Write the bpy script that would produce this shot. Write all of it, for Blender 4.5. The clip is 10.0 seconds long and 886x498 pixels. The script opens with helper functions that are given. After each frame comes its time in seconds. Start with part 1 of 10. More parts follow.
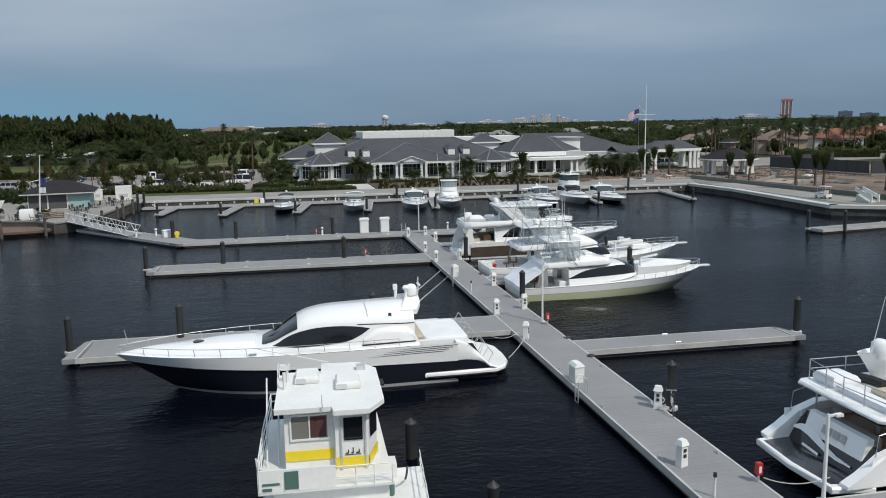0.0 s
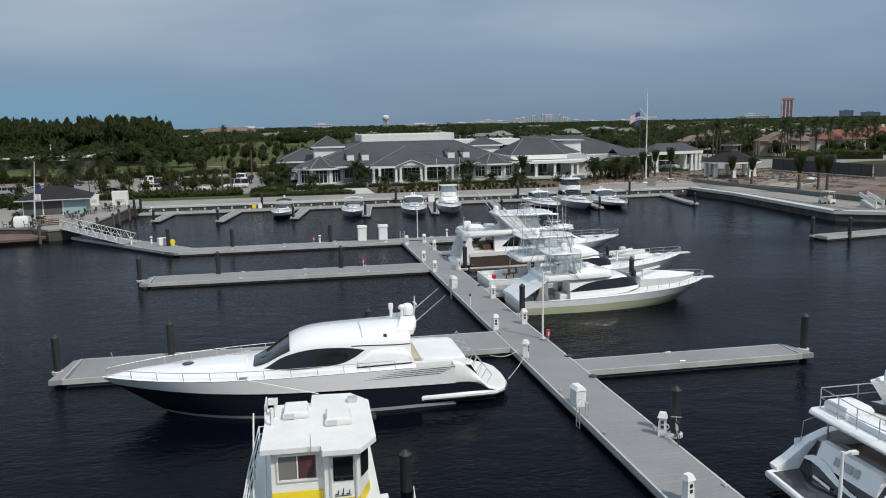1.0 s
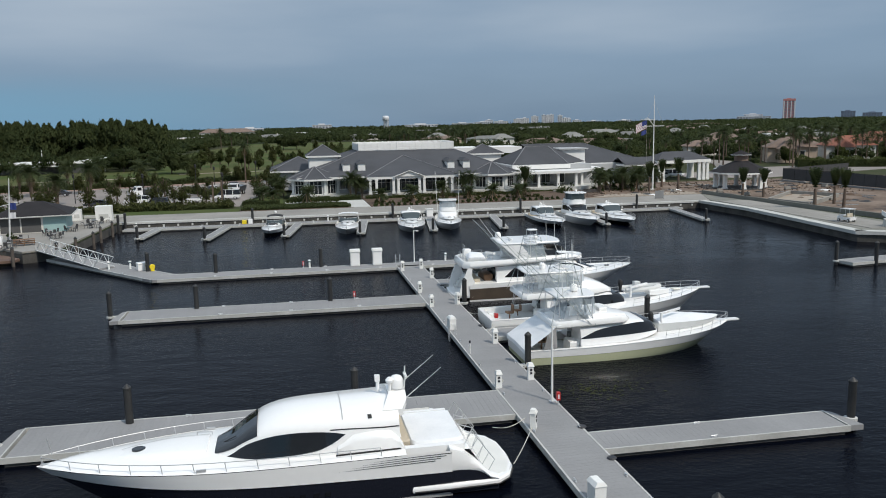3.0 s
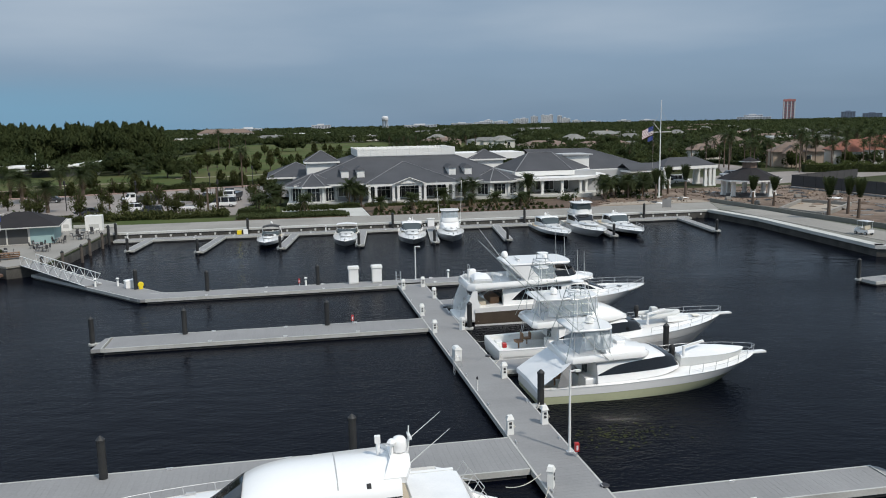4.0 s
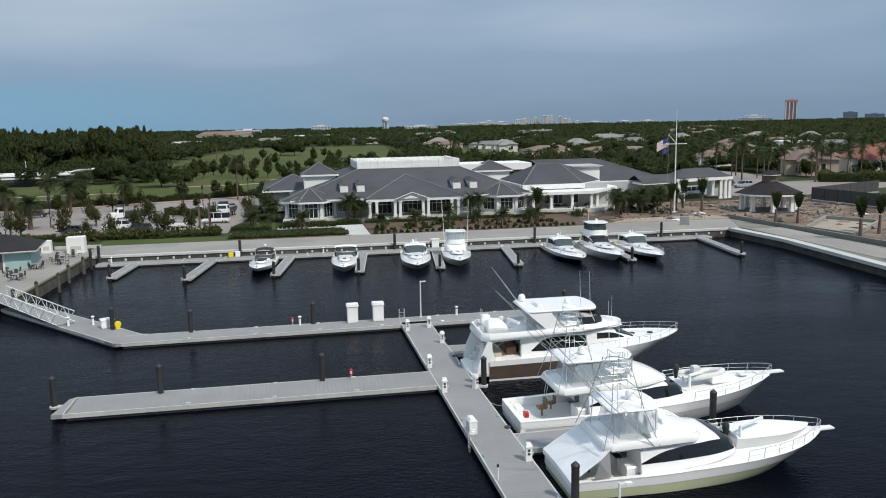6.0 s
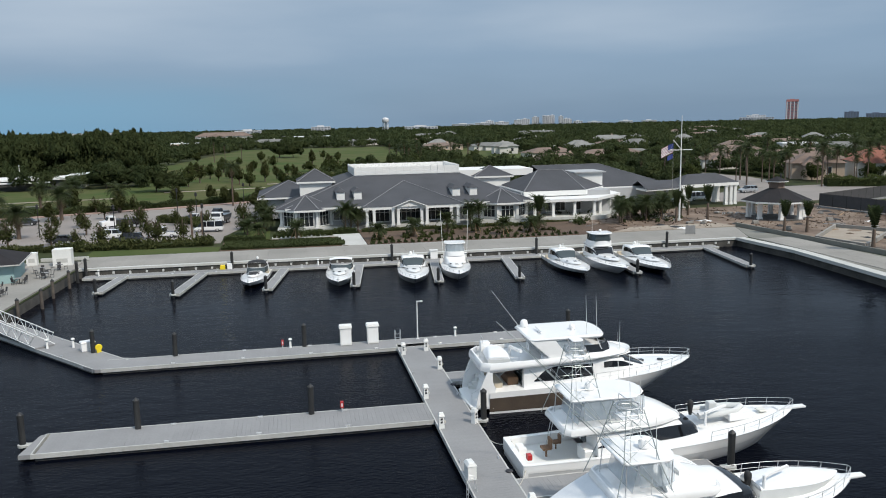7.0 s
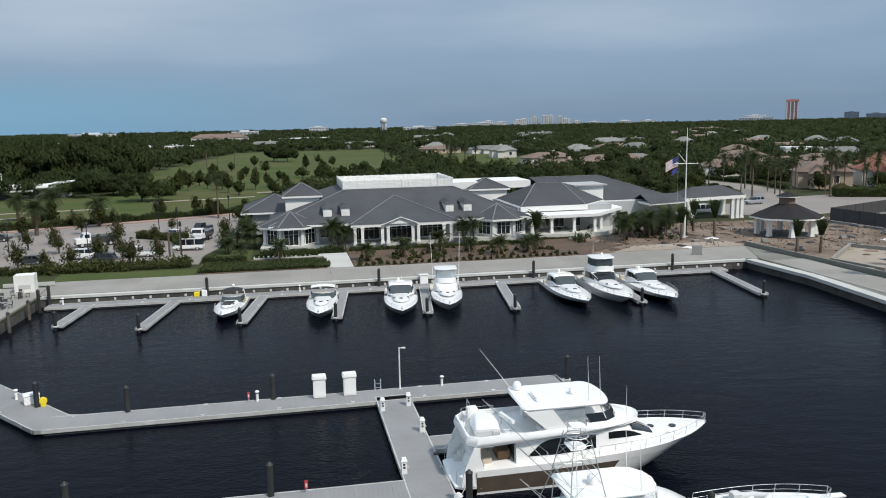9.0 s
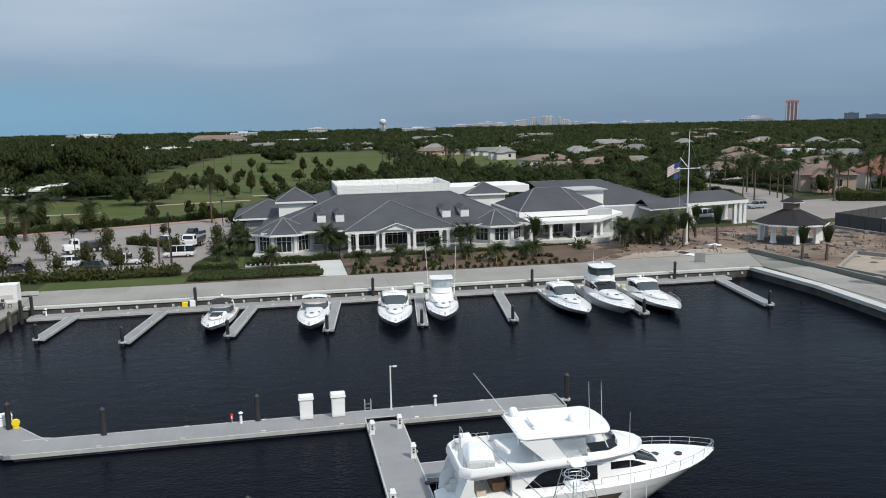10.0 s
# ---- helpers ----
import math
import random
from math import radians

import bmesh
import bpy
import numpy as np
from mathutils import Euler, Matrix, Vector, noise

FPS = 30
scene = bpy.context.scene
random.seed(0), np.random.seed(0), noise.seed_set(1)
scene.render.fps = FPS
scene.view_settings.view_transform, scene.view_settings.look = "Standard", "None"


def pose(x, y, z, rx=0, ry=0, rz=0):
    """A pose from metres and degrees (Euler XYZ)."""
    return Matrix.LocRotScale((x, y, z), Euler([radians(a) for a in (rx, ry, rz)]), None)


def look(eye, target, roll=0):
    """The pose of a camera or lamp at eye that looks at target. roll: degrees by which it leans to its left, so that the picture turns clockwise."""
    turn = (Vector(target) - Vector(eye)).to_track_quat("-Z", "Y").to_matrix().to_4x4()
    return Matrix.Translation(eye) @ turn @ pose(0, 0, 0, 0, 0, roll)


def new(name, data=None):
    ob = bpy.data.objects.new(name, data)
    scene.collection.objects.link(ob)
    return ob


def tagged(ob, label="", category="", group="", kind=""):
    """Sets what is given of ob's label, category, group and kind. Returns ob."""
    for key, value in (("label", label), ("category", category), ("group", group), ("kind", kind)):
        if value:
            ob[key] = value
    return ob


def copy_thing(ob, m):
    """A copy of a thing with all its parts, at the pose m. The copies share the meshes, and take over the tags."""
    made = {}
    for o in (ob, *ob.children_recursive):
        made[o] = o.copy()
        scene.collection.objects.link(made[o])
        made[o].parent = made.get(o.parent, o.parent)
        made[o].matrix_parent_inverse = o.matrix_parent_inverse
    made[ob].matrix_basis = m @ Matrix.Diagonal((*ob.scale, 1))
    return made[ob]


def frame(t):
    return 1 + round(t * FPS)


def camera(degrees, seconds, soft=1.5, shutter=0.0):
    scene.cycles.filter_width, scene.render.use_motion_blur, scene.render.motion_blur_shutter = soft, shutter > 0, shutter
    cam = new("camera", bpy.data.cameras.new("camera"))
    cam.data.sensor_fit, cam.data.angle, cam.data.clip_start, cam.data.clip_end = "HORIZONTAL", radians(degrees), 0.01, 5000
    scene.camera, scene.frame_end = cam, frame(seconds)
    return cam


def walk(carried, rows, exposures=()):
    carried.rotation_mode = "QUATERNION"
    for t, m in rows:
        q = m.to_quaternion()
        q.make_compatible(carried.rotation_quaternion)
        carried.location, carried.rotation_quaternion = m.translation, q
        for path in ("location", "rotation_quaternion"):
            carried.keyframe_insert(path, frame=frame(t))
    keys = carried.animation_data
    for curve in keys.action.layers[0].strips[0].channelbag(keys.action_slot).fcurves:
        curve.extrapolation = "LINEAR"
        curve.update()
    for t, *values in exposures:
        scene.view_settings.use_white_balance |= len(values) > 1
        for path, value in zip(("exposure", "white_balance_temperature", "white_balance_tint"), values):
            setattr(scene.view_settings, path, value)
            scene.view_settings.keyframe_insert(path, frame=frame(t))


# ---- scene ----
cam = camera(58.0, 10.0, soft=1.0)
PATH = [
    (0, (-14.012, 3.909, 14.008), (-13.628, 5.847, 13.693), -1.0),
    (0.5, (-13.856, 4.407, 14.408), (-13.473, 6.344, 14.092), -1.1),
    (1, (-13.51, 5.299, 14.795), (-13.128, 7.237, 14.479), -1.1),
    (1.5, (-13.045, 6.619, 15.181), (-12.664, 8.556, 14.865), -1.2),
    (2, (-12.693, 8.166, 15.575), (-12.311, 10.104, 15.26), -1.1),
    (2.5, (-12.287, 9.773, 16.13), (-11.907, 11.711, 15.814), -1.1),
    (4, (-11.437, 16.17, 17.94), (-11.054, 18.107, 17.622), -1.0),
    (4.5, (-11.264, 18.403, 18.513), (-10.881, 20.34, 18.195), -1.0),
    (5, (-11.103, 20.576, 19.123), (-10.72, 22.513, 18.804), -1.0),
    (5.5, (-10.887, 22.666, 19.629), (-10.504, 24.603, 19.311), -1.0),
    (7, (-9.397, 28.656, 21.27), (-9.016, 30.593, 20.951), -1.1),
    (7.5, (-8.817, 30.756, 21.836), (-8.435, 32.693, 21.517), -1.1),
    (8, (-7.997, 32.741, 22.428), (-7.615, 34.678, 22.107), -1.1),
    (8.5, (-7.276, 34.679, 23.002), (-6.894, 36.615, 22.682), -1.1),
    (9, (-6.553, 36.491, 23.522), (-6.17, 38.428, 23.201), -1.1),
    (9.5, (-5.971, 38.206, 23.975), (-5.586, 40.142, 23.656), -1.1),
    (10, (-5.381, 39.685, 24.035), (-4.997, 41.621, 23.716), -1.1),
]
walk(cam, [(t, look(eye, target, roll)) for t, eye, target, roll in PATH], [(0, -0.44), (2.5, -0.41), (4.5, -0.34), (5.5, -0.25), (7, -0.22), (10, -0.2)])

# ---- light: soft high sun through thin cloud, sky over the whole dome ----
SUN_ELEV, SUN_AZ = 50.0, 146.0          # degrees; azimuth clockwise from +y
world = bpy.data.worlds.new("sky")
scene.world = world
world.use_nodes = True
wn, wl = world.node_tree.nodes, world.node_tree.links
wn.clear()
w_out = wn.new("ShaderNodeOutputWorld")
w_bg = wn.new("ShaderNodeBackground")
w_sky = wn.new("ShaderNodeTexSky")
w_sky.sky_type = "NISHITA"
w_sky.sun_disc = False
w_sky.sun_elevation = radians(SUN_ELEV)
w_sky.sun_rotation = radians(SUN_AZ)
w_sky.air_density, w_sky.dust_density, w_sky.ozone_density = 1.0, 0.6, 2.0
w_co = wn.new("ShaderNodeTexCoord")
w_sep = wn.new("ShaderNodeSeparateXYZ")
wl.new(w_co.outputs["Generated"], w_sep.inputs[0])
# a layered cloud sheet: flattened noise, thicker towards the zenith
w_map = wn.new("ShaderNodeMapping")
w_map.inputs["Scale"].default_value = (1.0, 1.0, 5.5)
w_map.inputs["Rotation"].default_value = (0.0, 0.06, 0.0)
wl.new(w_co.outputs["Generated"], w_map.inputs["Vector"])
w_no = wn.new("ShaderNodeTexNoise")
w_no.inputs["Scale"].default_value = 1.7
w_no.inputs["Detail"].default_value = 5.0
w_no.inputs["Roughness"].default_value = 0.45
wl.new(w_map.outputs[0], w_no.inputs["Vector"])
w_hi = wn.new("ShaderNodeMapRange")      # how much cloud, by height
w_hi.inputs["From Min"].default_value, w_hi.inputs["From Max"].default_value = 0.0, 0.2
w_hi.inputs["To Min"].default_value, w_hi.inputs["To Max"].default_value = -0.12, 0.42
wl.new(w_sep.outputs["Z"], w_hi.inputs["Value"])
w_add = wn.new("ShaderNodeMath")
w_add.operation = "ADD"
wl.new(w_no.outputs["Fac"], w_add.inputs[0])
wl.new(w_hi.outputs[0], w_add.inputs[1])
w_fac = wn.new("ShaderNodeMapRange")
w_fac.interpolation_type = "SMOOTHSTEP"
w_fac.inputs["From Min"].default_value, w_fac.inputs["From Max"].default_value = 0.3, 0.95
w_fac.inputs["To Min"].default_value, w_fac.inputs["To Max"].default_value = 0.9, 0.98
wl.new(w_add.outputs[0], w_fac.inputs["Value"])
w_ramp = wn.new("ShaderNodeValToRGB")    # cloud body: slate low and thin, pale where thick
w_ramp.color_ramp.elements[0].position, w_ramp.color_ramp.elements[0].color = 0.35, (2.15, 3.35, 4.9, 1)
w_ramp.color_ramp.elements[1].position, w_ramp.color_ramp.elements[1].color = 1.0, (5.2, 6.3, 7.6, 1)
_el = w_ramp.color_ramp.elements.new(0.66)
_el.color = (3.05, 4.35, 5.95, 1)
wl.new(w_add.outputs[0], w_ramp.inputs["Fac"])
# the cloud sheet breaks to clearer blue low in the north-west
w_west = wn.new("ShaderNodeMapRange")
w_west.interpolation_type = "SMOOTHSTEP"
w_west.inputs["From Min"].default_value, w_west.inputs["From Max"].default_value = 0.22, -0.32
wl.new(w_sep.outputs["X"], w_west.inputs["Value"])
w_wave = wn.new("ShaderNodeMath")
w_wave.operation = "MULTIPLY_ADD"
wl.new(w_no.outputs["Fac"], w_wave.inputs[0])
w_wave.inputs[1].default_value = 0.16
wl.new(w_sep.outputs["Z"], w_wave.inputs[2])
w_low = wn.new("ShaderNodeMapRange")
w_low.interpolation_type = "SMOOTHSTEP"
w_low.inputs["From Min"].default_value, w_low.inputs["From Max"].default_value = 0.165, 0.095
wl.new(w_wave.outputs[0], w_low.inputs["Value"])
w_gap = wn.new("ShaderNodeMath")
w_gap.operation = "MULTIPLY"
wl.new(w_west.outputs[0], w_gap.inputs[0])
wl.new(w_low.outputs[0], w_gap.inputs[1])
w_open = wn.new("ShaderNodeMix")
w_open.data_type = "RGBA"
w_open.inputs["B"].default_value = (2.0, 4.3, 6.5, 1)
wl.new(w_gap.outputs[0], w_open.inputs["Factor"])
wl.new(w_ramp.outputs["Color"], w_open.inputs["A"])
w_mix = wn.new("ShaderNodeMix")
w_mix.data_type = "RGBA"
wl.new(w_fac.outputs[0], w_mix.inputs["Factor"])
wl.new(w_sky.outputs[0], w_mix.inputs["A"])
wl.new(w_open.outputs["Result"], w_mix.inputs["B"])
w_zen = wn.new("ShaderNodeMapRange")      # an overcast sky is brightest overhead
w_zen.interpolation_type = "SMOOTHSTEP"
w_zen.inputs["From Min"].default_value, w_zen.inputs["From Max"].default_value = 0.2, 0.8
w_zen.inputs["To Min"].default_value, w_zen.inputs["To Max"].default_value = 1.0, 1.45
wl.new(w_sep.outputs["Z"], w_zen.inputs["Value"])
w_str = wn.new("ShaderNodeMath")
w_str.operation = "MULTIPLY"
w_str.inputs[1].default_value = 0.1
wl.new(w_zen.outputs[0], w_str.inputs[0])
wl.new(w_str.outputs[0], w_bg.inputs["Strength"])
wl.new(w_mix.outputs["Result"], w_bg.inputs["Color"])
wl.new(w_bg.outputs[0], w_out.inputs["Surface"])

sun = new("sun", bpy.data.lights.new("sun", "SUN"))
sun.data.energy, sun.data.angle, sun.data.color = 3.9, radians(3.0), (1.0, 0.93, 0.83)
_e, _a = radians(SUN_ELEV), radians(SUN_AZ)
sun.matrix_world = look((200 * math.cos(_e) * math.sin(_a), 200 * math.cos(_e) * math.cos(_a), 200 * math.sin(_e)), (0, 0, 0))

# ---- materials ----
MATS = {}


def mat(name, color, rough=0.6, metal=0.0, second=None, scale=1.0, amount=0.5, fine=12.0, bump=0.0, bump_scale=None,
        coat=0.0, island=0.0, obj=0.0, spec=0.5):
    """A surface with its base colour broken up at two scales; second: the colour that it drifts to."""
    m = bpy.data.materials.new(name)
    m.use_nodes = True
    n, l = m.node_tree.nodes, m.node_tree.links
    b = n["Principled BSDF"]
    b.inputs["Roughness"].default_value = rough
    b.inputs["Metallic"].default_value = metal
    b.inputs["Specular IOR Level"].default_value = spec
    if coat:
        b.inputs["Coat Weight"].default_value = coat
        b.inputs["Coat Roughness"].default_value = 0.08
    geo = n.new("ShaderNodeNewGeometry")
    big, small = n.new("ShaderNodeTexNoise"), n.new("ShaderNodeTexNoise")
    for t, s, d in ((big, scale, 4.0), (small, scale * fine, 3.0)):
        t.inputs["Scale"].default_value, t.inputs["Detail"].default_value = s, d
        l.new(geo.outputs["Position"], t.inputs["Vector"])
    add = n.new("ShaderNodeMath")
    add.operation = "MULTIPLY_ADD"
    l.new(small.outputs["Fac"], add.inputs[0])
    add.inputs[1].default_value = 0.5
    l.new(big.outputs["Fac"], add.inputs[2])
    rng = n.new("ShaderNodeMapRange")
    rng.inputs["From Min"].default_value, rng.inputs["From Max"].default_value = 0.5, 1.0
    rng.inputs["To Min"].default_value, rng.inputs["To Max"].default_value = 0.0, amount
    l.new(add.outputs[0], rng.inputs["Value"])
    fac = rng.outputs[0]
    for weight, node, out in ((island, "ShaderNodeNewGeometry", "Random Per Island"), (obj, "ShaderNodeObjectInfo", "Random")):
        if weight:
            src = n.new(node)
            mul = n.new("ShaderNodeMath")
            mul.operation = "MULTIPLY_ADD"
            l.new(src.outputs[out], mul.inputs[0])
            mul.inputs[1].default_value = weight
            l.new(fac, mul.inputs[2])
            fac = mul.outputs[0]
    mix = n.new("ShaderNodeMix")
    mix.data_type = "RGBA"
    l.new(fac, mix.inputs["Factor"])
    mix.inputs["A"].default_value = (*color, 1)
    mix.inputs["B"].default_value = (*(second or [c * 0.7 for c in color]), 1)
    l.new(mix.outputs["Result"], b.inputs["Base Color"])
    if bump:
        bn, bt = n.new("ShaderNodeBump"), n.new("ShaderNodeTexNoise")
        bt.inputs["Scale"].default_value, bt.inputs["Detail"].default_value = bump_scale or scale * fine, 4.0
        l.new(geo.outputs["Position"], bt.inputs["Vector"])
        l.new(bt.outputs["Fac"], bn.inputs["Height"])
        bn.inputs["Strength"].default_value, bn.inputs["Distance"].default_value = bump, 0.02
        l.new(bn.outputs[0], b.inputs["Normal"])
    MATS[name] = m
    return m


mat("gelcoat", (0.86, 0.86, 0.85), 0.22, second=(0.78, 0.78, 0.77), scale=0.4, amount=0.5, coat=0.4)
mat("cream_gelcoat", (0.74, 0.72, 0.65), 0.3, second=(0.66, 0.64, 0.56), scale=0.5, amount=0.6, coat=0.2)
mat("deck_nonskid", (0.70, 0.70, 0.67), 0.6, second=(0.60, 0.60, 0.57), scale=1.2, amount=0.6)
mat("navy_hull", (0.012, 0.014, 0.022), 0.12, second=(0.02, 0.022, 0.03), scale=0.4, coat=0.6)
mat("black_hull", (0.01, 0.01, 0.012), 0.15, second=(0.02, 0.02, 0.022), scale=0.5, coat=0.5)
mat("sage_hull", (0.56, 0.58, 0.38), 0.25, second=(0.44, 0.45, 0.31), scale=0.5, coat=0.4)
mat("silver_boot", (0.42, 0.42, 0.42), 0.35, second=(0.3, 0.3, 0.3), scale=0.6)
mat("grey_hull", (0.62, 0.63, 0.64), 0.3, second=(0.55, 0.56, 0.57), scale=0.4, coat=0.3)
mat("dark_glass", (0.008, 0.009, 0.011), 0.05, second=(0.012, 0.013, 0.016), scale=0.5, coat=0.3)
mat("tint_glass", (0.05, 0.065, 0.07), 0.06, second=(0.07, 0.085, 0.09), scale=0.8)
mat("clear_vinyl", (0.36, 0.43, 0.47), 0.15, second=(0.5, 0.56, 0.6), scale=1.5, amount=0.8)
mat("stainless", (0.52, 0.53, 0.54), 0.5, metal=0.5, second=(0.5, 0.5, 0.5), scale=3.0)
mat("tower_tube", (0.36, 0.40, 0.39), 0.35, metal=0.3, second=(0.28, 0.31, 0.3), scale=2.0)
mat("aluminium", (0.66, 0.67, 0.68), 0.4, metal=0.6, second=(0.55, 0.56, 0.57), scale=2.0)
mat("white_canvas", (0.78, 0.79, 0.80), 0.85, second=(0.66, 0.68, 0.70), scale=0.9, amount=0.8, bump=0.3, bump_scale=2.0)
mat("navy_canvas", (0.02, 0.025, 0.06), 0.85, second=(0.04, 0.045, 0.08), scale=2.0)
mat("dark_mesh", (0.045, 0.045, 0.048), 0.85, second=(0.07, 0.07, 0.072), scale=1.0)
mat("jetty_boards", (0.17, 0.105, 0.075), 0.85, second=(0.09, 0.06, 0.048), scale=0.6, amount=1.0, fine=10.0)
mat("grey_mesh", (0.22, 0.22, 0.22), 0.8, second=(0.3, 0.3, 0.3), scale=1.0)
mat("teak", (0.22, 0.12, 0.06), 0.6, second=(0.14, 0.08, 0.045), scale=2.0, amount=0.8)
mat("brown_hull", (0.11, 0.085, 0.065), 0.35, second=(0.07, 0.055, 0.045), scale=1.2, amount=0.9)
mat("rubber", (0.015, 0.015, 0.016), 0.7, second=(0.03, 0.03, 0.03), scale=4.0)
mat("hypalon", (0.62, 0.63, 0.62), 0.6, second=(0.5, 0.51, 0.5), scale=1.5)
mat("rope", (0.55, 0.53, 0.47), 0.9, second=(0.4, 0.38, 0.33), scale=5.0)
mat("yellow_paint", (0.80, 0.62, 0.02), 0.4, second=(0.66, 0.5, 0.03), scale=1.0)
mat("red_paint", (0.45, 0.02, 0.02), 0.4, second=(0.3, 0.02, 0.02), scale=2.0)
mat("green_panel", (0.06, 0.13, 0.11), 0.5, second=(0.1, 0.16, 0.14), scale=2.0)
mat("curtain", (0.085, 0.03, 0.03), 0.8, second=(0.06, 0.022, 0.024), scale=2.0)
mat("pane_grey", (0.2, 0.195, 0.18), 0.25, second=(0.16, 0.155, 0.14), scale=1.0)
mat("ink", (0.03, 0.03, 0.035), 0.6)
mat("white_paint", (0.78, 0.78, 0.76), 0.5, second=(0.66, 0.66, 0.63), scale=0.8, amount=0.7, fine=8.0)
mat("dock_deck", (0.275, 0.275, 0.277), 0.8, second=(0.19, 0.19, 0.192), scale=0.25, amount=0.7, fine=30.0, obj=0.12)
mat("dock_edge", (0.52, 0.52, 0.50), 0.6, second=(0.35, 0.35, 0.33), scale=0.7, amount=0.9)
mat("dock_float", (0.045, 0.045, 0.045), 0.85, second=(0.09, 0.085, 0.075), scale=1.0, amount=0.9)
mat("pile_wrap", (0.014, 0.015, 0.017), 0.55, second=(0.035, 0.035, 0.034), scale=1.0, amount=0.9)
mat("timber_pile", (0.13, 0.11, 0.09), 0.9, second=(0.06, 0.05, 0.045), scale=1.5, amount=1.0)
mat("east_concrete", (0.21, 0.205, 0.18), 0.9, second=(0.14, 0.14, 0.12), scale=0.15, amount=1.0, fine=20.0)
mat("promenade", (0.31, 0.295, 0.27), 0.85, second=(0.22, 0.21, 0.19), scale=0.12, amount=0.9, fine=25.0, obj=0.3)
mat("cap_stone", (0.52, 0.52, 0.50), 0.8, second=(0.42, 0.42, 0.39), scale=0.3, amount=0.9)
mat("wall_concrete", (0.10, 0.095, 0.085), 0.9, second=(0.035, 0.034, 0.032), scale=0.6, amount=1.0)
mat("paver", (0.27, 0.24, 0.22), 0.85, second=(0.2, 0.18, 0.165), scale=0.08, amount=0.9, fine=30.0)
mat("paver_red", (0.34, 0.22, 0.18), 0.85, second=(0.28, 0.2, 0.17), scale=0.2, amount=0.9)
mat("lawn", (0.05, 0.075, 0.022), 0.95, second=(0.085, 0.095, 0.036), scale=0.1, amount=0.9, fine=20.0, bump=0.5, bump_scale=3.0, spec=0.1)
mat("fairway", (0.045, 0.080, 0.020), 0.95, second=(0.092, 0.092, 0.040), scale=0.045, amount=1.2, fine=6.0, spec=0.08)
mat("ground", (0.03, 0.046, 0.017), 0.95, second=(0.062, 0.062, 0.034), scale=0.012, amount=1.0, fine=25.0, spec=0.1)
mat("mulch", (0.115, 0.075, 0.05), 0.95, second=(0.075, 0.05, 0.035), scale=0.3, amount=1.0, fine=15.0, bump=0.8, bump_scale=2.0)
mat("sand", (0.25, 0.19, 0.145), 0.95, second=(0.085, 0.055, 0.038), scale=0.14, amount=1.1, fine=5.0, bump=0.7, bump_scale=1.0)
mat("pale_sand", (0.36, 0.32, 0.265), 0.95, second=(0.25, 0.2, 0.155), scale=0.1, amount=1.0, fine=9.0, bump=0.5, bump_scale=1.0)
mat("club_wall", (0.40, 0.41, 0.42), 0.8, second=(0.36, 0.365, 0.37), scale=0.5, amount=0.6)
mat("club_trim", (0.74, 0.74, 0.72), 0.55, second=(0.72, 0.72, 0.70), scale=0.6, amount=0.6)
mat("slate_roof", (0.07, 0.072, 0.081), 0.85, second=(0.045, 0.047, 0.053), scale=0.25, amount=0.8, fine=20.0, island=0.25)
mat("roof_hip", (0.20, 0.20, 0.21), 0.7, second=(0.15, 0.15, 0.16), scale=0.6)
mat("flat_roof", (0.72, 0.72, 0.71), 0.7, second=(0.70, 0.70, 0.68), scale=0.2, amount=0.8)
mat("window_glass", (0.02, 0.024, 0.028), 0.06, second=(0.035, 0.04, 0.045), scale=0.6)
# dark grey standing in for shaded interiors, and for the pavilion's glazing
mat("deep_shade", (0.09, 0.09, 0.09), 0.9)
mat("brown_roof", (0.23, 0.165, 0.13), 0.9, second=(0.15, 0.11, 0.09), scale=0.4, amount=1.0, island=0.4)
mat("terracotta_roof", (0.30, 0.105, 0.065), 0.9, second=(0.16, 0.07, 0.05), scale=0.2, amount=0.9, island=0.3)
mat("grey_roof", (0.20, 0.20, 0.19), 0.85, second=(0.14, 0.14, 0.13), scale=0.2, amount=0.9, island=0.4)
mat("stucco", (0.52, 0.42, 0.33), 0.9, second=(0.42, 0.33, 0.26), scale=0.2, amount=0.9, obj=0.3)
mat("white_stucco", (0.66, 0.64, 0.60), 0.85, second=(0.56, 0.54, 0.50), scale=0.2, amount=0.9)
mat("aqua_wall", (0.30, 0.44, 0.44), 0.75, second=(0.25, 0.38, 0.38), scale=0.5, amount=0.8)
mat("shed_roof", (0.03, 0.028, 0.03), 0.9, second=(0.02, 0.019, 0.021), scale=0.5, amount=0.9, spec=0.2)
mat("pink_tower", (0.50, 0.21, 0.19), 0.8, second=(0.42, 0.18, 0.17), scale=0.02, amount=0.8)
mat("light_roof", (0.27, 0.27, 0.25), 0.85, second=(0.17, 0.17, 0.16), scale=0.2, amount=0.8, obj=0.4)
mat("far_white", (0.66, 0.67, 0.68), 0.8, second=(0.54, 0.55, 0.57), scale=0.01, amount=1.0, obj=0.5)
mat("far_blue", (0.16, 0.20, 0.27), 0.5, second=(0.22, 0.25, 0.3), scale=0.02)
mat("far_window", (0.13, 0.15, 0.19), 0.3)
mat("leaf", (0.040, 0.058, 0.019), 0.85, second=(0.076, 0.090, 0.031), scale=0.3, amount=0.6, island=0.25, obj=0.3, spec=0.1)
mat("leaf_dark", (0.036, 0.052, 0.021), 0.85, second=(0.066, 0.082, 0.033), scale=0.06, amount=0.9, island=0.25, fine=4.0, spec=0.1)
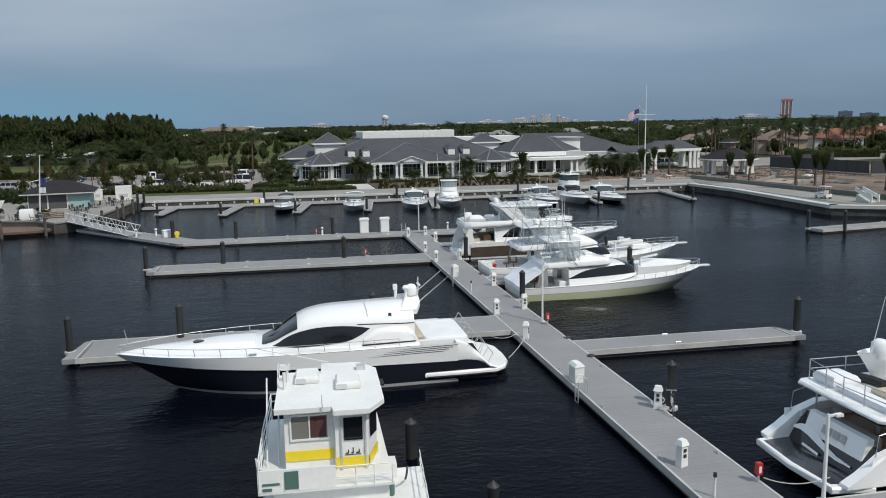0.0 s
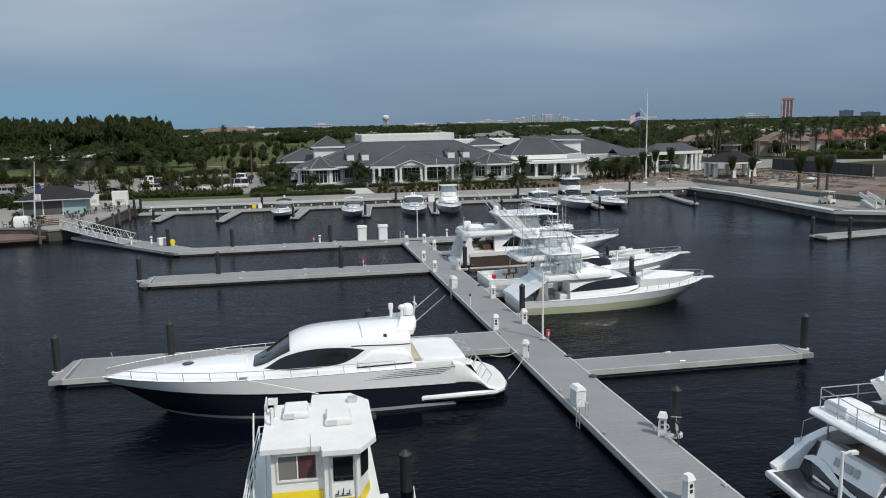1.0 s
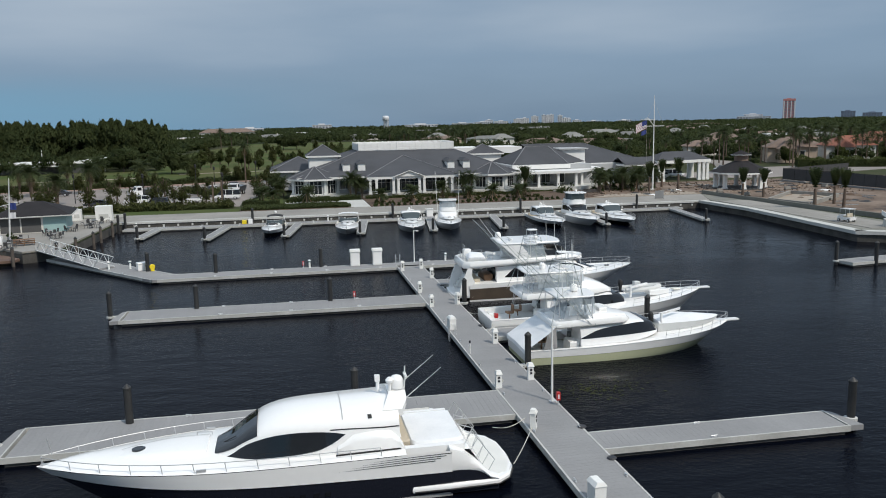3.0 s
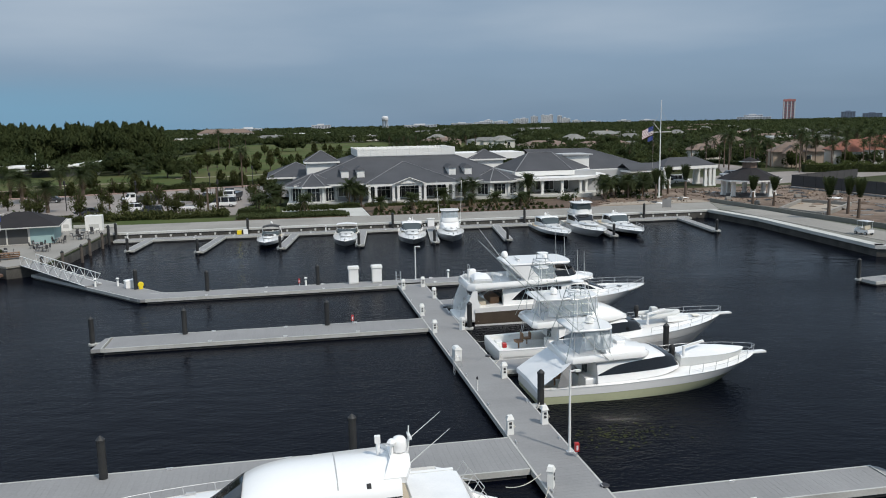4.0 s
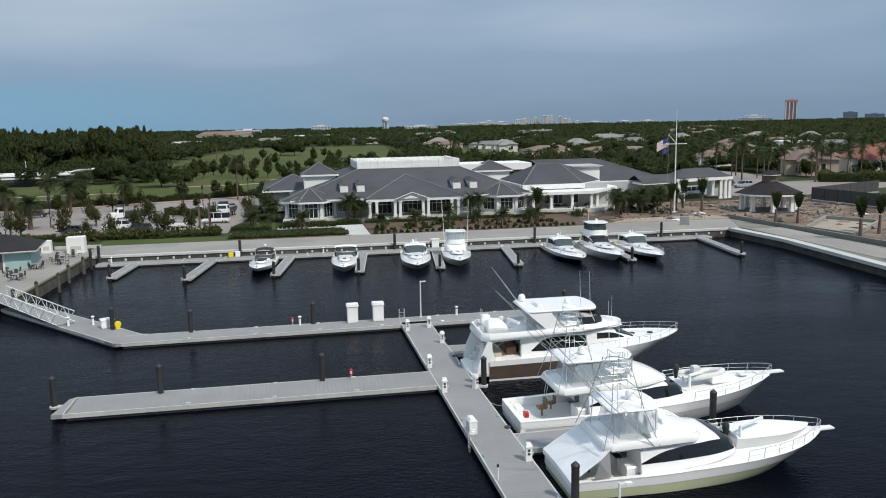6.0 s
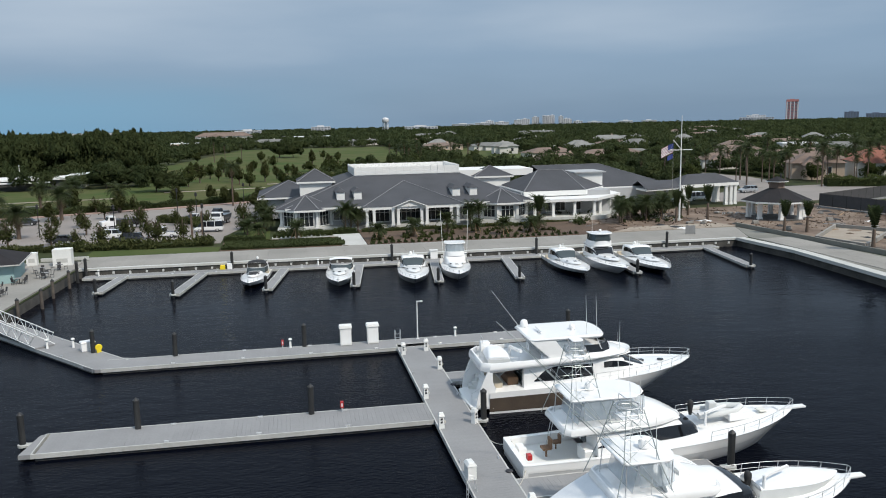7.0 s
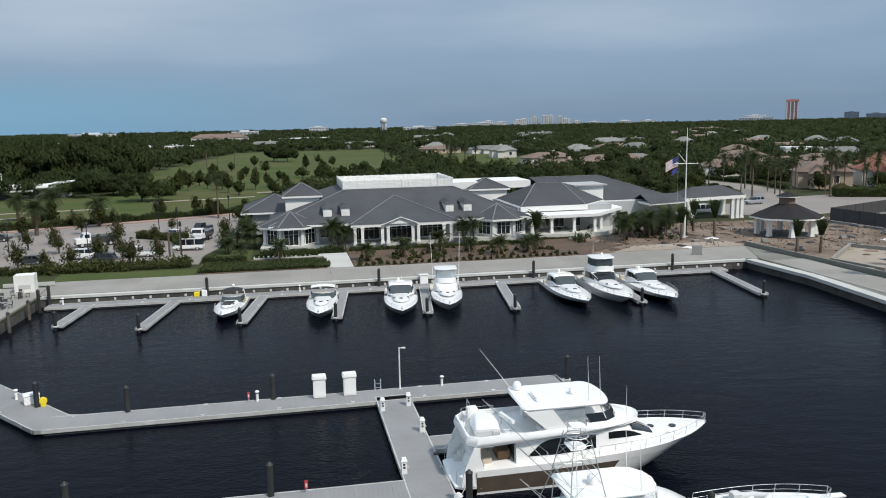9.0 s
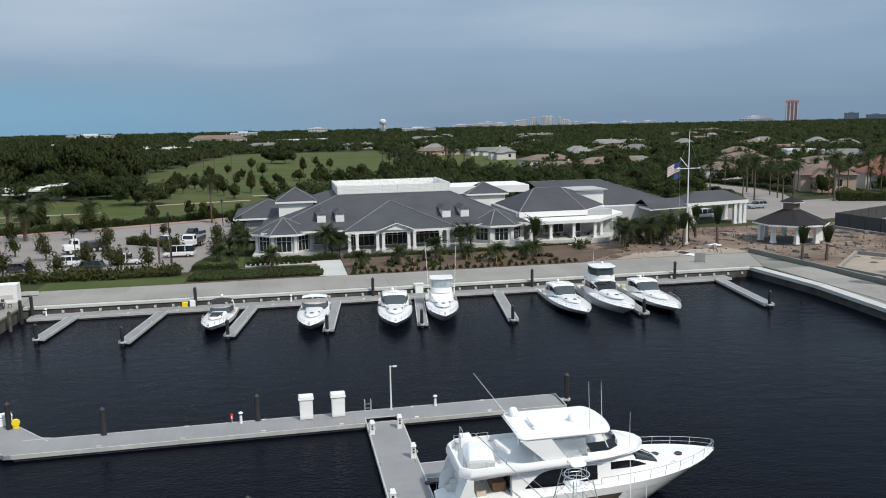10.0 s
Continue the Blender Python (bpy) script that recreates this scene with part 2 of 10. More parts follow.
mat("leaf_olive", (0.046, 0.058, 0.020), 0.85, second=(0.082, 0.09, 0.034), scale=0.2, amount=0.6, island=0.25, obj=0.3, spec=0.1)
mat("palm_leaf", (0.026, 0.044, 0.016), 0.65, second=(0.065, 0.08, 0.03), scale=0.6, amount=0.5, island=0.4, obj=0.25, spec=0.25)
mat("palm_dry", (0.16, 0.12, 0.06), 0.8, second=(0.10, 0.075, 0.04), scale=0.8, island=0.5)
mat("bark", (0.14, 0.10, 0.075), 0.9, second=(0.08, 0.06, 0.045), scale=1.5, amount=1.0, fine=8.0)
mat("new_timber", (0.40, 0.27, 0.16), 0.85, second=(0.3, 0.2, 0.12), scale=2.0)
mat("car_white", (0.75, 0.75, 0.75), 0.3, second=(0.68, 0.68, 0.68), coat=0.5)
mat("car_silver", (0.42, 0.43, 0.45), 0.3, second=(0.36, 0.37, 0.39), metal=0.4, coat=0.5)
mat("car_dark", (0.03, 0.032, 0.036), 0.3, second=(0.05, 0.05, 0.055), coat=0.5)
mat("car_red", (0.22, 0.03, 0.025), 0.35, coat=0.4)
mat("tan_upholstery", (0.50, 0.44, 0.34), 0.8, second=(0.42, 0.36, 0.28), scale=2.0)
mat("flag_red", (0.30, 0.15, 0.16), 0.8)
mat("flag_blue", (0.03, 0.05, 0.20), 0.8)
mat("flag_white", (0.72, 0.72, 0.74), 0.8)

_b = MATS["clear_vinyl"].node_tree.nodes["Principled BSDF"]
_b.inputs["Alpha"].default_value = 0.5

for _name in ("leaf", "leaf_dark", "leaf_olive", "palm_leaf"):      # some light passes through the leaves
    _t = MATS[_name].node_tree
    _tr, _mx = _t.nodes.new("ShaderNodeBsdfTranslucent"), _t.nodes.new("ShaderNodeMixShader")
    _mx.inputs["Fac"].default_value = 0.46
    _col = _t.nodes["Principled BSDF"].inputs["Base Color"].links[0].from_socket
    _t.links.new(_col, _tr.inputs["Color"])
    _t.links.new(_t.nodes["Principled BSDF"].outputs[0], _mx.inputs[1])
    _t.links.new(_tr.outputs[0], _mx.inputs[2])
    _t.links.new(_mx.outputs[0], _t.nodes["Material Output"].inputs["Surface"])

# water: nearly black, with small wind ripples over a slow swell
wm = bpy.data.materials.new("harbour_water")
wm.use_nodes = True
n, l = wm.node_tree.nodes, wm.node_tree.links
b = n["Principled BSDF"]
b.inputs["Base Color"].default_value = (0.0018, 0.0026, 0.0058, 1)
b.inputs["Roughness"].default_value = 0.1
b.inputs["IOR"].default_value = 1.33
b.inputs["Specular IOR Level"].default_value = 0.055
geo = n.new("ShaderNodeNewGeometry")
mp = n.new("ShaderNodeMapping")
mp.inputs["Rotation"].default_value = (0, 0, 0.5)
mp.inputs["Scale"].default_value = (1.0, 1.7, 1.0)
l.new(geo.outputs["Position"], mp.inputs["Vector"])
r1, r2, r3 = (n.new("ShaderNodeTexNoise") for _ in range(3))
for t, s, d in ((r1, 2.3, 5.0), (r2, 0.4, 3.0), (r3, 0.025, 2.0)):
    t.inputs["Scale"].default_value, t.inputs["Detail"].default_value = s, d
    l.new(mp.outputs[0], t.inputs["Vector"])
amp = n.new("ShaderNodeMapRange")        # calm lanes and ruffled patches
amp.inputs["From Min"].default_value, amp.inputs["From Max"].default_value = 0.35, 0.68
amp.inputs["To Min"].default_value, amp.inputs["To Max"].default_value = 0.25, 1.0
l.new(r3.outputs["Fac"], amp.inputs["Value"])
mul = n.new("ShaderNodeMath")
mul.operation = "MULTIPLY"
l.new(r1.outputs["Fac"], mul.inputs[0])
l.new(amp.outputs[0], mul.inputs[1])
add = n.new("ShaderNodeMath")
add.operation = "MULTIPLY_ADD"
l.new(r2.outputs["Fac"], add.inputs[0])
add.inputs[1].default_value = 1.0
l.new(mul.outputs[0], add.inputs[2])
bp = n.new("ShaderNodeBump")
bp.inputs["Strength"].default_value, bp.inputs["Distance"].default_value = 0.6, 0.15
l.new(add.outputs[0], bp.inputs["Height"])
l.new(bp.outputs[0], b.inputs["Normal"])
MATS["harbour_water"] = wm


# ---- mesh helpers ----
class M:
    """Vertices and faces gathered for one mesh."""

    def __init__(self):
        self.v, self.f = [], []

    def add(self, vs, fs):
        o = len(self.v)
        self.v += [tuple(p) for p in vs]
        self.f += [tuple(i + o for i in f) for f in fs]
        return self

    def box(self, x0, y0, z0, x1, y1, z1):
        return self.add([(x0, y0, z0), (x1, y0, z0), (x1, y1, z0), (x0, y1, z0), (x0, y0, z1), (x1, y0, z1), (x1, y1, z1), (x0, y1, z1)],
                        [(0, 3, 2, 1), (4, 5, 6, 7), (0, 1, 5, 4), (1, 2, 6, 5), (2, 3, 7, 6), (3, 0, 4, 7)])

    def prism(self, poly, z0, z1, top=None):
        """poly: x, y points counter-clockwise; top: another outline of as many points."""
        k, top = len(poly), top or poly
        vs = [(x, y, z0) for x, y in poly] + [(x, y, z1) for x, y in top]
        fs = [tuple(range(k - 1, -1, -1)), tuple(range(k, 2 * k))]
        return self.add(vs, fs + [(i, (i + 1) % k, k + (i + 1) % k, k + i) for i in range(k)])

    def bar(self, a, b, w, h=None):
        """A square bar from a to b."""
        a, b = Vector(a), Vector(b)
        d = (b - a).normalized()
        s = d.cross(Vector((0, 0, 1))) if abs(d.z) < 0.95 else Vector((1, 0, 0))
        s = s.normalized() * w / 2
        u = s.cross(d).normalized() * (h or w) / 2
        vs = [p + i * s + j * u for p in (a, b) for i, j in ((-1, -1), (1, -1), (1, 1), (-1, 1))]
        return self.add(vs, [(0, 1, 2, 3), (7, 6, 5, 4), (0, 4, 5, 1), (1, 5, 6, 2), (2, 6, 7, 3), (3, 7, 4, 0)])

    def tube(self, pts, r, k=6, r1=None):
        """A round rod along points, tapering to r1."""
        pts = [Vector(p) for p in pts]
        vs, fs, m = [], [], len(pts)
        for i, p in enumerate(pts):
            d = (pts[min(i + 1, m - 1)] - pts[max(i - 1, 0)]).normalized()
            s = d.cross(Vector((0.03, 0.05, 1))) if abs(d.z) < 0.97 else d.cross(Vector((1, 0.1, 0)))
            s.normalize()
            u = d.cross(s)
            rr = r + ((r1 if r1 is not None else r) - r) * i / max(1, m - 1)
            vs += [p + rr * (math.cos(a) * s + math.sin(a) * u) for a in (2 * math.pi * j / k for j in range(k))]
        for i in range(m - 1):
            fs += [(i * k + j, i * k + (j + 1) % k, (i + 1) * k + (j + 1) % k, (i + 1) * k + j) for j in range(k)]
        fs += [tuple(range(k - 1, -1, -1)), tuple(range((m - 1) * k, m * k))]
        return self.add(vs, fs)

    def spin(self, prof, x=0, y=0, k=16):
        """A turned body from (radius, z) pairs, bottom to top."""
        vs, m = [], len(prof)
        for r, z in prof:
            vs += [(x + r * math.cos(2 * math.pi * j / k), y + r * math.sin(2 * math.pi * j / k), z) for j in range(k)]
        fs = [(i * k + j, i * k + (j + 1) % k, (i + 1) * k + (j + 1) % k, (i + 1) * k + j) for i in range(m - 1) for j in range(k)]
        fs += [tuple(range(k - 1, -1, -1)), tuple(range((m - 1) * k, m * k))]
        return self.add(vs, fs)

    def loft(self, secs, close=False, cap=True):
        """Skin over sections of equal length. close: each section is a ring."""
        k = len(secs[0])
        vs = [p for s in secs for p in s]
        fs = [(i * k + j, (i + 1) * k + j, (i + 1) * k + (j + 1) % k, i * k + (j + 1) % k)
              for i in range(len(secs) - 1) for j in range(k if close else k - 1)]
        if cap:
            fs += [tuple(range(k)), tuple(range(len(vs) - 1, len(vs) - k - 1, -1))]
        return self.add(vs, fs)

    def move(self, m):
        self.v = [tuple(m @ Vector(p)) for p in self.v]
        return self


def part(name, g, material, parent=None, label="", smooth=0, loc=None, rz=0.0):
    """One mesh object; smooth: the angle in degrees up to which its edges are shaded round."""
    me = g if isinstance(g, bpy.types.Mesh) else to_mesh(name, g, material, smooth)
    ob = new(name, me)
    ob.parent = parent
    if loc is not None:
        ob.location = loc
    ob.rotation_euler[2] = radians(rz)
    if label:
        ob["label"] = label
    return ob


def to_mesh(name, g, material, smooth=0):
    me = bpy.data.meshes.new(name)
    me.from_pydata(g.v, [], g.f)
    bm = bmesh.new()
    bm.from_mesh(me)
    if len(bm.faces) < 60000:
        bmesh.ops.recalc_face_normals(bm, faces=bm.faces)
    bm.to_mesh(me)
    bm.free()
    me.materials.append(MATS[material])
    if smooth:
        me.polygons.foreach_set("use_smooth", [True] * len(me.polygons))
        me.set_sharp_from_angle(angle=radians(smooth))
    return me


def thing(name, label, category, loc=(0, 0, 0), rz=0.0, group=""):
    ob = tagged(new(name), label, category, group)
    ob.location = loc
    ob.rotation_euler[2] = radians(rz)
    ob.empty_display_size = 0.3
    return ob


def setting(name, g, material, label, category, smooth=0):
    return tagged(part(name, g, material, None, label, smooth), category=category, kind="structure")


def lerp(a, b, f):
    return a + (b - a) * f


def curve_at(table, x):
    """Straight-line reading of a table of (x, value) pairs."""
    for (x0, v0), (x1, v1) in zip(table, table[1:]):
        if x <= x1:
            return lerp(v0, v1, min(1, max(0, (x - x0) / (x1 - x0))))
    return table[-1][1]

# ---- setting: water, ground, quay walls ----
LAND, FLOOR = 1.3, 2.2
setting("water", M().add([(-3000, -2500, 0), (3000, -2500, 0), (3000, 160, 0), (-3000, 160, 0)], [(0, 1, 2, 3)]), "harbour_water",
        "almost black calm harbour water with fine ripples", "water")
SHORE = [(-3000, 127.0), (-62.0, 126.6), (-47.4, 121.9), (-44.5, 118.6), (-40.2, 121.0), (-38.6, 147.6), (62.6, 145.8), (63.6, 132.0), (61.5, 103.0), (70.0, 98.0), (3000, 98.0)]
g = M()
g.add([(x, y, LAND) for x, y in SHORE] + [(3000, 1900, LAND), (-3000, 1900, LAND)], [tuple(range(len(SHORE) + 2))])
for (y0, z0), (y1, z1) in zip(((1900, 0), (2300, -4), (2900, -16), (3700, -42)), ((2300, -4), (2900, -16), (3700, -42), (4800, -90))):   # invented drop past the last trees keeps the skyline low
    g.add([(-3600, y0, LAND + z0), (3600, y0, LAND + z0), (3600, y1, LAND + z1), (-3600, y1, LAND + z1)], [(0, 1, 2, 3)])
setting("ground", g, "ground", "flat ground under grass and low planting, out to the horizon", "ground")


def strip(name, pts, z0, z1, width, material, label, category):
    """A wall along a line of points, its thickness to the left of the way."""
    g = M()
    for (x0, y0), (x1, y1) in zip(pts, pts[1:]):
        d = Vector((x1 - x0, y1 - y0)).normalized()
        nx, ny = -d.y * width, d.x * width
        g.prism([(x0, y0), (x1, y1), (x1 + nx, y1 + ny), (x0 + nx, y0 + ny)], z0, z1)
    return setting(name, g, material, label, category)


strip("seawall", SHORE, -3.0, LAND - 0.15, 0.5, "wall_concrete", "dark stained concrete seawall at the water's edge", "seawall")
strip("seawall_cap", [(x, y - 0.15) for x, y in SHORE[5:7]], LAND - 0.2, LAND + 0.12, 0.9, "cap_stone", "pale concrete cap along the seawall", "seawall cap")
strip("seawall_cap_east", [(62.3, 145.6), (63.3, 132.0), (61.2, 103.0), (69.8, 97.8), (3000, 97.8)], LAND - 0.3, LAND + 0.16, 1.5, "cap_stone",
      "pale concrete cap along the eastern seawall", "seawall cap")


def sheet(name, poly, z, material, label, category, thick=0.3):
    return setting(name, M().prism(poly, z - thick, z), material, label, category)


# promenade slabs along the quay and down the eastern side
prom = sheet("promenade", [(-38.6, 148.6), (62.9, 146.8), (64.88, 146.2), (69.58, 158.0), (40, 158), (-40.5, 158.2)], LAND + 0.05, "promenade",
             "broad pale concrete promenade along the seawall", "pavement")
east_walk = sheet("east_walk", [(64.9, 146.0), (65.1, 132.0), (62.8, 103.6), (70.0, 99.4), (73.5, 103), (71.8, 130), (69.6, 158)], LAND + 0.06, "east_concrete",
                  "grey concrete walkway behind the eastern seawall", "pavement")
strip("retaining_wall", [(76.0, 98.0), (72.2, 130.0), (69.9, 158.4)][::-1], LAND, LAND + 0.75, 0.35, "east_concrete", "low concrete retaining wall round the building site", "wall")
sheet("sand_site", [(40, 158.1), (69.8, 158.3), (72.4, 130), (76.2, 98.6), (190, 98.6), (190, 183), (64, 188), (40, 178)], LAND + 0.08, "sand",
      "bare sand and earth of a building site", "ground")
sheet("site_path", [(46, 158.0), (70.2, 158.1), (69.0, 163.5), (52, 163.0)], LAND + 0.13, "pale_sand", "pale trodden sand beside the promenade", "ground")
sheet("mulch_bed", [(3.5, 157.6), (41, 157.4), (50.5, 165.0), (44, 174.5), (3.5, 175.5)], LAND + 0.16, "mulch", "brown mulched planting bed before the clubhouse", "flower bed")
sheet("entry_walk", [(-0.6, 158.0), (3.4, 157.8), (3.4, 171.4), (-12, 171.6), (-12, 169.4), (-0.6, 169.2)], LAND + 0.12, "cap_stone", "pale concrete footpath to the clubhouse", "path")
sheet("west_bed", [(-20.0, 158.1), (0.3, 157.9), (0.9, 163), (-1.2, 168.6), (-20.0, 168.6)], LAND + 0.1, "mulch", "dark planted bed behind the promenade", "flower bed")
sheet("lawn", [(-40.2, 158.3), (-20.2, 158.1), (-20.2, 163), (-40.2, 164.5)], LAND + 0.09, "lawn", "mown grass strip behind the promenade", "lawn")
sheet("lawn_corner", [(-20, 169.4), (-12.4, 169.4), (-12.4, 183), (-15, 196)], LAND + 0.09, "lawn", "small mown lawn beside the clubhouse drive", "lawn")
sheet("car_park", [(-150, 166), (-20.5, 167.6), (-20.4, 176), (-14.5, 200), (-8, 226), (-13, 239), (-36, 229), (-66, 219), (-150, 212)], LAND + 0.1, "paver",
      "pale paved car park and drive", "car park")
sheet("red_verge", [(-150, 213.0), (-66, 219.8), (-36, 229.8), (-12, 240.2), (-11, 244), (-37, 233), (-67, 222.4), (-150, 215)], LAND + 0.14, "paver_red",
      "reddish paved verge along the drive", "pavement")
sheet("entry_road", [(112, 225.4), (126, 225.6), (134, 243), (137, 262), (133, 288), (127, 288), (128, 262), (124, 248)], LAND + 0.09, "paver", "pale paved road between hedges and palms", "road")
sheet("drive_east", [(88, 198), (104, 190), (150, 205), (230, 215), (230, 235), (120, 226), (92, 212)], LAND + 0.1, "paver", "pale paved forecourt and road", "road")
sheet("fairway", [(-190, 222), (-70, 236), (-12, 252), (20, 300), (60, 430), (70, 660), (-40, 660), (-66, 440), (-56, 312), (-90, 302), (-190, 300)], LAND + 0.02, "fairway", "green mown golf fairway", "golf course")
sheet("fairway_far", [(60, 330), (96, 330), (130, 460), (110, 640), (80, 640)], LAND + 0.02, "fairway", "green mown golf fairway among trees", "golf course")
for k, (x, y, w, h, a) in enumerate([(-70, 262, 34, 2.0, 8), (-30, 282, 30, 2.2, 12), (-88, 246, 40, 1.6, 9), (-8, 300, 14, 3, 5)]):
    g = M().prism([(-w / 2, -h / 2), (w / 2, -h / 2), (w / 2, h / 2), (-w / 2, h / 2)], 0, 0.06)
    tagged(part("cart_path", g, "pale_sand", None, "narrow pale cart path across the golf course", loc=(x, y, LAND + 0.03), rz=a), category="path", kind="structure")

# ---- floating docks ----
BOARD = {}


def dock(name, label, p0, p1, width, tip="", board=0.3, group="floating docks"):
    """A floating dock from p0 to p1 (middle line): boards across, pale edge beams, dark floats below."""
    d = Vector((p1[0] - p0[0], p1[1] - p0[1]))
    length, rz = d.length, math.degrees(math.atan2(d.y, d.x))
    top = tagged(new(name), label, "dock", group)
    top.location, top.rotation_euler[2] = (p0[0], p0[1], 0), radians(rz)
    h = width / 2
    part("float", M().box(0.15, -h + 0.12, -0.35, length - 0.15, h - 0.12, 0.24), "dock_float", top, "dark wet float under the deck")
    for s in (-1, 1):
        y0, y1 = sorted((s * (h - 0.1), s * h))
        part("edge_beam", M().box(0, y0, 0.2, length, y1, 0.515), "dock_edge", top, "pale edge beam with a rubbing strip")
    part("end_beam", M().box(length, -h, 0.2, length + 0.08, h, 0.515), "dock_edge", top, "pale end beam")
    key = (round(width, 2), board)
    if key not in BOARD:
        g = M().box(0.003, -h + 0.1, 0.42, board - 0.002, h - 0.1, 0.5)
        BOARD[key] = to_mesh("board", g, "dock_deck")
    for i in range(int(length / board)):
        part("board", BOARD[key], None, top, loc=(i * board, 0, 0))
    for i in range(1, int(length / 6)):
        for s in (-1, 1):
            g = M().box(-0.14, -0.03, 0, 0.14, 0.03, 0.03).box(-0.05, -0.03, 0.03, 0.05, 0.03, 0.09).tube([(-0.17, 0, 0.1), (0.17, 0, 0.1)], 0.025)
            part("cleat", g, "aluminium", top, "small metal cleat", loc=(i * 6.0, s * (h - 0.22), 0.5))
    return top


DOCKS = [
    dock("main_dock", "long grey boarded floating dock with pale edges", (1.55, 8.0), (1.55, 100.9), 2.9, board=0.32),
    dock("finger_dock", "wide grey boarded finger dock with a clipped tip", (0.1, 54.75), (-26.5, 55.1), 4.2),
    dock("finger_dock", "long grey boarded finger dock with a clipped tip", (0.1, 83.0), (-26.2, 83.4), 3.6),
    dock("finger_dock", "grey boarded finger dock with a clipped tip", (3.0, 48.15), (16.6, 47.95), 2.3),
    dock("finger_dock", "short grey boarded finger dock between moored boats", (3.0, 69.7), (15.0, 69.7), 2.5),
    dock("finger_dock", "short grey boarded finger dock beside a motor yacht", (3.0, 90.3), (15.0, 90.3), 2.5),
    dock("finger_dock", "grey boarded finger dock beside a moored yacht", (3.0, 26.3), (18.0, 26.3), 2.4),
    dock("cross_dock", "grey boarded cross dock at the head of the main dock", (-25.8, 101.3), (16.7, 101.3), 2.9),
    dock("ramp_dock", "grey boarded floating dock that leads to the gangway", (-25.2, 101.2), (-40.3, 119.27), 3.4),
    dock("quay_dock", "grey boarded floating dock along the seawall", (-37.5, 146.0), (58.0, 144.6), 2.3, board=0.5),
    dock("finger_dock", "grey boarded finger dock beside the eastern seawall", (66.0, 91.2), (48.6, 88.7), 2.4),
]
tagged(part("dock_corner", M().prism([(-24.4, 99.86), (-26.3, 99.9), (-27.5, 101.2), (-25.6, 103.5), (-23.4, 102.74)], 0.2, 0.508), "dock_deck", None, "grey deck plate where two floating docks meet"), category="dock", group="dock corner plates")
SLIPS = [(-33.4, 134.8, -32.2, 145.0), (-23.5, 130.9, -21.3, 145.0), (-12.2, 130.8, -10.0, 144.6), (-1.1, 130.1, 0.8, 144.4), (9.9, 129.8, 11.9, 144.2),
         (20.7, 128.9, 22.9, 144.0), (36.9, 127.8, 38.3, 143.8), (53.7, 127.7, 56.0, 143.6)]
for x0, y0, x1, y1 in SLIPS:
    dock("slip_finger", "narrow grey finger dock between berths", (x1, y1), (x0, y0), 1.3, group="slip fingers")


def clipped_tip(x, y, s, w):
    """The slanted nose at a finger's end and its pale pile bracket."""
    g = M().prism([(0, -w / 2), (s * 0.75, -w / 2), (s * 0.3, w / 2 - 0.2), (0, w / 2)][::s], 0.2, 0.5)
    t = tagged(part("dock_nose", g, "dock_deck", None, "slanted grey nose piece at a finger dock's end", loc=(x, y, 0)), category="dock nose", group="dock noses")
    t["group"] = "dock noses"


for x, y, s, w in ((-26.6, 55.1, -1, 4.1), (-26.3, 83.4, -1, 3.5), (16.7, 47.95, 1, 2.2)):
    clipped_tip(x, y, s, w)


def pile(x, y, top=2.75, r=0.215, label="tall black-wrapped mooring pile with a pointed cap", bracket=0, kind="pile_wrap"):
    p = thing("mooring_pile", label, "mooring pile", (x, y, 0), group="mooring piles")
    part("shaft", M().spin([(r, -3), (r, top - 0.28)], k=12), kind, p, smooth=40)
    part("cap", M().spin([(r + 0.02, top - 0.3), (r + 0.02, top - 0.2), (0.03, top)], k=12), "pile_wrap", p, "pointed black cap", smooth=25)
    if bracket:
        g = M().spin([(r + 0.05, 0.3), (r + 0.12, 0.34), (r + 0.12, 0.5), (r + 0.05, 0.53)], k=12)
        g.box(min(0, bracket), -0.28, 0.36, max(0, bracket), 0.28, 0.48)
        part("bracket", g, "dock_edge", p, "pale metal pile bracket")


for x, y, b in ((17.5, 47.9, -0.6), (-27.3, 54.9, 0.6), (-27.3, 83.6, 0.6), (-20.2, 84.7, 0), (-8.3, 84.6, 0), (-19.9, 102.5, 0), (-8.3, 102.6, 0), (17.3, 101.4, -0.6),
                (-21.0, 56.6, 0), (-8.5, 56.6, 0), (3.5, 37.4, -0.5), (3.5, 61.4, -0.5), (3.5, 80.6, -0.5), (16.0, 69.7, -0.6), (16.0, 90.3, -0.6), (-27.6, 105.6, 0), (48.2, 89.6, 0.6), (52.0, 88.0, 0.0),
                ):
    pile(x, y, bracket=b)
pile(-9.25, 35.6, 1.75, 0.24)
pile(-7.0, 30.6, 1.0, 0.22)
for x0, y0, x1, y1 in SLIPS:
    pile(x0 - 0.15, y0 - 0.25, 2.3, 0.2, bracket=0.35)
for x, y in ((-17.4, 146.6), (5.9, 146.2), (28.4, 145.8), (50.0, 145.4), (-37.4, 147.0), (-38.0, 144.6)):
    pile(x, y, 3.1, 0.21)

# ---- clubhouse ----
club = thing("clubhouse", "low white and grey waterfront clubhouse with grey tiled hip roofs", "clubhouse", (0, 0, 0))


def facets(name, faces, material, parent, label="", thick=0.0):
    g = M()
    for f in faces:
        g.add(f, [tuple(range(len(f)))])
    return part(name, g, material, parent, label)


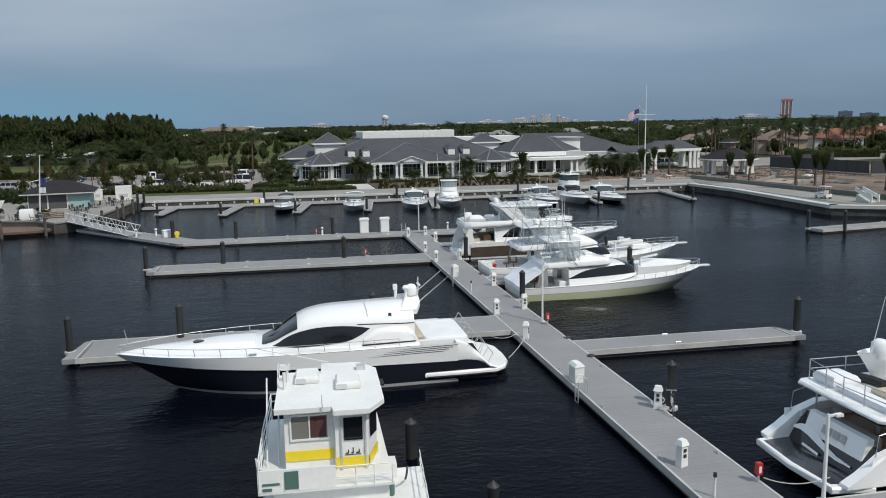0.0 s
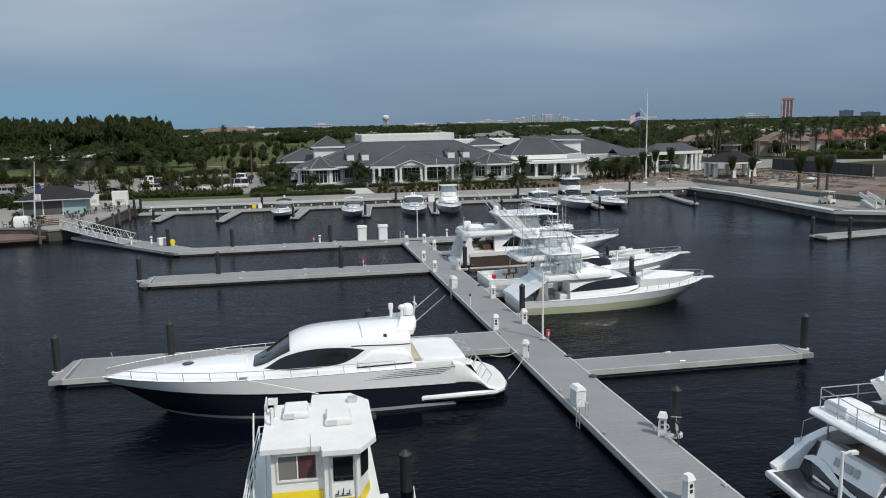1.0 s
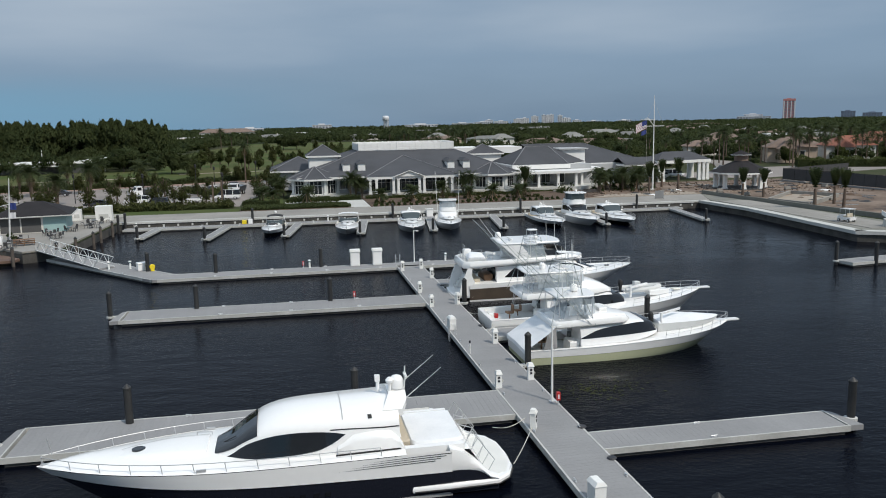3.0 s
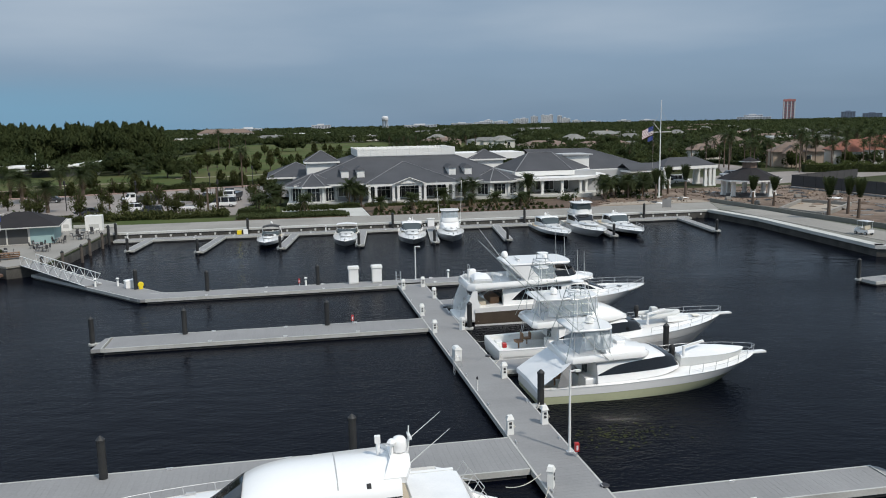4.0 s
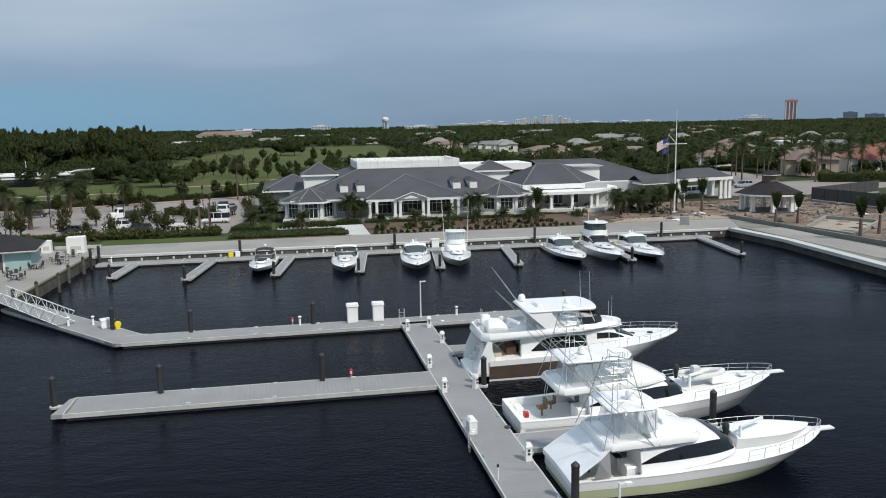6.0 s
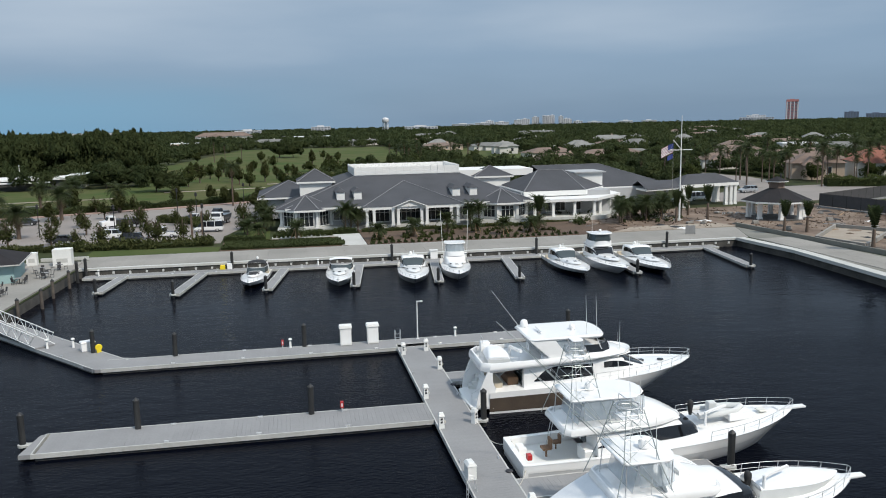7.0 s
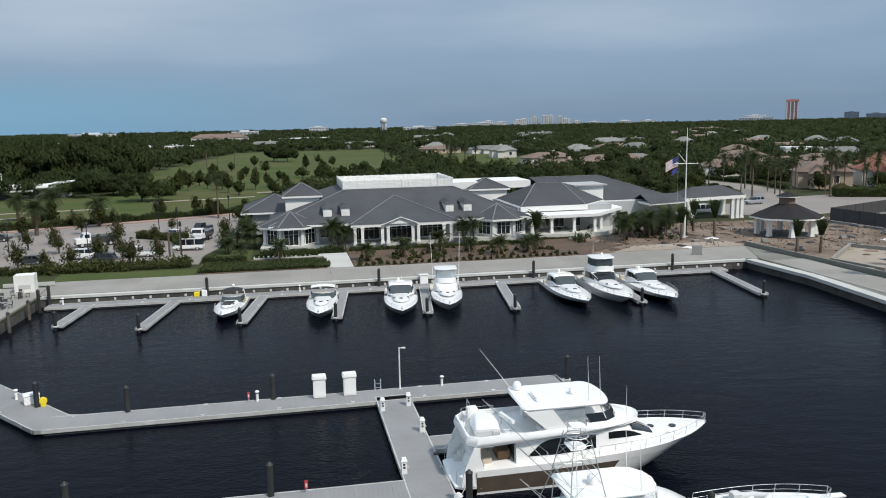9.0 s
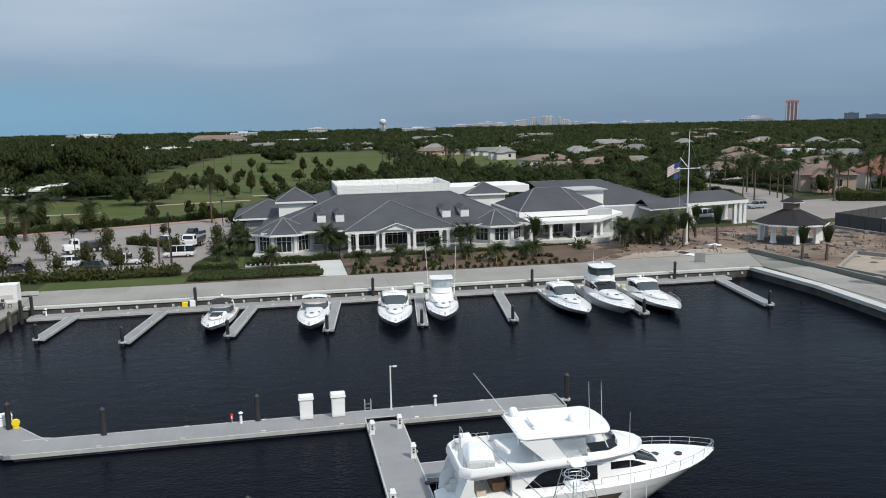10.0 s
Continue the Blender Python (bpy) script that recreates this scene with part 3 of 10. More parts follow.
def hips(lines, parent, r=0.09):
    for a, b in lines:
        part("hip_tile", M().bar(Vector(a) + Vector((0, 0, 0.05)), Vector(b) + Vector((0, 0, 0.05)), 2 * r, r), "roof_hip", parent, "paler hip capping")


def octagon(cx, cy, r, k=8, turn=22.5):
    return [(cx + r * math.cos(radians(turn + 360 * i / k)), cy + r * math.sin(radians(turn + 360 * i / k))) for i in range(k)]


def pyramid(cx, cy, poly, z0, apex, parent, label="grey tiled roof", material="slate_roof", fascia=0.35, hip=True):
    k = len(poly)
    roof = part("roof", M().add([(x, y, z0) for x, y in poly] + [(cx, cy, apex)], [(i, (i + 1) % k, k) for i in range(k)] + [tuple(range(k - 1, -1, -1))]), material, parent, label)
    part("fascia", M().prism(poly, z0 - fascia, z0 - 0.004), "club_trim", parent, "white fascia board")
    if hip:
        hips([((x, y, z0), (cx, cy, apex)) for x, y in poly], roof)
    return roof


def window(parent, x, y, z, w, h, panes=3, ax=0.0, rows=1, frame_mat="club_trim"):
    """A framed window in a wall that faces -y, turned by ax about z; x, y: its middle."""
    win = new("window")
    win.parent = parent
    win.location, win.rotation_euler[2] = (x, y, z), radians(ax)
    t = 0.09
    g = M().box(-w / 2 - t, -0.08, -t, w / 2 + t, 0.04, 0).box(-w / 2 - t, -0.08, h, w / 2 + t, 0.04, h + t)
    g.box(-w / 2 - t, -0.08, 0, -w / 2, 0.04, h).box(w / 2, -0.08, 0, w / 2 + t, 0.04, h)
    for i in range(1, panes):
        u = -w / 2 + w * i / panes
        g.box(u - 0.035, -0.07, 0, u + 0.035, 0.03, h)
    if rows > 1:
        g.box(-w / 2, -0.065, h * 0.68 - 0.03, w / 2, 0.025, h * 0.68 + 0.03)
    part("window_frame", g, frame_mat, win)
    part("window_sill", M().box(-w / 2 - 0.16, -0.16, -t - 0.07, w / 2 + 0.16, 0.02, -t), frame_mat, win)
    for i in range(panes):
        u0, u1 = -w / 2 + w * i / panes, -w / 2 + w * (i + 1) / panes
        part("pane", M().box(u0 + 0.03, -0.03, 0.0, u1 - 0.03, -0.01, h), "window_glass", win)
    return win


def column(parent, x, y, z0, z1, w=0.55, material="club_trim"):
    g = M().box(x - w / 2, y - w / 2, z0, x + w / 2, y + w / 2, z1)
    g.box(x - w / 2 - 0.08, y - w / 2 - 0.08, z0, x + w / 2 + 0.08, y + w / 2 + 0.08, z0 + 0.45)
    g.box(x - w / 2 - 0.07, y - w / 2 - 0.07, z1 - 0.3, x + w / 2 + 0.07, y + w / 2 + 0.07, z1)
    part("column", g, material, parent, "square white column")


part("plinth", M().prism([(-11, 175.6), (52, 175.6), (60.5, 185), (72, 200), (72, 216), (-9, 216)], LAND - 0.3, FLOOR - 0.02), "cap_stone", club, "pale raised terrace under the building")
part("wall", M().box(-2, 179, FLOOR - 0.3, 37, 212, 5.6), "club_wall", club, "pale grey front wall")
part("wall", M().box(37, 182.4, FLOOR - 0.3, 56, 212, 6.6), "club_wall", club, "pale grey wall of the right wing")
part("wall", M().box(54, 192, FLOOR - 0.3, 71, 212, 5.9), "club_wall", club, "pale grey wall of the rear wing")
# main roof: a hipped frustum up to the screened roof deck
B = [(-9.5, 176.6, 5.7), (37.5, 176.6, 5.7), (37.5, 216, 5.7), (-9.5, 216, 5.7)]
T = [(4.6, 192, 10.3), (26.4, 192, 10.3), (26.4, 207, 10.3), (4.6, 207, 10.3)]
main_roof = facets("roof", [[B[0], B[1], T[1], T[0]], [B[1], B[2], T[2], T[1]], [B[2], B[3], T[3], T[2]], [B[3], B[0], T[0], T[3]], T], "slate_roof", club, "grey tiled main hip roof")
hips([(B[0], T[0]), (B[1], T[1])], main_roof)
part("fascia", M().box(-9.5, 176.55, 5.35, 37.5, 176.75, 5.69), "club_trim", club, "white fascia board")
part("soffit", M().box(-9.4, 176.7, 5.3, 37.4, 179.0, 5.36), "club_trim", club, "white eaves soffit")
# portico
PF = [(4.4, 174.2, 5.72), (23.6, 174.2, 5.72), (14.1, 188.2, 9.3), (4.4, 178.6, 5.9), (23.6, 178.6, 5.9)]
porch = facets("porch_roof", [[PF[0], PF[1], PF[2]], [PF[3], PF[0], PF[2]], [PF[1], PF[4], PF[2]]], "slate_roof", club, "grey tiled hip over the porch")
hips([(PF[0], PF[2]), (PF[1], PF[2])], porch)
part("porch_beam", M().box(4.5, 174.3, 5.15, 23.5, 174.8, 5.7).box(4.5, 174.8, 5.15, 5.0, 179, 5.66).box(23.0, 174.8, 5.15, 23.5, 179, 5.66), "club_trim", club, "white porch beam")
gable = facets("pediment", [[(10.5, 174.05, 5.6), (15.9, 174.05, 5.6), (13.2, 174.05, 6.65)]], "club_trim", club, "white triangular pediment")
g = M()
for a, b2 in (((10.0, 173.9, 5.6), (13.2, 173.9, 6.8)), ((16.4, 173.9, 5.6), (13.2, 173.9, 6.8))):
    g.bar(a, b2, 0.4, 0.16)
part("rake_board", g, "club_trim", gable, "white moulded rake")
facets("pediment_roof", [[(10.0, 173.75, 5.7), (13.2, 173.75, 6.9), (13.2, 178.8, 6.9)], [(16.4, 173.75, 5.7), (13.2, 178.8, 6.9), (13.2, 173.75, 6.9)]], "slate_roof", club)
for x in (5.2, 6.5, 10.0, 11.0, 15.4, 16.4, 21.0, 22.3):
    column(club, x, 174.6, FLOOR - 0.05, 5.2, 0.5)
for x in (7.6, 13.6, 19.3):
    window(club, x, 178.95, FLOOR + 0.25, 4.6, 2.5, panes=5, rows=2)
for x, w, p in ((0.4, 2.0, 2), (2.9, 1.6, 2), (25.2, 2.0, 2)):
    window(club, x, 178.95, FLOOR + 0.9, w, 1.7, panes=p)
# dormers
for x in (0.9, 4.1, 23.2, 26.6):
    dm = new("dormer")
    dm.parent = club
    dm.location = (x, 179.9, 6.45)
    part("dormer_wall", M().box(-0.75, 0, 0, 0.75, 4.4, 1.7), "club_trim", dm, "white dormer front")
    part("dormer_roof", M().prism([(-1.0, -0.2), (1.0, -0.2), (1.0, 5.4), (-1.0, 5.4)], 1.7, 2.4, [(-0.05, 0.8), (0.05, 0.8), (0.05, 5.4), (-0.05, 5.4)]), "slate_roof", dm)
    part("pane", M().box(-0.35, -0.03, 0.3, 0.35, 0.0, 1.15), "flat_roof", dm, "white louvred opening")
# octagonal bays
for cx, cy in ((-5.7, 180.9), (32.3, 180.4)):
    bay = new("bay")
    bay.parent = club
    part("bay_wall", M().prism(octagon(cx, cy, 4.9), FLOOR - 0.3, 5.3), "club_wall" if cx < 0 else "club_trim", bay)
    pyramid(cx, cy, octagon(cx, cy, 6.0), 5.45, 7.75, bay)
    for i, a in enumerate((-90, -45, -135)):
        wx, wy = cx + 4.56 * math.cos(radians(a)), cy + 4.56 * math.sin(radians(a))
        window(club, wx, wy, FLOOR + (0.5 if cx > 0 else 0.2), 2.4, 2.1 if cx > 0 else 2.6, panes=3, rows=2, ax=a + 90)
    for a in (-112.5, -67.5, -22.5, -157.5):
        column(club, cx + 4.98 * math.cos(radians(a)), cy + 4.98 * math.sin(radians(a)), FLOOR - 0.05, 5.1, 0.45)
# white lanterns with hip roofs
for x0, y0, x1, y1, z0, z1, ap in ((-7.0, 190, 0.6, 198, 6.0, 9.5, 11.9), (31.6, 200, 40.6, 208, 6.0, 8.7, 10.9)):
    part("lantern_wall", M().box(x0 + 0.6, y0 + 0.6, z0, x1 - 0.6, y1 - 0.6, z1), "club_trim", club, "white boarded lantern wall")
    pyramid((x0 + x1) / 2, (y0 + y1) / 2, [(x0, y0), (x1, y0), (x1, y1), (x0, y1)], z1 + 0.1, ap, club)
# roof deck behind a white louvred screen
part("roof_deck", M().box(4.7, 192.1, 10.2, 26.3, 206.9, 10.45), "flat_roof", club, "flat white roof deck")
for x0, y0, x1, y1 in ((4.6, 192, 26.4, 192.12), (4.6, 206.9, 26.4, 207.02), (4.6, 192.13, 4.72, 206.89), (26.28, 192.13, 26.4, 206.89)):
    sc = new("screen")
    sc.parent = club
    long_x = x1 - x0 > 1
    for j in range(6):
        z = 10.42 + j * 0.26
        part("louvre", M().box(x0, y0, z, x1, y1, z + 0.235), "club_trim", sc)
    k = int((x1 - x0 if long_x else y1 - y0) / 1.45)
    for i in range(k + 1):
        px, py = (lerp(x0 + 0.1, x1 - 0.1, i / k), y0 - 0.09) if long_x else (x0 - 0.09, lerp(y0 + 0.1, y1 - 0.1, i / k))
        part("screen_post", M().box(px - 0.07, py, 10.38, px + 0.07, py + 0.3, 12.1) if long_x else M().box(px, py - 0.07, 10.38, px + 0.3, py + 0.07, 12.1), "club_trim", sc)
# flat roof behind, right wing roofs
part("flat_roof", M().box(27, 203, 8.6, 46, 214, 10.1), "flat_roof", club, "flat white roof with a parapet")
E1 = [(37.5, 182.0, 6.75), (50.5, 182.0, 6.75), (57.0, 189.0, 6.75), (57.0, 200, 6.75), (37.5, 200, 6.75)]
R1 = [(43.0, 190.5, 10.4), (48.5, 190.5, 10.4)]
wing = facets("roof", [[E1[0], E1[1], R1[1], R1[0]], [E1[1], E1[2], R1[1]], [E1[2], E1[3], R1[1]], [E1[3], E1[4], R1[0], R1[1]], [E1[4], E1[0], R1[0]]], "slate_roof", club, "grey tiled roof of the right wing")
hips([(E1[0], R1[0]), (E1[1], R1[1]), (E1[2], R1[1]), (R1[0], R1[1])], wing)
part("fascia", M().prism([(37.4, 181.9), (50.6, 181.9), (57.1, 188.9), (57.1, 200), (37.4, 200)], 5.75, 6.73), "club_trim", club, "deep white fascia")
part("canopy", M().prism([(37.0, 176.6), (51.0, 176.6), (59.6, 185.6), (59.6, 193), (37.0, 193)], 5.0, 5.55), "flat_roof", club, "flat white canopy roof")
for x, y in ((38.2, 177.3), (42.0, 177.3), (46.4, 177.3), (50.5, 177.3), (52.6, 179.4), (56.0, 182.8), (58.9, 186), (58.9, 190)):
    column(club, x, y, FLOOR - 0.05, 5.02, 0.5)
for x, w, p in ((44.2, 4.0, 4), (49.0, 1.2, 1), (40.0, 1.4, 1)):
    window(club, x, 182.35, FLOOR + 0.5, w, 2.0, panes=p)
window(club, 53.6, 185.2, FLOOR + 0.1, 3.2, 2.6, panes=2, ax=45)
part("stair_tower", M().box(51.6, 190.5, 5.6, 57.6, 197, 9.55), "club_trim", club, "plain white tower block")
part("tower_cap", M().box(51.0, 189.9, 9.55, 58.2, 197.6, 9.8), "club_wall", club, "grey flat cap")
E2 = [(50, 193, 6.1), (75, 193, 6.1), (75, 217, 6.1), (46, 217, 6.1), (46, 193, 8.0)]
R2 = [(46.4, 205, 10.5), (62.5, 205, 10.5)]
back = facets("roof", [[E2[0], E2[1], R2[1], R2[0]], [E2[1], E2[2], R2[1]], [E2[2], E2[3], R2[0], R2[1]]], "slate_roof", club, "grey tiled roof of the rear wing")
hips([(E2[1], R2[1]), (R2[0], R2[1])], back)
part("fascia", M().box(57.8, 192.95, 5.8, 75, 193.15, 6.09), "club_trim", club, "white fascia board")
# low western annexe
part("wall", M().box(-14, 196, FLOOR - 0.4, -3, 212, 6.0), "club_wall", club)
pyramid(-8.5, 204, [(-15, 195), (-2, 195), (-2, 213), (-15, 213)], 6.2, 9.0, club)

# porte-cochere, joined to the club by a low roof
car_porch = thing("porte_cochere", "open white columned drive-through porch with a grey hip roof", "porch", (0, 0, 0))
pc = [(75.0, 188.4), (90.6, 191.6), (89.4, 198.6), (73.8, 195.4)]
part("roof", M().add([(x, y, 6.3) for x, y in pc] + [(78.4, 192.6, 8.3), (86.2, 194.3, 8.3)], [(0, 1, 5, 4), (1, 2, 5), (2, 3, 4, 5), (3, 0, 4)]), "slate_roof", car_porch, "grey tiled hip roof")
part("fascia", M().prism(pc, 5.6, 6.29), "club_trim", car_porch, "deep white beam")
part("link_roof", M().add([(66, 186.5, 5.8), (75.2, 188.6, 5.8), (74.2, 195, 5.8), (66, 195, 5.8), (66, 191, 7.3), (75, 191.8, 7.3)], [(0, 1, 5, 4), (2, 3, 4, 5)]), "slate_roof", car_porch, "low grey tiled link roof")
part("link_beam", M().prism([(66, 186.7), (75, 188.7), (74.2, 194.8), (66, 194.8)], 5.4, 5.79), "club_trim", car_porch, "white link beam")
for x, y in ((75.8, 189.0), (76.9, 189.3), (88.7, 191.7), (89.9, 192.0), (74.7, 194.8), (88.0, 197.6), (89.1, 197.9), (87.4, 191.5)):
    column(car_porch, x, y, LAND, 5.65, 0.65)

# ---- boats: x runs from the stern to the bow, z from the waterline ----
def smooth_at(table, x):
    """Smooth reading of a table of (x, values...) rows."""
    n = len(table)
    x = min(max(x, table[0][0]), table[-1][0])
    i = max(0, min(n - 2, sum(1 for r in table[1:-1] if r[0] <= x)))
    p0, p1, p2, p3 = table[max(i - 1, 0)], table[i], table[i + 1], table[min(i + 2, n - 1)]
    h = p2[0] - p1[0]
    t = (x - p1[0]) / h if h else 0
    out = []
    for c in range(1, len(p1)):
        m1 = (p2[c] - p0[c]) / (p2[0] - p0[0]) * h if p2[0] != p0[0] else 0
        m2 = (p3[c] - p1[c]) / (p3[0] - p1[0]) * h if p3[0] != p1[0] else 0
        out.append((2 * t**3 - 3 * t**2 + 1) * p1[c] + (t**3 - 2 * t**2 + t) * m1 + (-2 * t**3 + 3 * t**2) * p2[c] + (t**3 - t**2) * m2)
    return out


class Hull:
    def __init__(self, L, B, fs, fb, rake=1.6, s0=0.42, p=2.3, flare=0.5, stern=0.92, sheer_p=1.8, bulge=0.6):
        self.L, self.B, self.fs, self.fb, self.rake, self.s0, self.p, self.flare, self.stern, self.sp, self.bulge = L, B, fs, fb, rake, s0, p, flare, stern, sheer_p, bulge

    def half(self, s):
        full = self.B / 2 * (self.stern + (1 - self.stern) * min(1, s / 0.3))
        return max(0.015, full * (1 - max(0, (s - self.s0) / (1 - self.s0)) ** self.p))

    def sheer(self, s):
        return self.fs + (self.fb - self.fs) * s**self.sp

    def at(self, s, k, out=0.0):
        b = self.half(s)
        bw = b * (0.9 - self.flare * max(0, (s - 0.35) / 0.65) ** 1.4)
        y = lerp(bw, b, min(1.0, k) ** self.bulge) + out
        return (self.L * s - self.rake * (1 - k) * s**2.2, y, lerp(-0.3, self.sheer(s), k))

    def band(self, k0, k1, s0=0.0, s1=1.0, n=26, out=0.0, keel=False, transom=True):
        g = M()
        ss = [lerp(s0, s1, i / n) for i in range(n + 1)]
        for sg in (1, -1):
            secs = []
            for s in ss:
                row = []
                a, b = (k(s) if callable(k) else k for k in (k0, k1))
                for j in range(5):
                    x, y, z = self.at(s, lerp(a, b, j / 4), out)
                    row.append((x, sg * y, z))
                if keel:
                    x, y, z = self.at(s, 0)
                    row.insert(0, (x - self.rake * 0.35 * s**2.2, 0, -0.9 + 0.5 * s**3))
                secs.append(row)
            g.loft(secs, cap=False)
        if transom and s0 == 0:
            a = [self.at(0, lerp(k0, k1, j / 4)) for j in range(5)]
            g.add(a + [(x, -y, z) for x, y, z in reversed(a)], [tuple(range(10))])
        return g

    def deck(self, drop=0.08, crown=0.12, s0=0.0, s1=0.995, n=26, inset=0.04):
        secs = []
        for i in range(n + 1):
            s = lerp(s0, s1, i / n)
            b, z, x = max(0.02, self.half(s) - inset), self.sheer(s) - drop, self.L * s
            secs.append([(x, v * b, z + crown * (1 - v * v) * min(1, b)) for v in (-1, -0.6, 0, 0.6, 1)])
        return M().loft(secs, cap=False)

    def rail(self, parent, s0, s1, h=0.65, inset=0.12, n=14, wires=1, r=0.018, both=True):
        rail = new("bow_rail")
        rail.parent = parent
        rail["label"] = "thin stainless bow rail"
        me = self.half
        pts = {}
        for sg in (1, -1):
            pts[sg] = []
            for i in range(n + 1):
                s = lerp(s0, s1, i / n)
                pts[sg].append(Vector((self.L * s + 0.02, sg * max(0.0, me(s) - inset), self.sheer(s) - 0.02)))
        up = Vector((0.06, 0, h))
        line = [p + up for p in pts[1]] + [p + up for p in reversed(pts[-1])]
        part("top_rail", M().tube([line[0] - up * 0.9] + line + [line[-1] - up * 0.9], r, 5), "stainless", rail)
        for w in range(wires):
            f = 0.5
            part("mid_rail", M().tube([p + up * f for p in pts[1]] + [p + up * f for p in reversed(pts[-1])], r * 0.7, 4), "stainless", rail)
        for sg in (1, -1):
            for i in range(0, n + 1, 1 if n < 12 else 2):
                part("stanchion", M().tube([pts[sg][i], pts[sg][i] + up], r, 5), "stainless", rail)
        return rail


class House:
    """A deckhouse from rows of x, base half-width, base z, shoulder half-width, shoulder z, top z."""

    def __init__(self, rows):
        self.rows = rows

    def point(self, x, v, sg=1, eps=0.0):
        wb, zb, ws, zs, zt = smooth_at(self.rows, x)
        prof = [(0, wb, zb), (0.5, ws, zs), (0.62, ws * 0.93, lerp(zs, zt, 0.45)), (0.78, ws * 0.66, lerp(zs, zt, 0.85)), (1, 0, zt)]
        for (v0, y0, z0), (v1, y1, z1) in zip(prof, prof[1:]):
            if v <= v1:
                f = (v - v0) / (v1 - v0)
                side = max(0.0, 1 - v * 1.4)
                return (x, sg * (lerp(y0, y1, f) + eps * side), lerp(z0, z1, f) + eps * (1 - side))

    def shell(self, n=28):
        x0, x1 = self.rows[0][0], self.rows[-1][0]
        vs = (0, 0.25, 0.5, 0.62, 0.78, 1)
        secs = []
        for i in range(n + 1):
            x = lerp(x0, x1, i / n)
            secs.append([self.point(x, v) for v in vs] + [self.point(x, v, -1) for v in reversed(vs[:-1])])
        return M().loft(secs)

    def patch(self, x0, x1, lo, hi, n=16, nv=3, eps=0.025, sides=(1, -1)):
        """A piece of the skin between x0 and x1; lo, hi: from base (0) to crown (1), numbers or tables over x."""
        g = M()
        f = lambda t, x: t if not isinstance(t, list) else smooth_at([(a, b) for a, b in t], x)[0]
        for sg in sides:
            secs = []
            for i in range(n + 1):
                x = lerp(x0, x1, i / n)
                a, b = f(lo, x), f(hi, x)
                secs.append([self.point(x, lerp(a, b, j / nv), sg, eps) for j in range(nv + 1)])
            g.loft(secs, cap=False)
        return g


def rounded(x0, x1, w, nose=0.35, k=6, tail=0.0):
    """A deck outline from x0 (square or slightly rounded) to a round nose at x1, counter-clockwise."""
    pts = [(x0, -w + tail), (x0 + tail, -w)]
    xs = x1 - nose * (x1 - x0)
    for i in range(k + 1):
        a = -math.pi / 2 + math.pi * i / k
        pts.append((xs + (x1 - xs) * math.cos(a), w * math.sin(a)))
    return pts + [(x0 + tail, w), (x0, w - tail)]


def slab(poly, z0, z1, bev=0.05):
    """A plate with softened upper and lower edges."""
    cx, cy = sum(p[0] for p in poly) / len(poly), sum(p[1] for p in poly) / len(poly)
    shrink = lambda d: [(cx + (x - cx) * (1 - d / max(0.3, math.hypot(x - cx, y - cy))), cy + (y - cy) * (1 - d / max(0.3, math.hypot(x - cx, y - cy)))) for x, y in poly]
    g = M()
    rings = [(shrink(bev), z0), (poly, z0 + bev), (poly, z1 - bev), (shrink(bev), z1)]
    g.loft([[(x, y, z) for x, y in p] for p, z in rings], close=True)
    return g


def bulwark(poly, low, top, wall=0.14, under=0.18, lean=0.1):
    """A deep moulded deck edge: poly seen from above; low, top: heights over x. Closed below, with a floor inside."""
    cx, cy = sum(p[0] for p in poly) / len(poly), sum(p[1] for p in poly) / len(poly)

    def ring(d, zf):
        out = []
        for x, y in poly:
            f = 1 - d / max(0.6, math.hypot(x - cx, y - cy))
            out.append((cx + (x - cx) * f, cy + (y - cy) * f, zf(x)))
        return out
    return M().loft([ring(under, low), ring(0.02, lambda x: low(x) + 0.1), ring(0.0, lambda x: lerp(low(x), top(x), 0.45)), ring(lean, lambda x: top(x) - 0.04), ring(lean + 0.04, top),
                     ring(lean + wall, top), ring(lean + wall + 0.04, lambda x: min(low(x) + 0.28, top(x) - 0.05))], close=True)


def antenna(parent, x, y, z, h, lean=0.0):
    part("antenna", M().tube([(x, y, z), (x - lean, y, z + h)], 0.025, 5, 0.01), "white_paint", parent, "thin white whip antenna")


def dome(parent, x, y, z, r=0.28):
    part("radar_dome", M().spin([(r * 0.5, z), (r * 0.9, z + r * 0.15), (r, z + r * 0.7), (r * 0.92, z + r * 1.3), (r * 0.6, z + r * 1.75), (0.03, z + r * 1.9)], x, y, 12), "gelcoat", parent, "white satellite dome", 50)


def fender_line(a, b, sag=0.3, r=0.02):
    a, b = Vector(a), Vector(b)
    return M().tube([a.lerp(b, i / 8) - Vector((0, 0, sag * 4 * (i / 8) * (1 - i / 8))) for i in range(9)], r, 5)


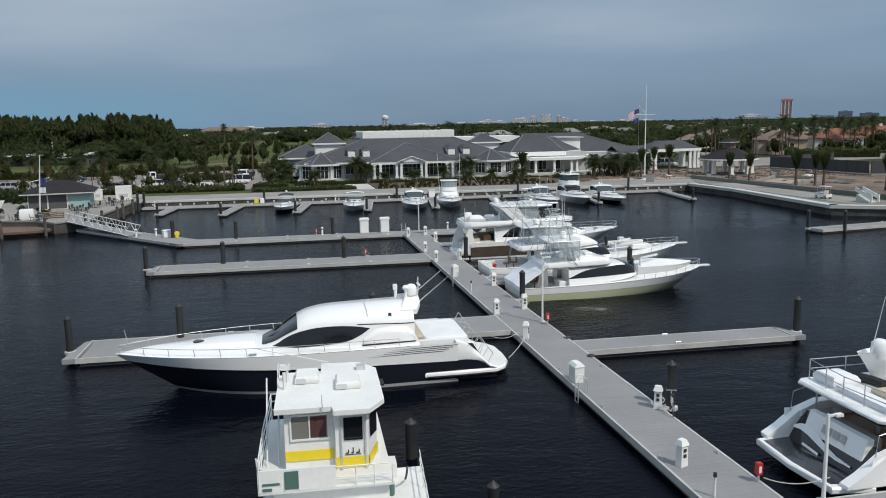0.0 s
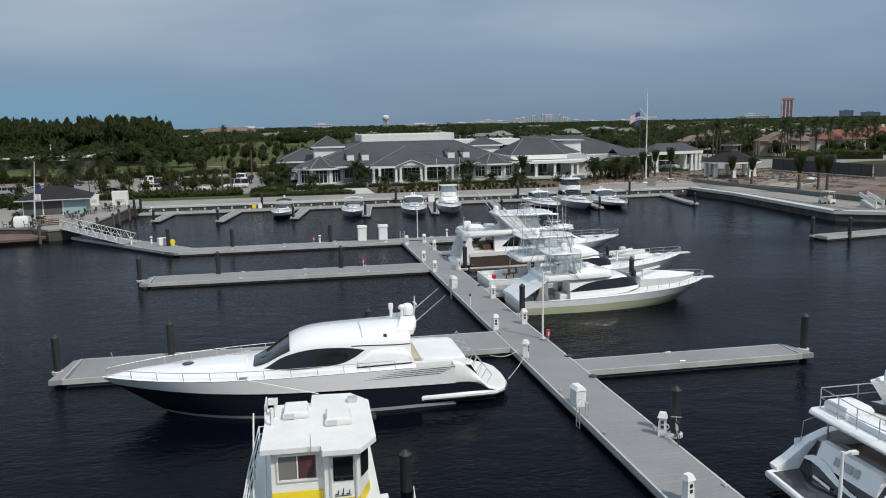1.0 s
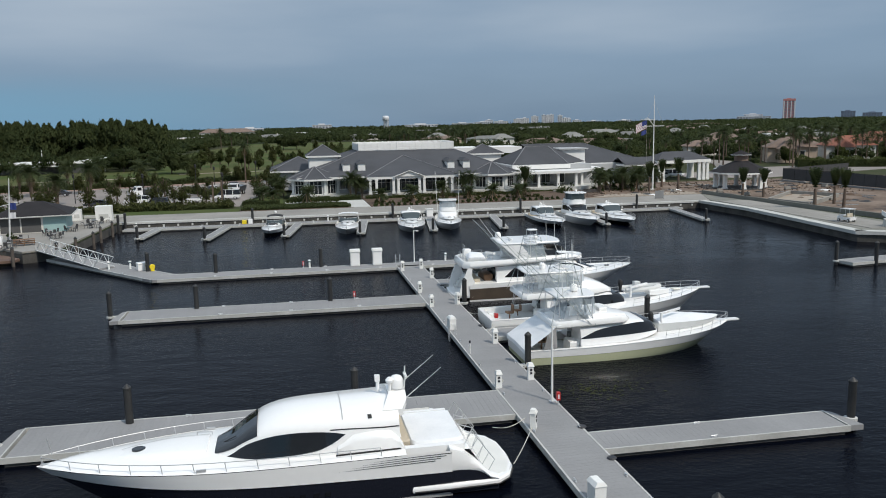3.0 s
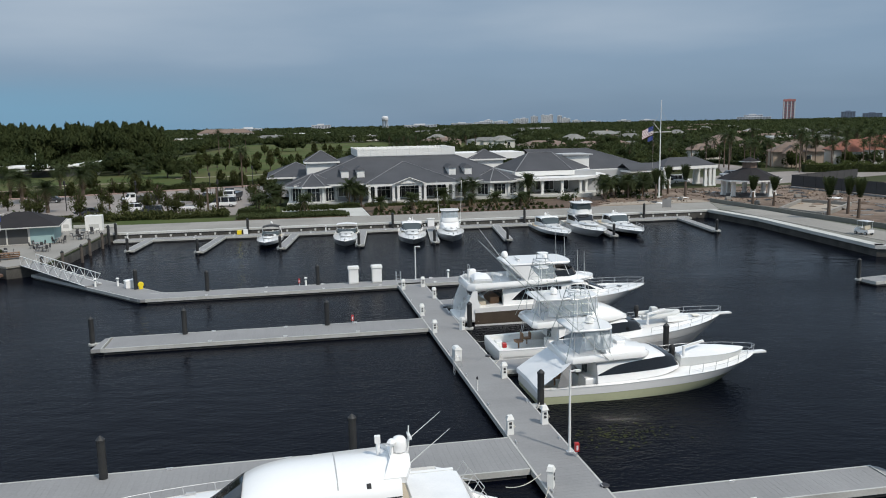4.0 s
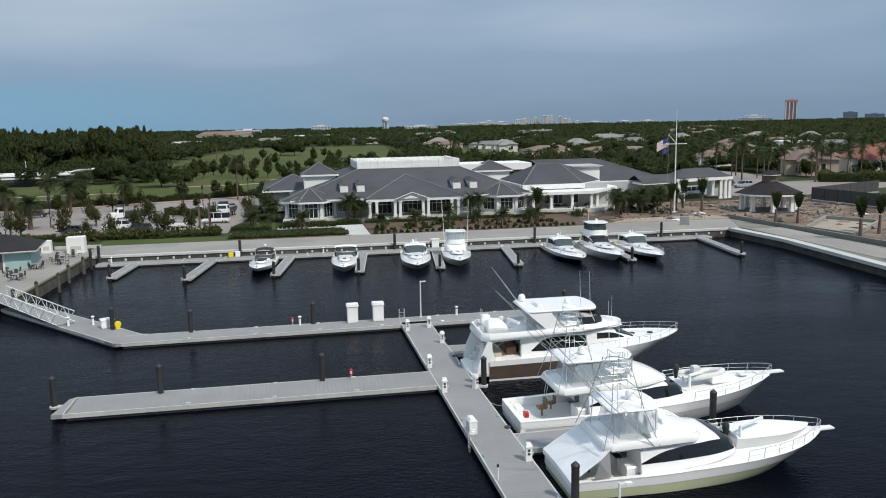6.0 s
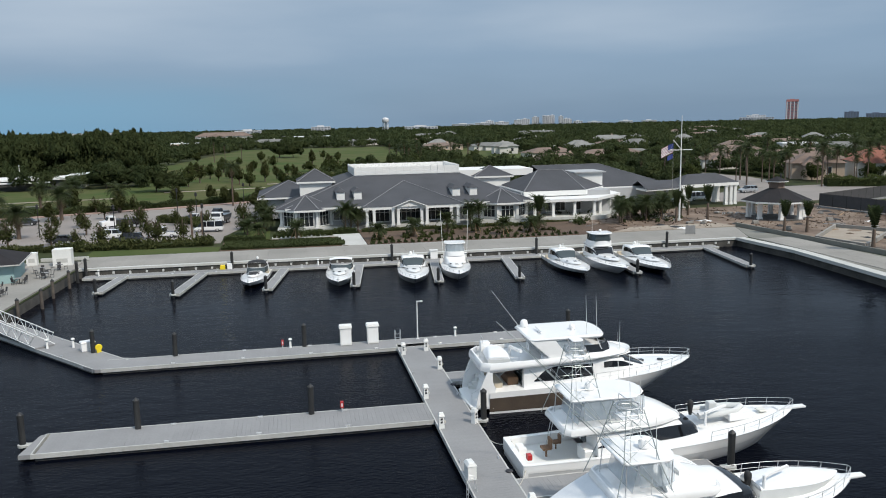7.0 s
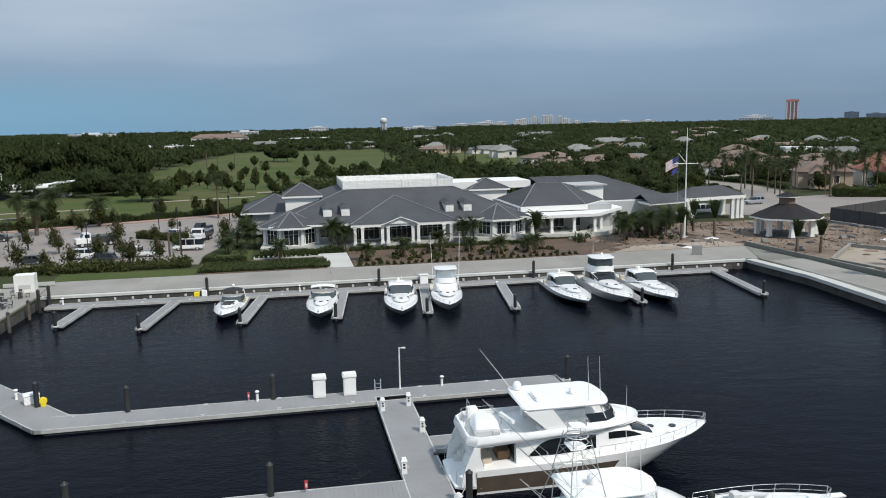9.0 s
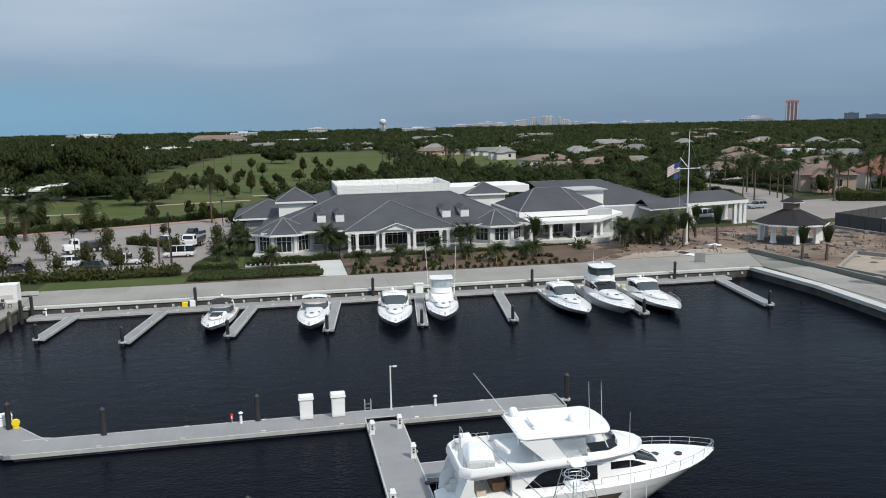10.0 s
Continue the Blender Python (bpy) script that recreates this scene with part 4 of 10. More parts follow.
def coupe_yacht():
    t = thing("motor_yacht", "long sleek white express yacht with navy hull band", "yacht", (-1.9, 47.6, 0), 180)
    h = Hull(21.3, 5.7, 2.24, 2.12, rake=3.6, s0=0.4, p=3.1, flare=0.2, stern=0.95, sheer_p=0.8, bulge=0.34)
    s_aft = 0.155
    line = lambda s: (curve_at([(0.15, 1.22), (0.34, 1.3), (0.62, 1.42), (0.8, 1.55), (1.0, 1.75)], s) + 0.3) / (h.sheer(s) + 0.3)
    part("boot_stripe", h.band(0.0, 0.19, s_aft, keel=True), "silver_boot", t, "silver-grey boot stripe", 60)
    part("hull_band", h.band(0.19, line, s_aft), "navy_hull", t, "glossy navy hull band", 60)
    part("upper_hull", h.band(line, 1.0, s_aft, out=0.03), "gelcoat", t, "glossy white topsides", 60)
    part("rub_rail", h.band(lambda s: line(s) - 0.012, lambda s: line(s) + 0.012, s_aft, out=0.05), "gelcoat", t, smooth=60)
    part("deck", h.deck(drop=0.0, crown=0.3, s0=0.25), "gelcoat", t, "smooth white foredeck", 50)
    # stern: the topsides sweep down to the platform, the navy band ends in a curve under them
    for sg in (1, -1):
        rows = ((3.35, 2.24, 1.21), (2.9, 2.1, 1.21), (2.5, 1.86, 1.18), (2.1, 1.5, 1.1), (1.75, 1.12, 0.92), (1.5, 0.86, 0.7), (1.1, 0.68, 0.6))
        secs = [[(x, sg * y, z) for y, z in ((2.71, lo), (2.78, lerp(lo, hi, 0.5)), (2.68, hi), (2.3, hi + 0.02), (2.25, hi - 0.5))] for x, hi, lo in rows]
        part("quarter", M().loft(secs), "gelcoat", t, "swept white stern quarter", 50)
        part("quarter_side", M().loft([[(x, sg * 2.66, 0.1), (x, sg * 2.7, lo)] for x, hi, lo in rows], cap=False), "navy_hull", t, "navy side under the quarter")
    part("swim_platform", slab([(0.5, -2.3), (1.1, -2.76), (3.2, -2.84), (5.1, -2.8), (5.1, 2.8), (3.2, 2.84), (1.1, 2.76), (0.5, 2.3), (0.1, 1.4), (0.0, 0), (0.1, -1.4)], 0.32, 0.62, 0.08), "gelcoat", t, "white swim platform wrapping the stern", 40)
    part("platform_edge", slab([(0.46, -2.33), (1.08, -2.8), (3.2, -2.88), (5.0, -2.84), (5.0, 2.84), (3.2, 2.88), (1.08, 2.8), (0.46, 2.33), (0.05, 1.42), (-0.05, 0), (0.05, -1.42)], 0.36, 0.42, 0.02), "rubber", t, "black rubbing strip")
    part("platform_sole", M().prism([(0.6, -2.1), (1.5, -2.3), (1.5, 2.3), (0.6, 2.1), (0.25, 1.2), (0.2, 0), (0.25, -1.2)], 0.62, 0.635), "deck_nonskid", t, "grey non-skid sole")
    part("transom", M().loft([[(1.5, v * 2.3, 0.62), (1.9, v * 2.3, 1.3), (2.35, v * 2.3, 1.98), (2.6, v * 2.3, 2.0)] for v in (-1, -0.5, 0, 0.5, 1)], cap=False), "gelcoat", t, "sloping white transom", 50)
    house = House([(5.5, 2.2, 2.18, 1.98, 3.26, 4.22), (6.3, 2.26, 2.18, 2.04, 3.28, 4.16), (8.2, 2.28, 2.16, 2.05, 3.36, 4.08), (10.3, 2.18, 2.16, 1.95, 3.34, 3.98), (11.4, 2.04, 2.16, 1.8, 3.2, 3.74),
                   (12.2, 1.88, 2.16, 1.62, 2.9, 3.28), (13.0, 1.62, 2.18, 1.36, 2.5, 2.72), (13.8, 1.2, 2.2, 1.0, 2.26, 2.34)])
    cab = part("deckhouse", house.shell(44), "gelcoat", t, "low rounded white coupe roof", 60)
    part("windscreen", house.patch(11.75, 13.65, 0.57, 1.0, 30, 8, 0.05), "dark_glass", cab, "dark wraparound windscreen", 60)
    for sd in (1, -1):
        part("side_window", house.patch(7.95, 13.4, [(7.95, 0.4), (8.5, 0.26), (9.25, 0.15), (11.0, 0.09), (13.4, 0.08)], [(7.95, 0.41), (8.7, 0.46), (10.0, 0.49), (11.5, 0.48), (12.5, 0.46), (13.4, 0.2)], 34, 4, 0.035, sides=(sd,)), "dark_glass", cab, "dark arched side window", 60)
        # dark strip laid on the skin draws the shaded gap below the roof
        part("roof_gap", house.patch(5.52, 8.6, 0.485, 0.505, 14, 1, 0.03, sides=(sd,)), "rubber", cab, "dark strip painted for the shaded gap under the roof wing")
        part("side_slot", M().bar((5.5, -sd * 2.32, 2.34), (8.4, -sd * 2.36, 2.3), 0.03, 0.07), "rubber", cab, "dark slot below the roof wing")
        part("side_vent", house.patch(6.72, 6.9, 0.62, 0.68, 2, 1, 0.03, sides=(sd,)), "rubber", cab, "small dark roof light")
        part("fairing", M().loft([[(x, sd * y, z) for y, z in ((2.32, 2.2), (2.34, lerp(2.2, zt, 0.7)), (2.1, zt), (1.9, zt))] for x, zt in ((5.3, 2.32), (5.55, 2.8), (5.9, 3.1), (6.6, 3.18), (7.6, 3.1), (8.3, 2.7))]), "gelcoat", cab, "rounded white side fairing", 50)
    part("roof_seam", house.patch(8.0, 8.05, 0.64, 1.0, 1, 5, 0.012), "silver_boot", cab, "fine seam of the sliding roof")
    # foredeck: low sunken pad, hatch
    pad = House([(14.0, 1.3, 2.36, 1.15, 2.48, 2.56), (15.6, 1.2, 2.36, 1.05, 2.5, 2.58), (17.0, 0.9, 2.34, 0.75, 2.44, 2.5), (18.2, 0.4, 2.3, 0.3, 2.34, 2.36)])
    part("foredeck_trunk", pad.shell(14), "gelcoat", t, "low white foredeck trunk", 60)
    part("deck_hatch", M().spin([(0.3, 2.46), (0.3, 2.53), (0.2, 2.55)], 17.0, 0, 14), "dark_glass", t, "round dark deck hatch")
    part("deck_grip", M().tube([(14.6, -1.2, 2.45), (14.6, -1.2, 2.6), (13.9, -1.0, 2.62), (13.9, -1.0, 2.5)], 0.025, 5), "stainless", t)
    for sg in (1, -1):
        part("deck_cleat", M().box(13.9, sg * 2.46 - 0.05, 2.2, 14.3, sg * 2.46 + 0.05, 2.3), "stainless", t, "chrome deck cleat")
    # arch at the roof's end with dome, horns and aerials
    arch = M().loft([[(lo, y, z), (hi, y, z), (hi, y, z - 0.25), (lo, y, z - 0.25)] for y, lo, hi, z in ((-1.6, 5.3, 6.2, 3.9), (-1.2, 5.05, 6.0, 4.22), (-0.6, 5.0, 5.8, 4.36), (0.6, 5.0, 5.8, 4.36), (1.2, 5.05, 6.0, 4.22), (1.6, 5.3, 6.2, 3.9))], close=True)
    part("radar_arch", arch, "gelcoat", t, "white radar arch", 50)
    part("horn", M().tube([(6.2, -0.2, 4.2), (6.2, -0.2, 4.75)], 0.09, 8).box(6.1, -0.3, 4.7, 6.34, -0.1, 5.0), "gelcoat", t, "white searchlight on a post")
    part("radar_scanner", M().tube([(5.7, 0.35, 4.3), (5.7, 0.35, 4.8)], 0.08, 8).spin([(0.16, 4.78), (0.2, 4.9), (0.1, 5.02)], 5.7, 0.35, 10), "gelcoat", t, "white round lamp housing")
    dome(t, 5.35, 0.1, 4.36, 0.36)
    part("mast", M().tube([(4.95, -0.15, 4.3), (4.9, -0.15, 5.35)], 0.03, 6).tube([(5.05, 0.35, 4.3), (4.95, 0.35, 5.1)], 0.03, 6).box(4.86, -0.3, 4.95, 4.98, 0.45, 5.02), "white_paint", t, "slim white light mast")
    for y in (-0.9, 1.1):
        antenna(t, 5.1, y, 4.2, 1.35, 1.7)
    # open cockpit, tan seats, broad covered sunpad
    part("cockpit_sole", M().box(2.5, -2.25, 1.7, 5.6, 2.25, 1.78), "deck_nonskid", t)
    part("sunpad", slab([(2.45, -2.0), (2.7, -2.1), (4.75, -2.1), (4.95, -1.9), (4.95, 1.5), (4.75, 1.75), (2.7, 1.7), (2.45, 1.5)], 1.78, 2.3, 0.12), "white_canvas", t, "broad white covered sunpad", 40)
    part("side_coaming", M().box(2.6, 1.95, 1.78, 5.5, 2.3, 2.28).box(2.6, -2.35, 1.78, 5.5, -2.15, 2.28), "gelcoat", t, "white cockpit coaming")
    part("cockpit_seat", slab([(5.0, -1.8), (5.48, -1.8), (5.48, 1.7), (5.0, 1.7)], 1.78, 2.42, 0.06), "tan_upholstery", t, "tan cockpit seat")
    part("companion_door", M().box(5.46, -1.2, 2.2, 5.495, 1.2, 3.6), "tan_upholstery", t, "tan companionway bulkhead")
    for sg in (1, -1):
        for j in range(4):
            s_a, s_b = 0.155 + 0.012 * j, 0.33 + 0.022 * j
            z = 2.1 - 0.1 * j
            g = M()
            rows = []
            for i in range(9):
                sx = lerp(s_a, s_b, i / 8)
                k = (z - 0.06 * (i / 8) ** 2 + 0.3) / (h.sheer(sx) + 0.3)
                w = 0.006 * (1 - (i / 8) ** 3)
                rows.append([(x, sg * (y + 0.015), q) for x, y, q in (h.at(sx, k - w, 0.03), h.at(sx, k + w, 0.03))])
            part("air_louvre", g.loft(rows, cap=False), "rubber", t, "dark air intake louvre")
        for sx in (0.43, 0.455, 0.485, 0.51, 0.535):
            x, y, z = h.at(sx, 0.42, 0.012)
            part("porthole", M().box(x - 0.12, sg * y - 0.015, z - 0.09, x + 0.12, sg * y + 0.015, z + 0.09), "dark_glass", t, "small flush porthole")
    h.rail(t, 0.30, 0.985, 0.45, 0.14, 22, wires=0)
    for sg in (1, -1):
        g = M()
        pts = [(1.5 + 0.26 * i, sg * (2.1 - 0.03 * i), 0.66 + 0.36 * i) for i in range(5)]
        g.tube([(x - 0.35, y, z + 0.6) for x, y, z in pts], 0.022, 5)
        for p in pts:
            g.tube([p, (p[0] - 0.35, p[1], p[2] + 0.6)], 0.02, 5)
        part("stern_rail", g, "stainless", t, "curved stainless stern rail")
    for y in (-0.7, 0.6):
        part("stern_rail", M().tube([(1.6, y, 0.65), (1.3, y, 1.4), (1.9, y, 2.3), (2.5, y, 2.5)], 0.022, 5), "stainless", t, "curved stainless hand rail")
    part("anchor", M().tube([(20.4, 0, 2.14), (21.1, 0, 2.18)], 0.07, 6).tube([(19.6, 0.25, 2.2), (19.9, 0.1, 2.26)], 0.09, 6), "stainless", t, "stainless bow roller and windlass")
    part("jack_staff", M().tube([(20.6, 0, 2.6), (20.75, 0, 3.4)], 0.018, 5), "stainless", t, "thin bow staff")
    part("wiper", M().tube([(13.5, 0.2, 2.46), (12.7, 0.75, 3.0)], 0.018, 4), "rubber", t)
    return t


coupe_yacht()


def covered_tender(parent, x, y, z, L=3.6, w=0.8, rz=0.0, cover="white_canvas", engine=True):
    """A small tender on deck under a fitted cover."""
    td = new("tender")
    td.parent, td.location, td.rotation_euler[2] = parent, (x, y, z), radians(rz)
    td["label"] = "small tender on deck under a pale fitted cover"
    hs = Hull(L, 2 * w, 0.42, 0.55, rake=0.5, s0=0.45, p=2.2, flare=0.4)
    part("tender_hull", hs.band(0, 1, keel=True, n=14), "hypalon", td, "pale inflatable tube", 60)
    cov = House([(0.05, w * 0.92, 0.4, w * 0.8, 0.55, 0.6), (L * 0.3, w, 0.44, w * 0.75, 0.72, 0.85), (L * 0.6, w * 0.95, 0.46, w * 0.65, 0.66, 0.75), (L * 0.85, w * 0.6, 0.5, w * 0.4, 0.58, 0.62), (L * 0.98, 0.12, 0.54, 0.08, 0.56, 0.58)])
    part("cover", cov.shell(14), cover, td, smooth=60)
    if engine:
        part("outboard", M().spin([(0.1, 0.1), (0.16, 0.5), (0.2, 0.75), (0.2, 0.95), (0.1, 1.08)], -0.15, 0, 10), "rubber", td, "black outboard engine", 50)
    return td


def rod(parent, name, pts, r=0.022, material="aluminium", label=""):
    return part(name, M().tube(pts, r, 5), material, parent, label)


def sportfish(label, x, y, L, B, hull_mat, low_mat, tender, awning, tower_h=2.2, aft=0.0, bow_z=2.15, nose=0.87, cowl=1.0):
    t = thing("sportfishing_boat", label, "fishing boat", (x, y, 0), 0, "sportfishing boats")
    h = Hull(L, B, 1.05, bow_z, rake=2.9, s0=0.42, p=3.9, flare=0.5, stern=0.9, sheer_p=2.0, bulge=0.7)
    part("lower_hull", h.band(0, 0.62, keel=True), hull_mat, t, smooth=60)
    part("upper_hull", h.band(0.62, 1.0, out=0.015), low_mat, t, "white upper hull", 60)
    part("rub_rail", h.band(0.985, 1.01, out=0.04), "gelcoat", t)
    part("foredeck", h.deck(0.06, 0.2, 0.42), "gelcoat", t, "white crowned foredeck", 50)
    ck = 0.245                                    # cockpit runs over this share of the length
    part("cockpit_sole", M().prism([(0.25, -B * 0.42), (L * ck, -B * 0.46), (L * ck, B * 0.46), (0.25, B * 0.42)], 0.42, 0.5), "deck_nonskid", t, "pale cockpit sole")
    for sg in (1, -1):
        secs = []
        for i in range(13):
            s = 0.44 * i / 12
            b, z = h.half(s), h.sheer(s)
            secs.append([(L * s, sg * b, z), (L * s, sg * (b - 0.32), z), (L * s, sg * (b - 0.32), 0.48)])
        part("covering_board", M().loft(secs, cap=False), "gelcoat", t, "white covering board", 30)
    part("transom", M().box(-0.04, -B * 0.44, 0.3, 0.28, B * 0.44, 1.06), "gelcoat", t, "white transom with a livewell")
    part("fighting_chair", M().tube([(L * 0.11, 0, 0.5), (L * 0.11, 0, 1.05)], 0.07, 8).box(L * 0.11 - 0.3, -0.32, 1.02, L * 0.11 + 0.25, 0.32, 1.14).box(L * 0.11 + 0.2, -0.32, 1.1, L * 0.11 + 0.3, 0.32, 1.7), "teak", t, "varnished fighting chair")
    part("tackle_centre", slab([(L * ck - 0.7, -B * 0.34), (L * ck - 0.02, -B * 0.34), (L * ck - 0.02, -0.4), (L * ck - 0.7, -0.4)], 0.5, 1.35, 0.04), "gelcoat", t)
    if not awning:
        part("rigging_chair", M().tube([(L * 0.16, 0.95, 0.5), (L * 0.16, 0.95, 0.95)], 0.05, 8).box(L * 0.16 - 0.25, 0.7, 0.93, L * 0.16 + 0.25, 1.2, 1.03).box(L * 0.16 + 0.2, 0.7, 1.0, L * 0.16 + 0.28, 1.2, 1.45), "teak", t, "small varnished deck chair")
        part("fuel_can", slab([(0.42, -1.6), (0.72, -1.6), (0.72, -1.25), (0.42, -1.25)], 1.06, 1.42, 0.04), "red_paint", t, "small red can on the transom")
    part("cooler", slab([(0.5, 0.5), (1.0, 0.5), (1.0, 1.4), (0.5, 1.4)], 0.5, 0.95, 0.04), "gelcoat", t)
    # house with a swept black side window
    a, b = L * ck, L * 0.615
    house = House([(a, B * 0.42, 1.0, B * 0.37, 2.3, 2.42), (lerp(a, b, 0.3), B * 0.43, 1.1, B * 0.37, 2.35, 2.48), (lerp(a, b, 0.55), B * 0.42, 1.2, B * 0.36, 2.4, 2.52),
                   (lerp(a, b, 0.76), B * 0.39, 1.3, B * 0.33, 2.42, 2.56), (lerp(a, b, 0.9), B * 0.34, 1.45, B * 0.28, 2.26, 2.44), (lerp(a, b, 0.97), B * 0.29, 1.55, B * 0.23, 1.96, 2.08), (b, B * 0.24, 1.62, B * 0.2, 1.72, 1.8)])
    cab = part("deckhouse", house.shell(30), "gelcoat", t, "white deckhouse", 50)
    x0, x1 = lerp(a, b, 0.0), lerp(a, b, 0.97)
    for sd in (1, -1):
        part("side_window", house.patch(x0, x1, [(x0, 0.22), (lerp(x0, x1, 0.5), 0.2), (x1, 0.16)], [(x0, 0.24), (lerp(x0, x1, 0.25), 0.43), (lerp(x0, x1, 0.7), 0.5), (x1, 0.5)], 22, 3, sides=(sd,)), "dark_glass", cab, "swept black side window", 50)
    part("front_mask", house.patch(lerp(a, b, 0.8), lerp(a, b, 0.97), 0.4, 1.0, 8, 6), "dark_glass", cab, "black front window mask", 50)
    part("cabin_door", M().box(a - 0.03, -0.1, 1.05, a - 0.004, 0.75, 2.5), "tint_glass", cab, "tinted cockpit door")
    # flybridge: a deep moulded edge that noses down ahead of the helm
    fx0, fx1 = a - 0.9 - aft, lerp(a, b, nose)
    ftop = lambda x: 2.9 + 0.22 * min(1.0, max(0.0, (x - fx0) / 3.0)) - 0.45 * max(0.0, (x - fx1 + 1.6) / 1.6) ** 2
    fb = part("flybridge", bulwark(rounded(fx0, fx1, B * 0.42, 0.2 + 0.25 * cowl, 12, 0.35), lambda x: 2.42 + 0.02 * (x - fx0), ftop), "gelcoat", t, "white moulded flybridge", 40)
    cw = House([(fx1 - dx, B * w, zb, B * w * 0.8, lerp(2.9, zs, 0.35 + 0.65 * cowl), lerp(2.95, zt, 0.35 + 0.65 * cowl)) for dx, w, zb, zs, zt in ((3.4, 0.36, 2.8, 3.5, 3.72), (2.2, 0.34, 2.8, 3.4, 3.62), (1.2, 0.3, 2.7, 3.12, 3.3), (0.35, 0.2, 2.6, 2.8, 2.86))])
    part("fly_cowl", cw.shell(14), "gelcoat", fb, "smooth white cowling ahead of the helm", 60)
    part("helm_console", slab([(fx1 - 2.3, -0.7), (fx1 - 1.7, -0.7), (fx1 - 1.7, 0.7), (fx1 - 2.3, 0.7)], 2.6, 3.4, 0.06), "gelcoat", fb)
    for yy in (-0.6, 0.6):
        part("helm_chair", M().tube([(fx1 - 3.0, yy, 2.6), (fx1 - 3.0, yy, 3.05)], 0.06, 8).box(fx1 - 3.25, yy - 0.26, 3.03, fx1 - 2.75, yy + 0.26, 3.15).box(fx1 - 3.3, yy - 0.26, 3.05, fx1 - 3.2, yy + 0.26, 3.7), "white_canvas", fb, "white helm chair")
    part("bridge_ladder", M().tube([(fx0 - 0.1, 0.9, 0.5), (fx0 + 0.3, 0.9, 2.6)], 0.025, 5).tube([(fx0 - 0.1, 1.3, 0.5), (fx0 + 0.3, 1.3, 2.6)], 0.025, 5), "stainless", t, "stainless bridge ladder")
    # hardtop and clear enclosure
    hx0, hx1, hz = fx0 + 0.5, fx1 - 2.6, 4.42
    ht = part("hardtop", slab(rounded(hx0, hx1, B * 0.33, 0.25, 6, 0.2), hz, hz + 0.14, 0.05), "gelcoat", t, "white hardtop", 40)
    encl = House([(hx0 + 0.9, B * 0.31, 3.15, B * 0.31, hz, hz), (hx1 - 0.9, B * 0.32, 3.15, B * 0.3, hz, hz), (hx1 - 0.2, B * 0.25, 3.16, B * 0.2, hz, hz)])
    for sd in (1, -1):
        part("enclosure", encl.patch(hx0 + 0.9, hx1 - 0.2, 0.02, 0.49, 10, 2, 0.0, sides=(sd,)), "clear_vinyl", ht, "clear vinyl bridge enclosure")
    part("aft_curtain", M().add([(hx0 + 0.5, -B * 0.31, 2.95), (hx0 + 0.5, B * 0.31, 2.95), (hx0 + 0.85, B * 0.3, hz), (hx0 + 0.85, -B * 0.3, hz)], [(0, 1, 2, 3)]), "clear_vinyl", ht, "clear aft bridge curtain")
    for px in (hx0 + 0.2, lerp(hx0, hx1, 0.5), hx1 - 0.5):
        for sg in (1, -1):
            rod(ht, "hardtop_post", [(px - 0.1, sg * B * 0.33, 2.6), (px, sg * B * 0.3, hz)], 0.03, "aluminium")
    # tuna tower
    tx, tw = hx0 + 0.9, B * 0.3
    top = hz + tower_h
    tower = new("tuna_tower")
    tower.parent = t
    tower["label"] = "tall open tower of welded aluminium tube"
    legs = []
    for sx in (-0.8, 0.9):
        for sg in (1, -1):
            p0, p1, p2 = Vector((tx + sx * 1.9, sg * B * 0.42, 2.6)), Vector((tx + sx * 1.1, sg * tw * 1.05, hz + 0.1)), Vector((tx + sx * 0.55, sg * tw * 0.5, top))
            rod(tower, "tower_leg", [p0, p1, p2], 0.026, "tower_tube")
            legs.append((p1, p2))
    for f in (0.22, 0.45, 0.68, 0.9):
        q = [p.lerp(p2, f) for p, p2 in legs]
        for i, j in ((0, 1), (2, 3), (0, 2), (1, 3)):
            rod(tower, "tower_rung", [q[i], q[j]], 0.016, "tower_tube")
    for (i, j), (f, f2) in zip(((0, 2), (2, 0), (1, 3), (3, 1), (0, 2), (1, 3)), ((0.0, 0.45), (0.45, 0.9), (0.0, 0.45), (0.45, 0.9), (0.45, 0.9), (0.45, 0.9))):
        rod(tower, "tower_brace", [legs[i][0].lerp(legs[i][1], f), legs[j][0].lerp(legs[j][1], f2)], 0.014, "tower_tube")
    part("tower_top", slab(rounded(tx - 0.35, tx + 0.45, 0.42, 0.4, 6, 0.1), top + 0.5, top + 0.56, 0.02), "white_canvas", tower, "small white sunshade")
    part("tower_floor", slab(rounded(tx - 0.5, tx + 0.5, 0.55, 0.4, 6), top - 0.62, top - 0.55, 0.02), "gelcoat", tower)
    ring = [(tx + 0.6 * math.cos(a2), 0.62 * math.sin(a2), top) for a2 in (2 * math.pi * i / 12 for i in range(13))]
    rod(tower, "belly_rail", ring, 0.03)
    rod(tower, "belly_rail", [(p[0], p[1], p[2] - 0.35) for p in ring], 0.02)
    for i in (1, 4, 7, 10):
        rod(tower, "top_post", [ring[i], (ring[i][0] * 0.98 + tx * 0.02, ring[i][1] * 0.9, top + 0.5)], 0.016)
    dome(tower, tx + 0.9, 0, hz + 0.14, 0.3)
    for sg in (1, -1):
        rig = new("outrigger")
        rig.parent = t
        rig["label"] = "long raked aluminium outrigger with spreaders"
        p0, p1 = Vector((tx + 1.4, sg * B * 0.42, 2.6)), Vector((tx - 4.2, sg * B * 0.62, top + 1.2))
        rod(rig, "outrigger_pole", [p0, p1], 0.024, "tower_tube")
        mid = p0.lerp(p1, 0.4) + Vector((0.25, sg * 0.35, 0.25))
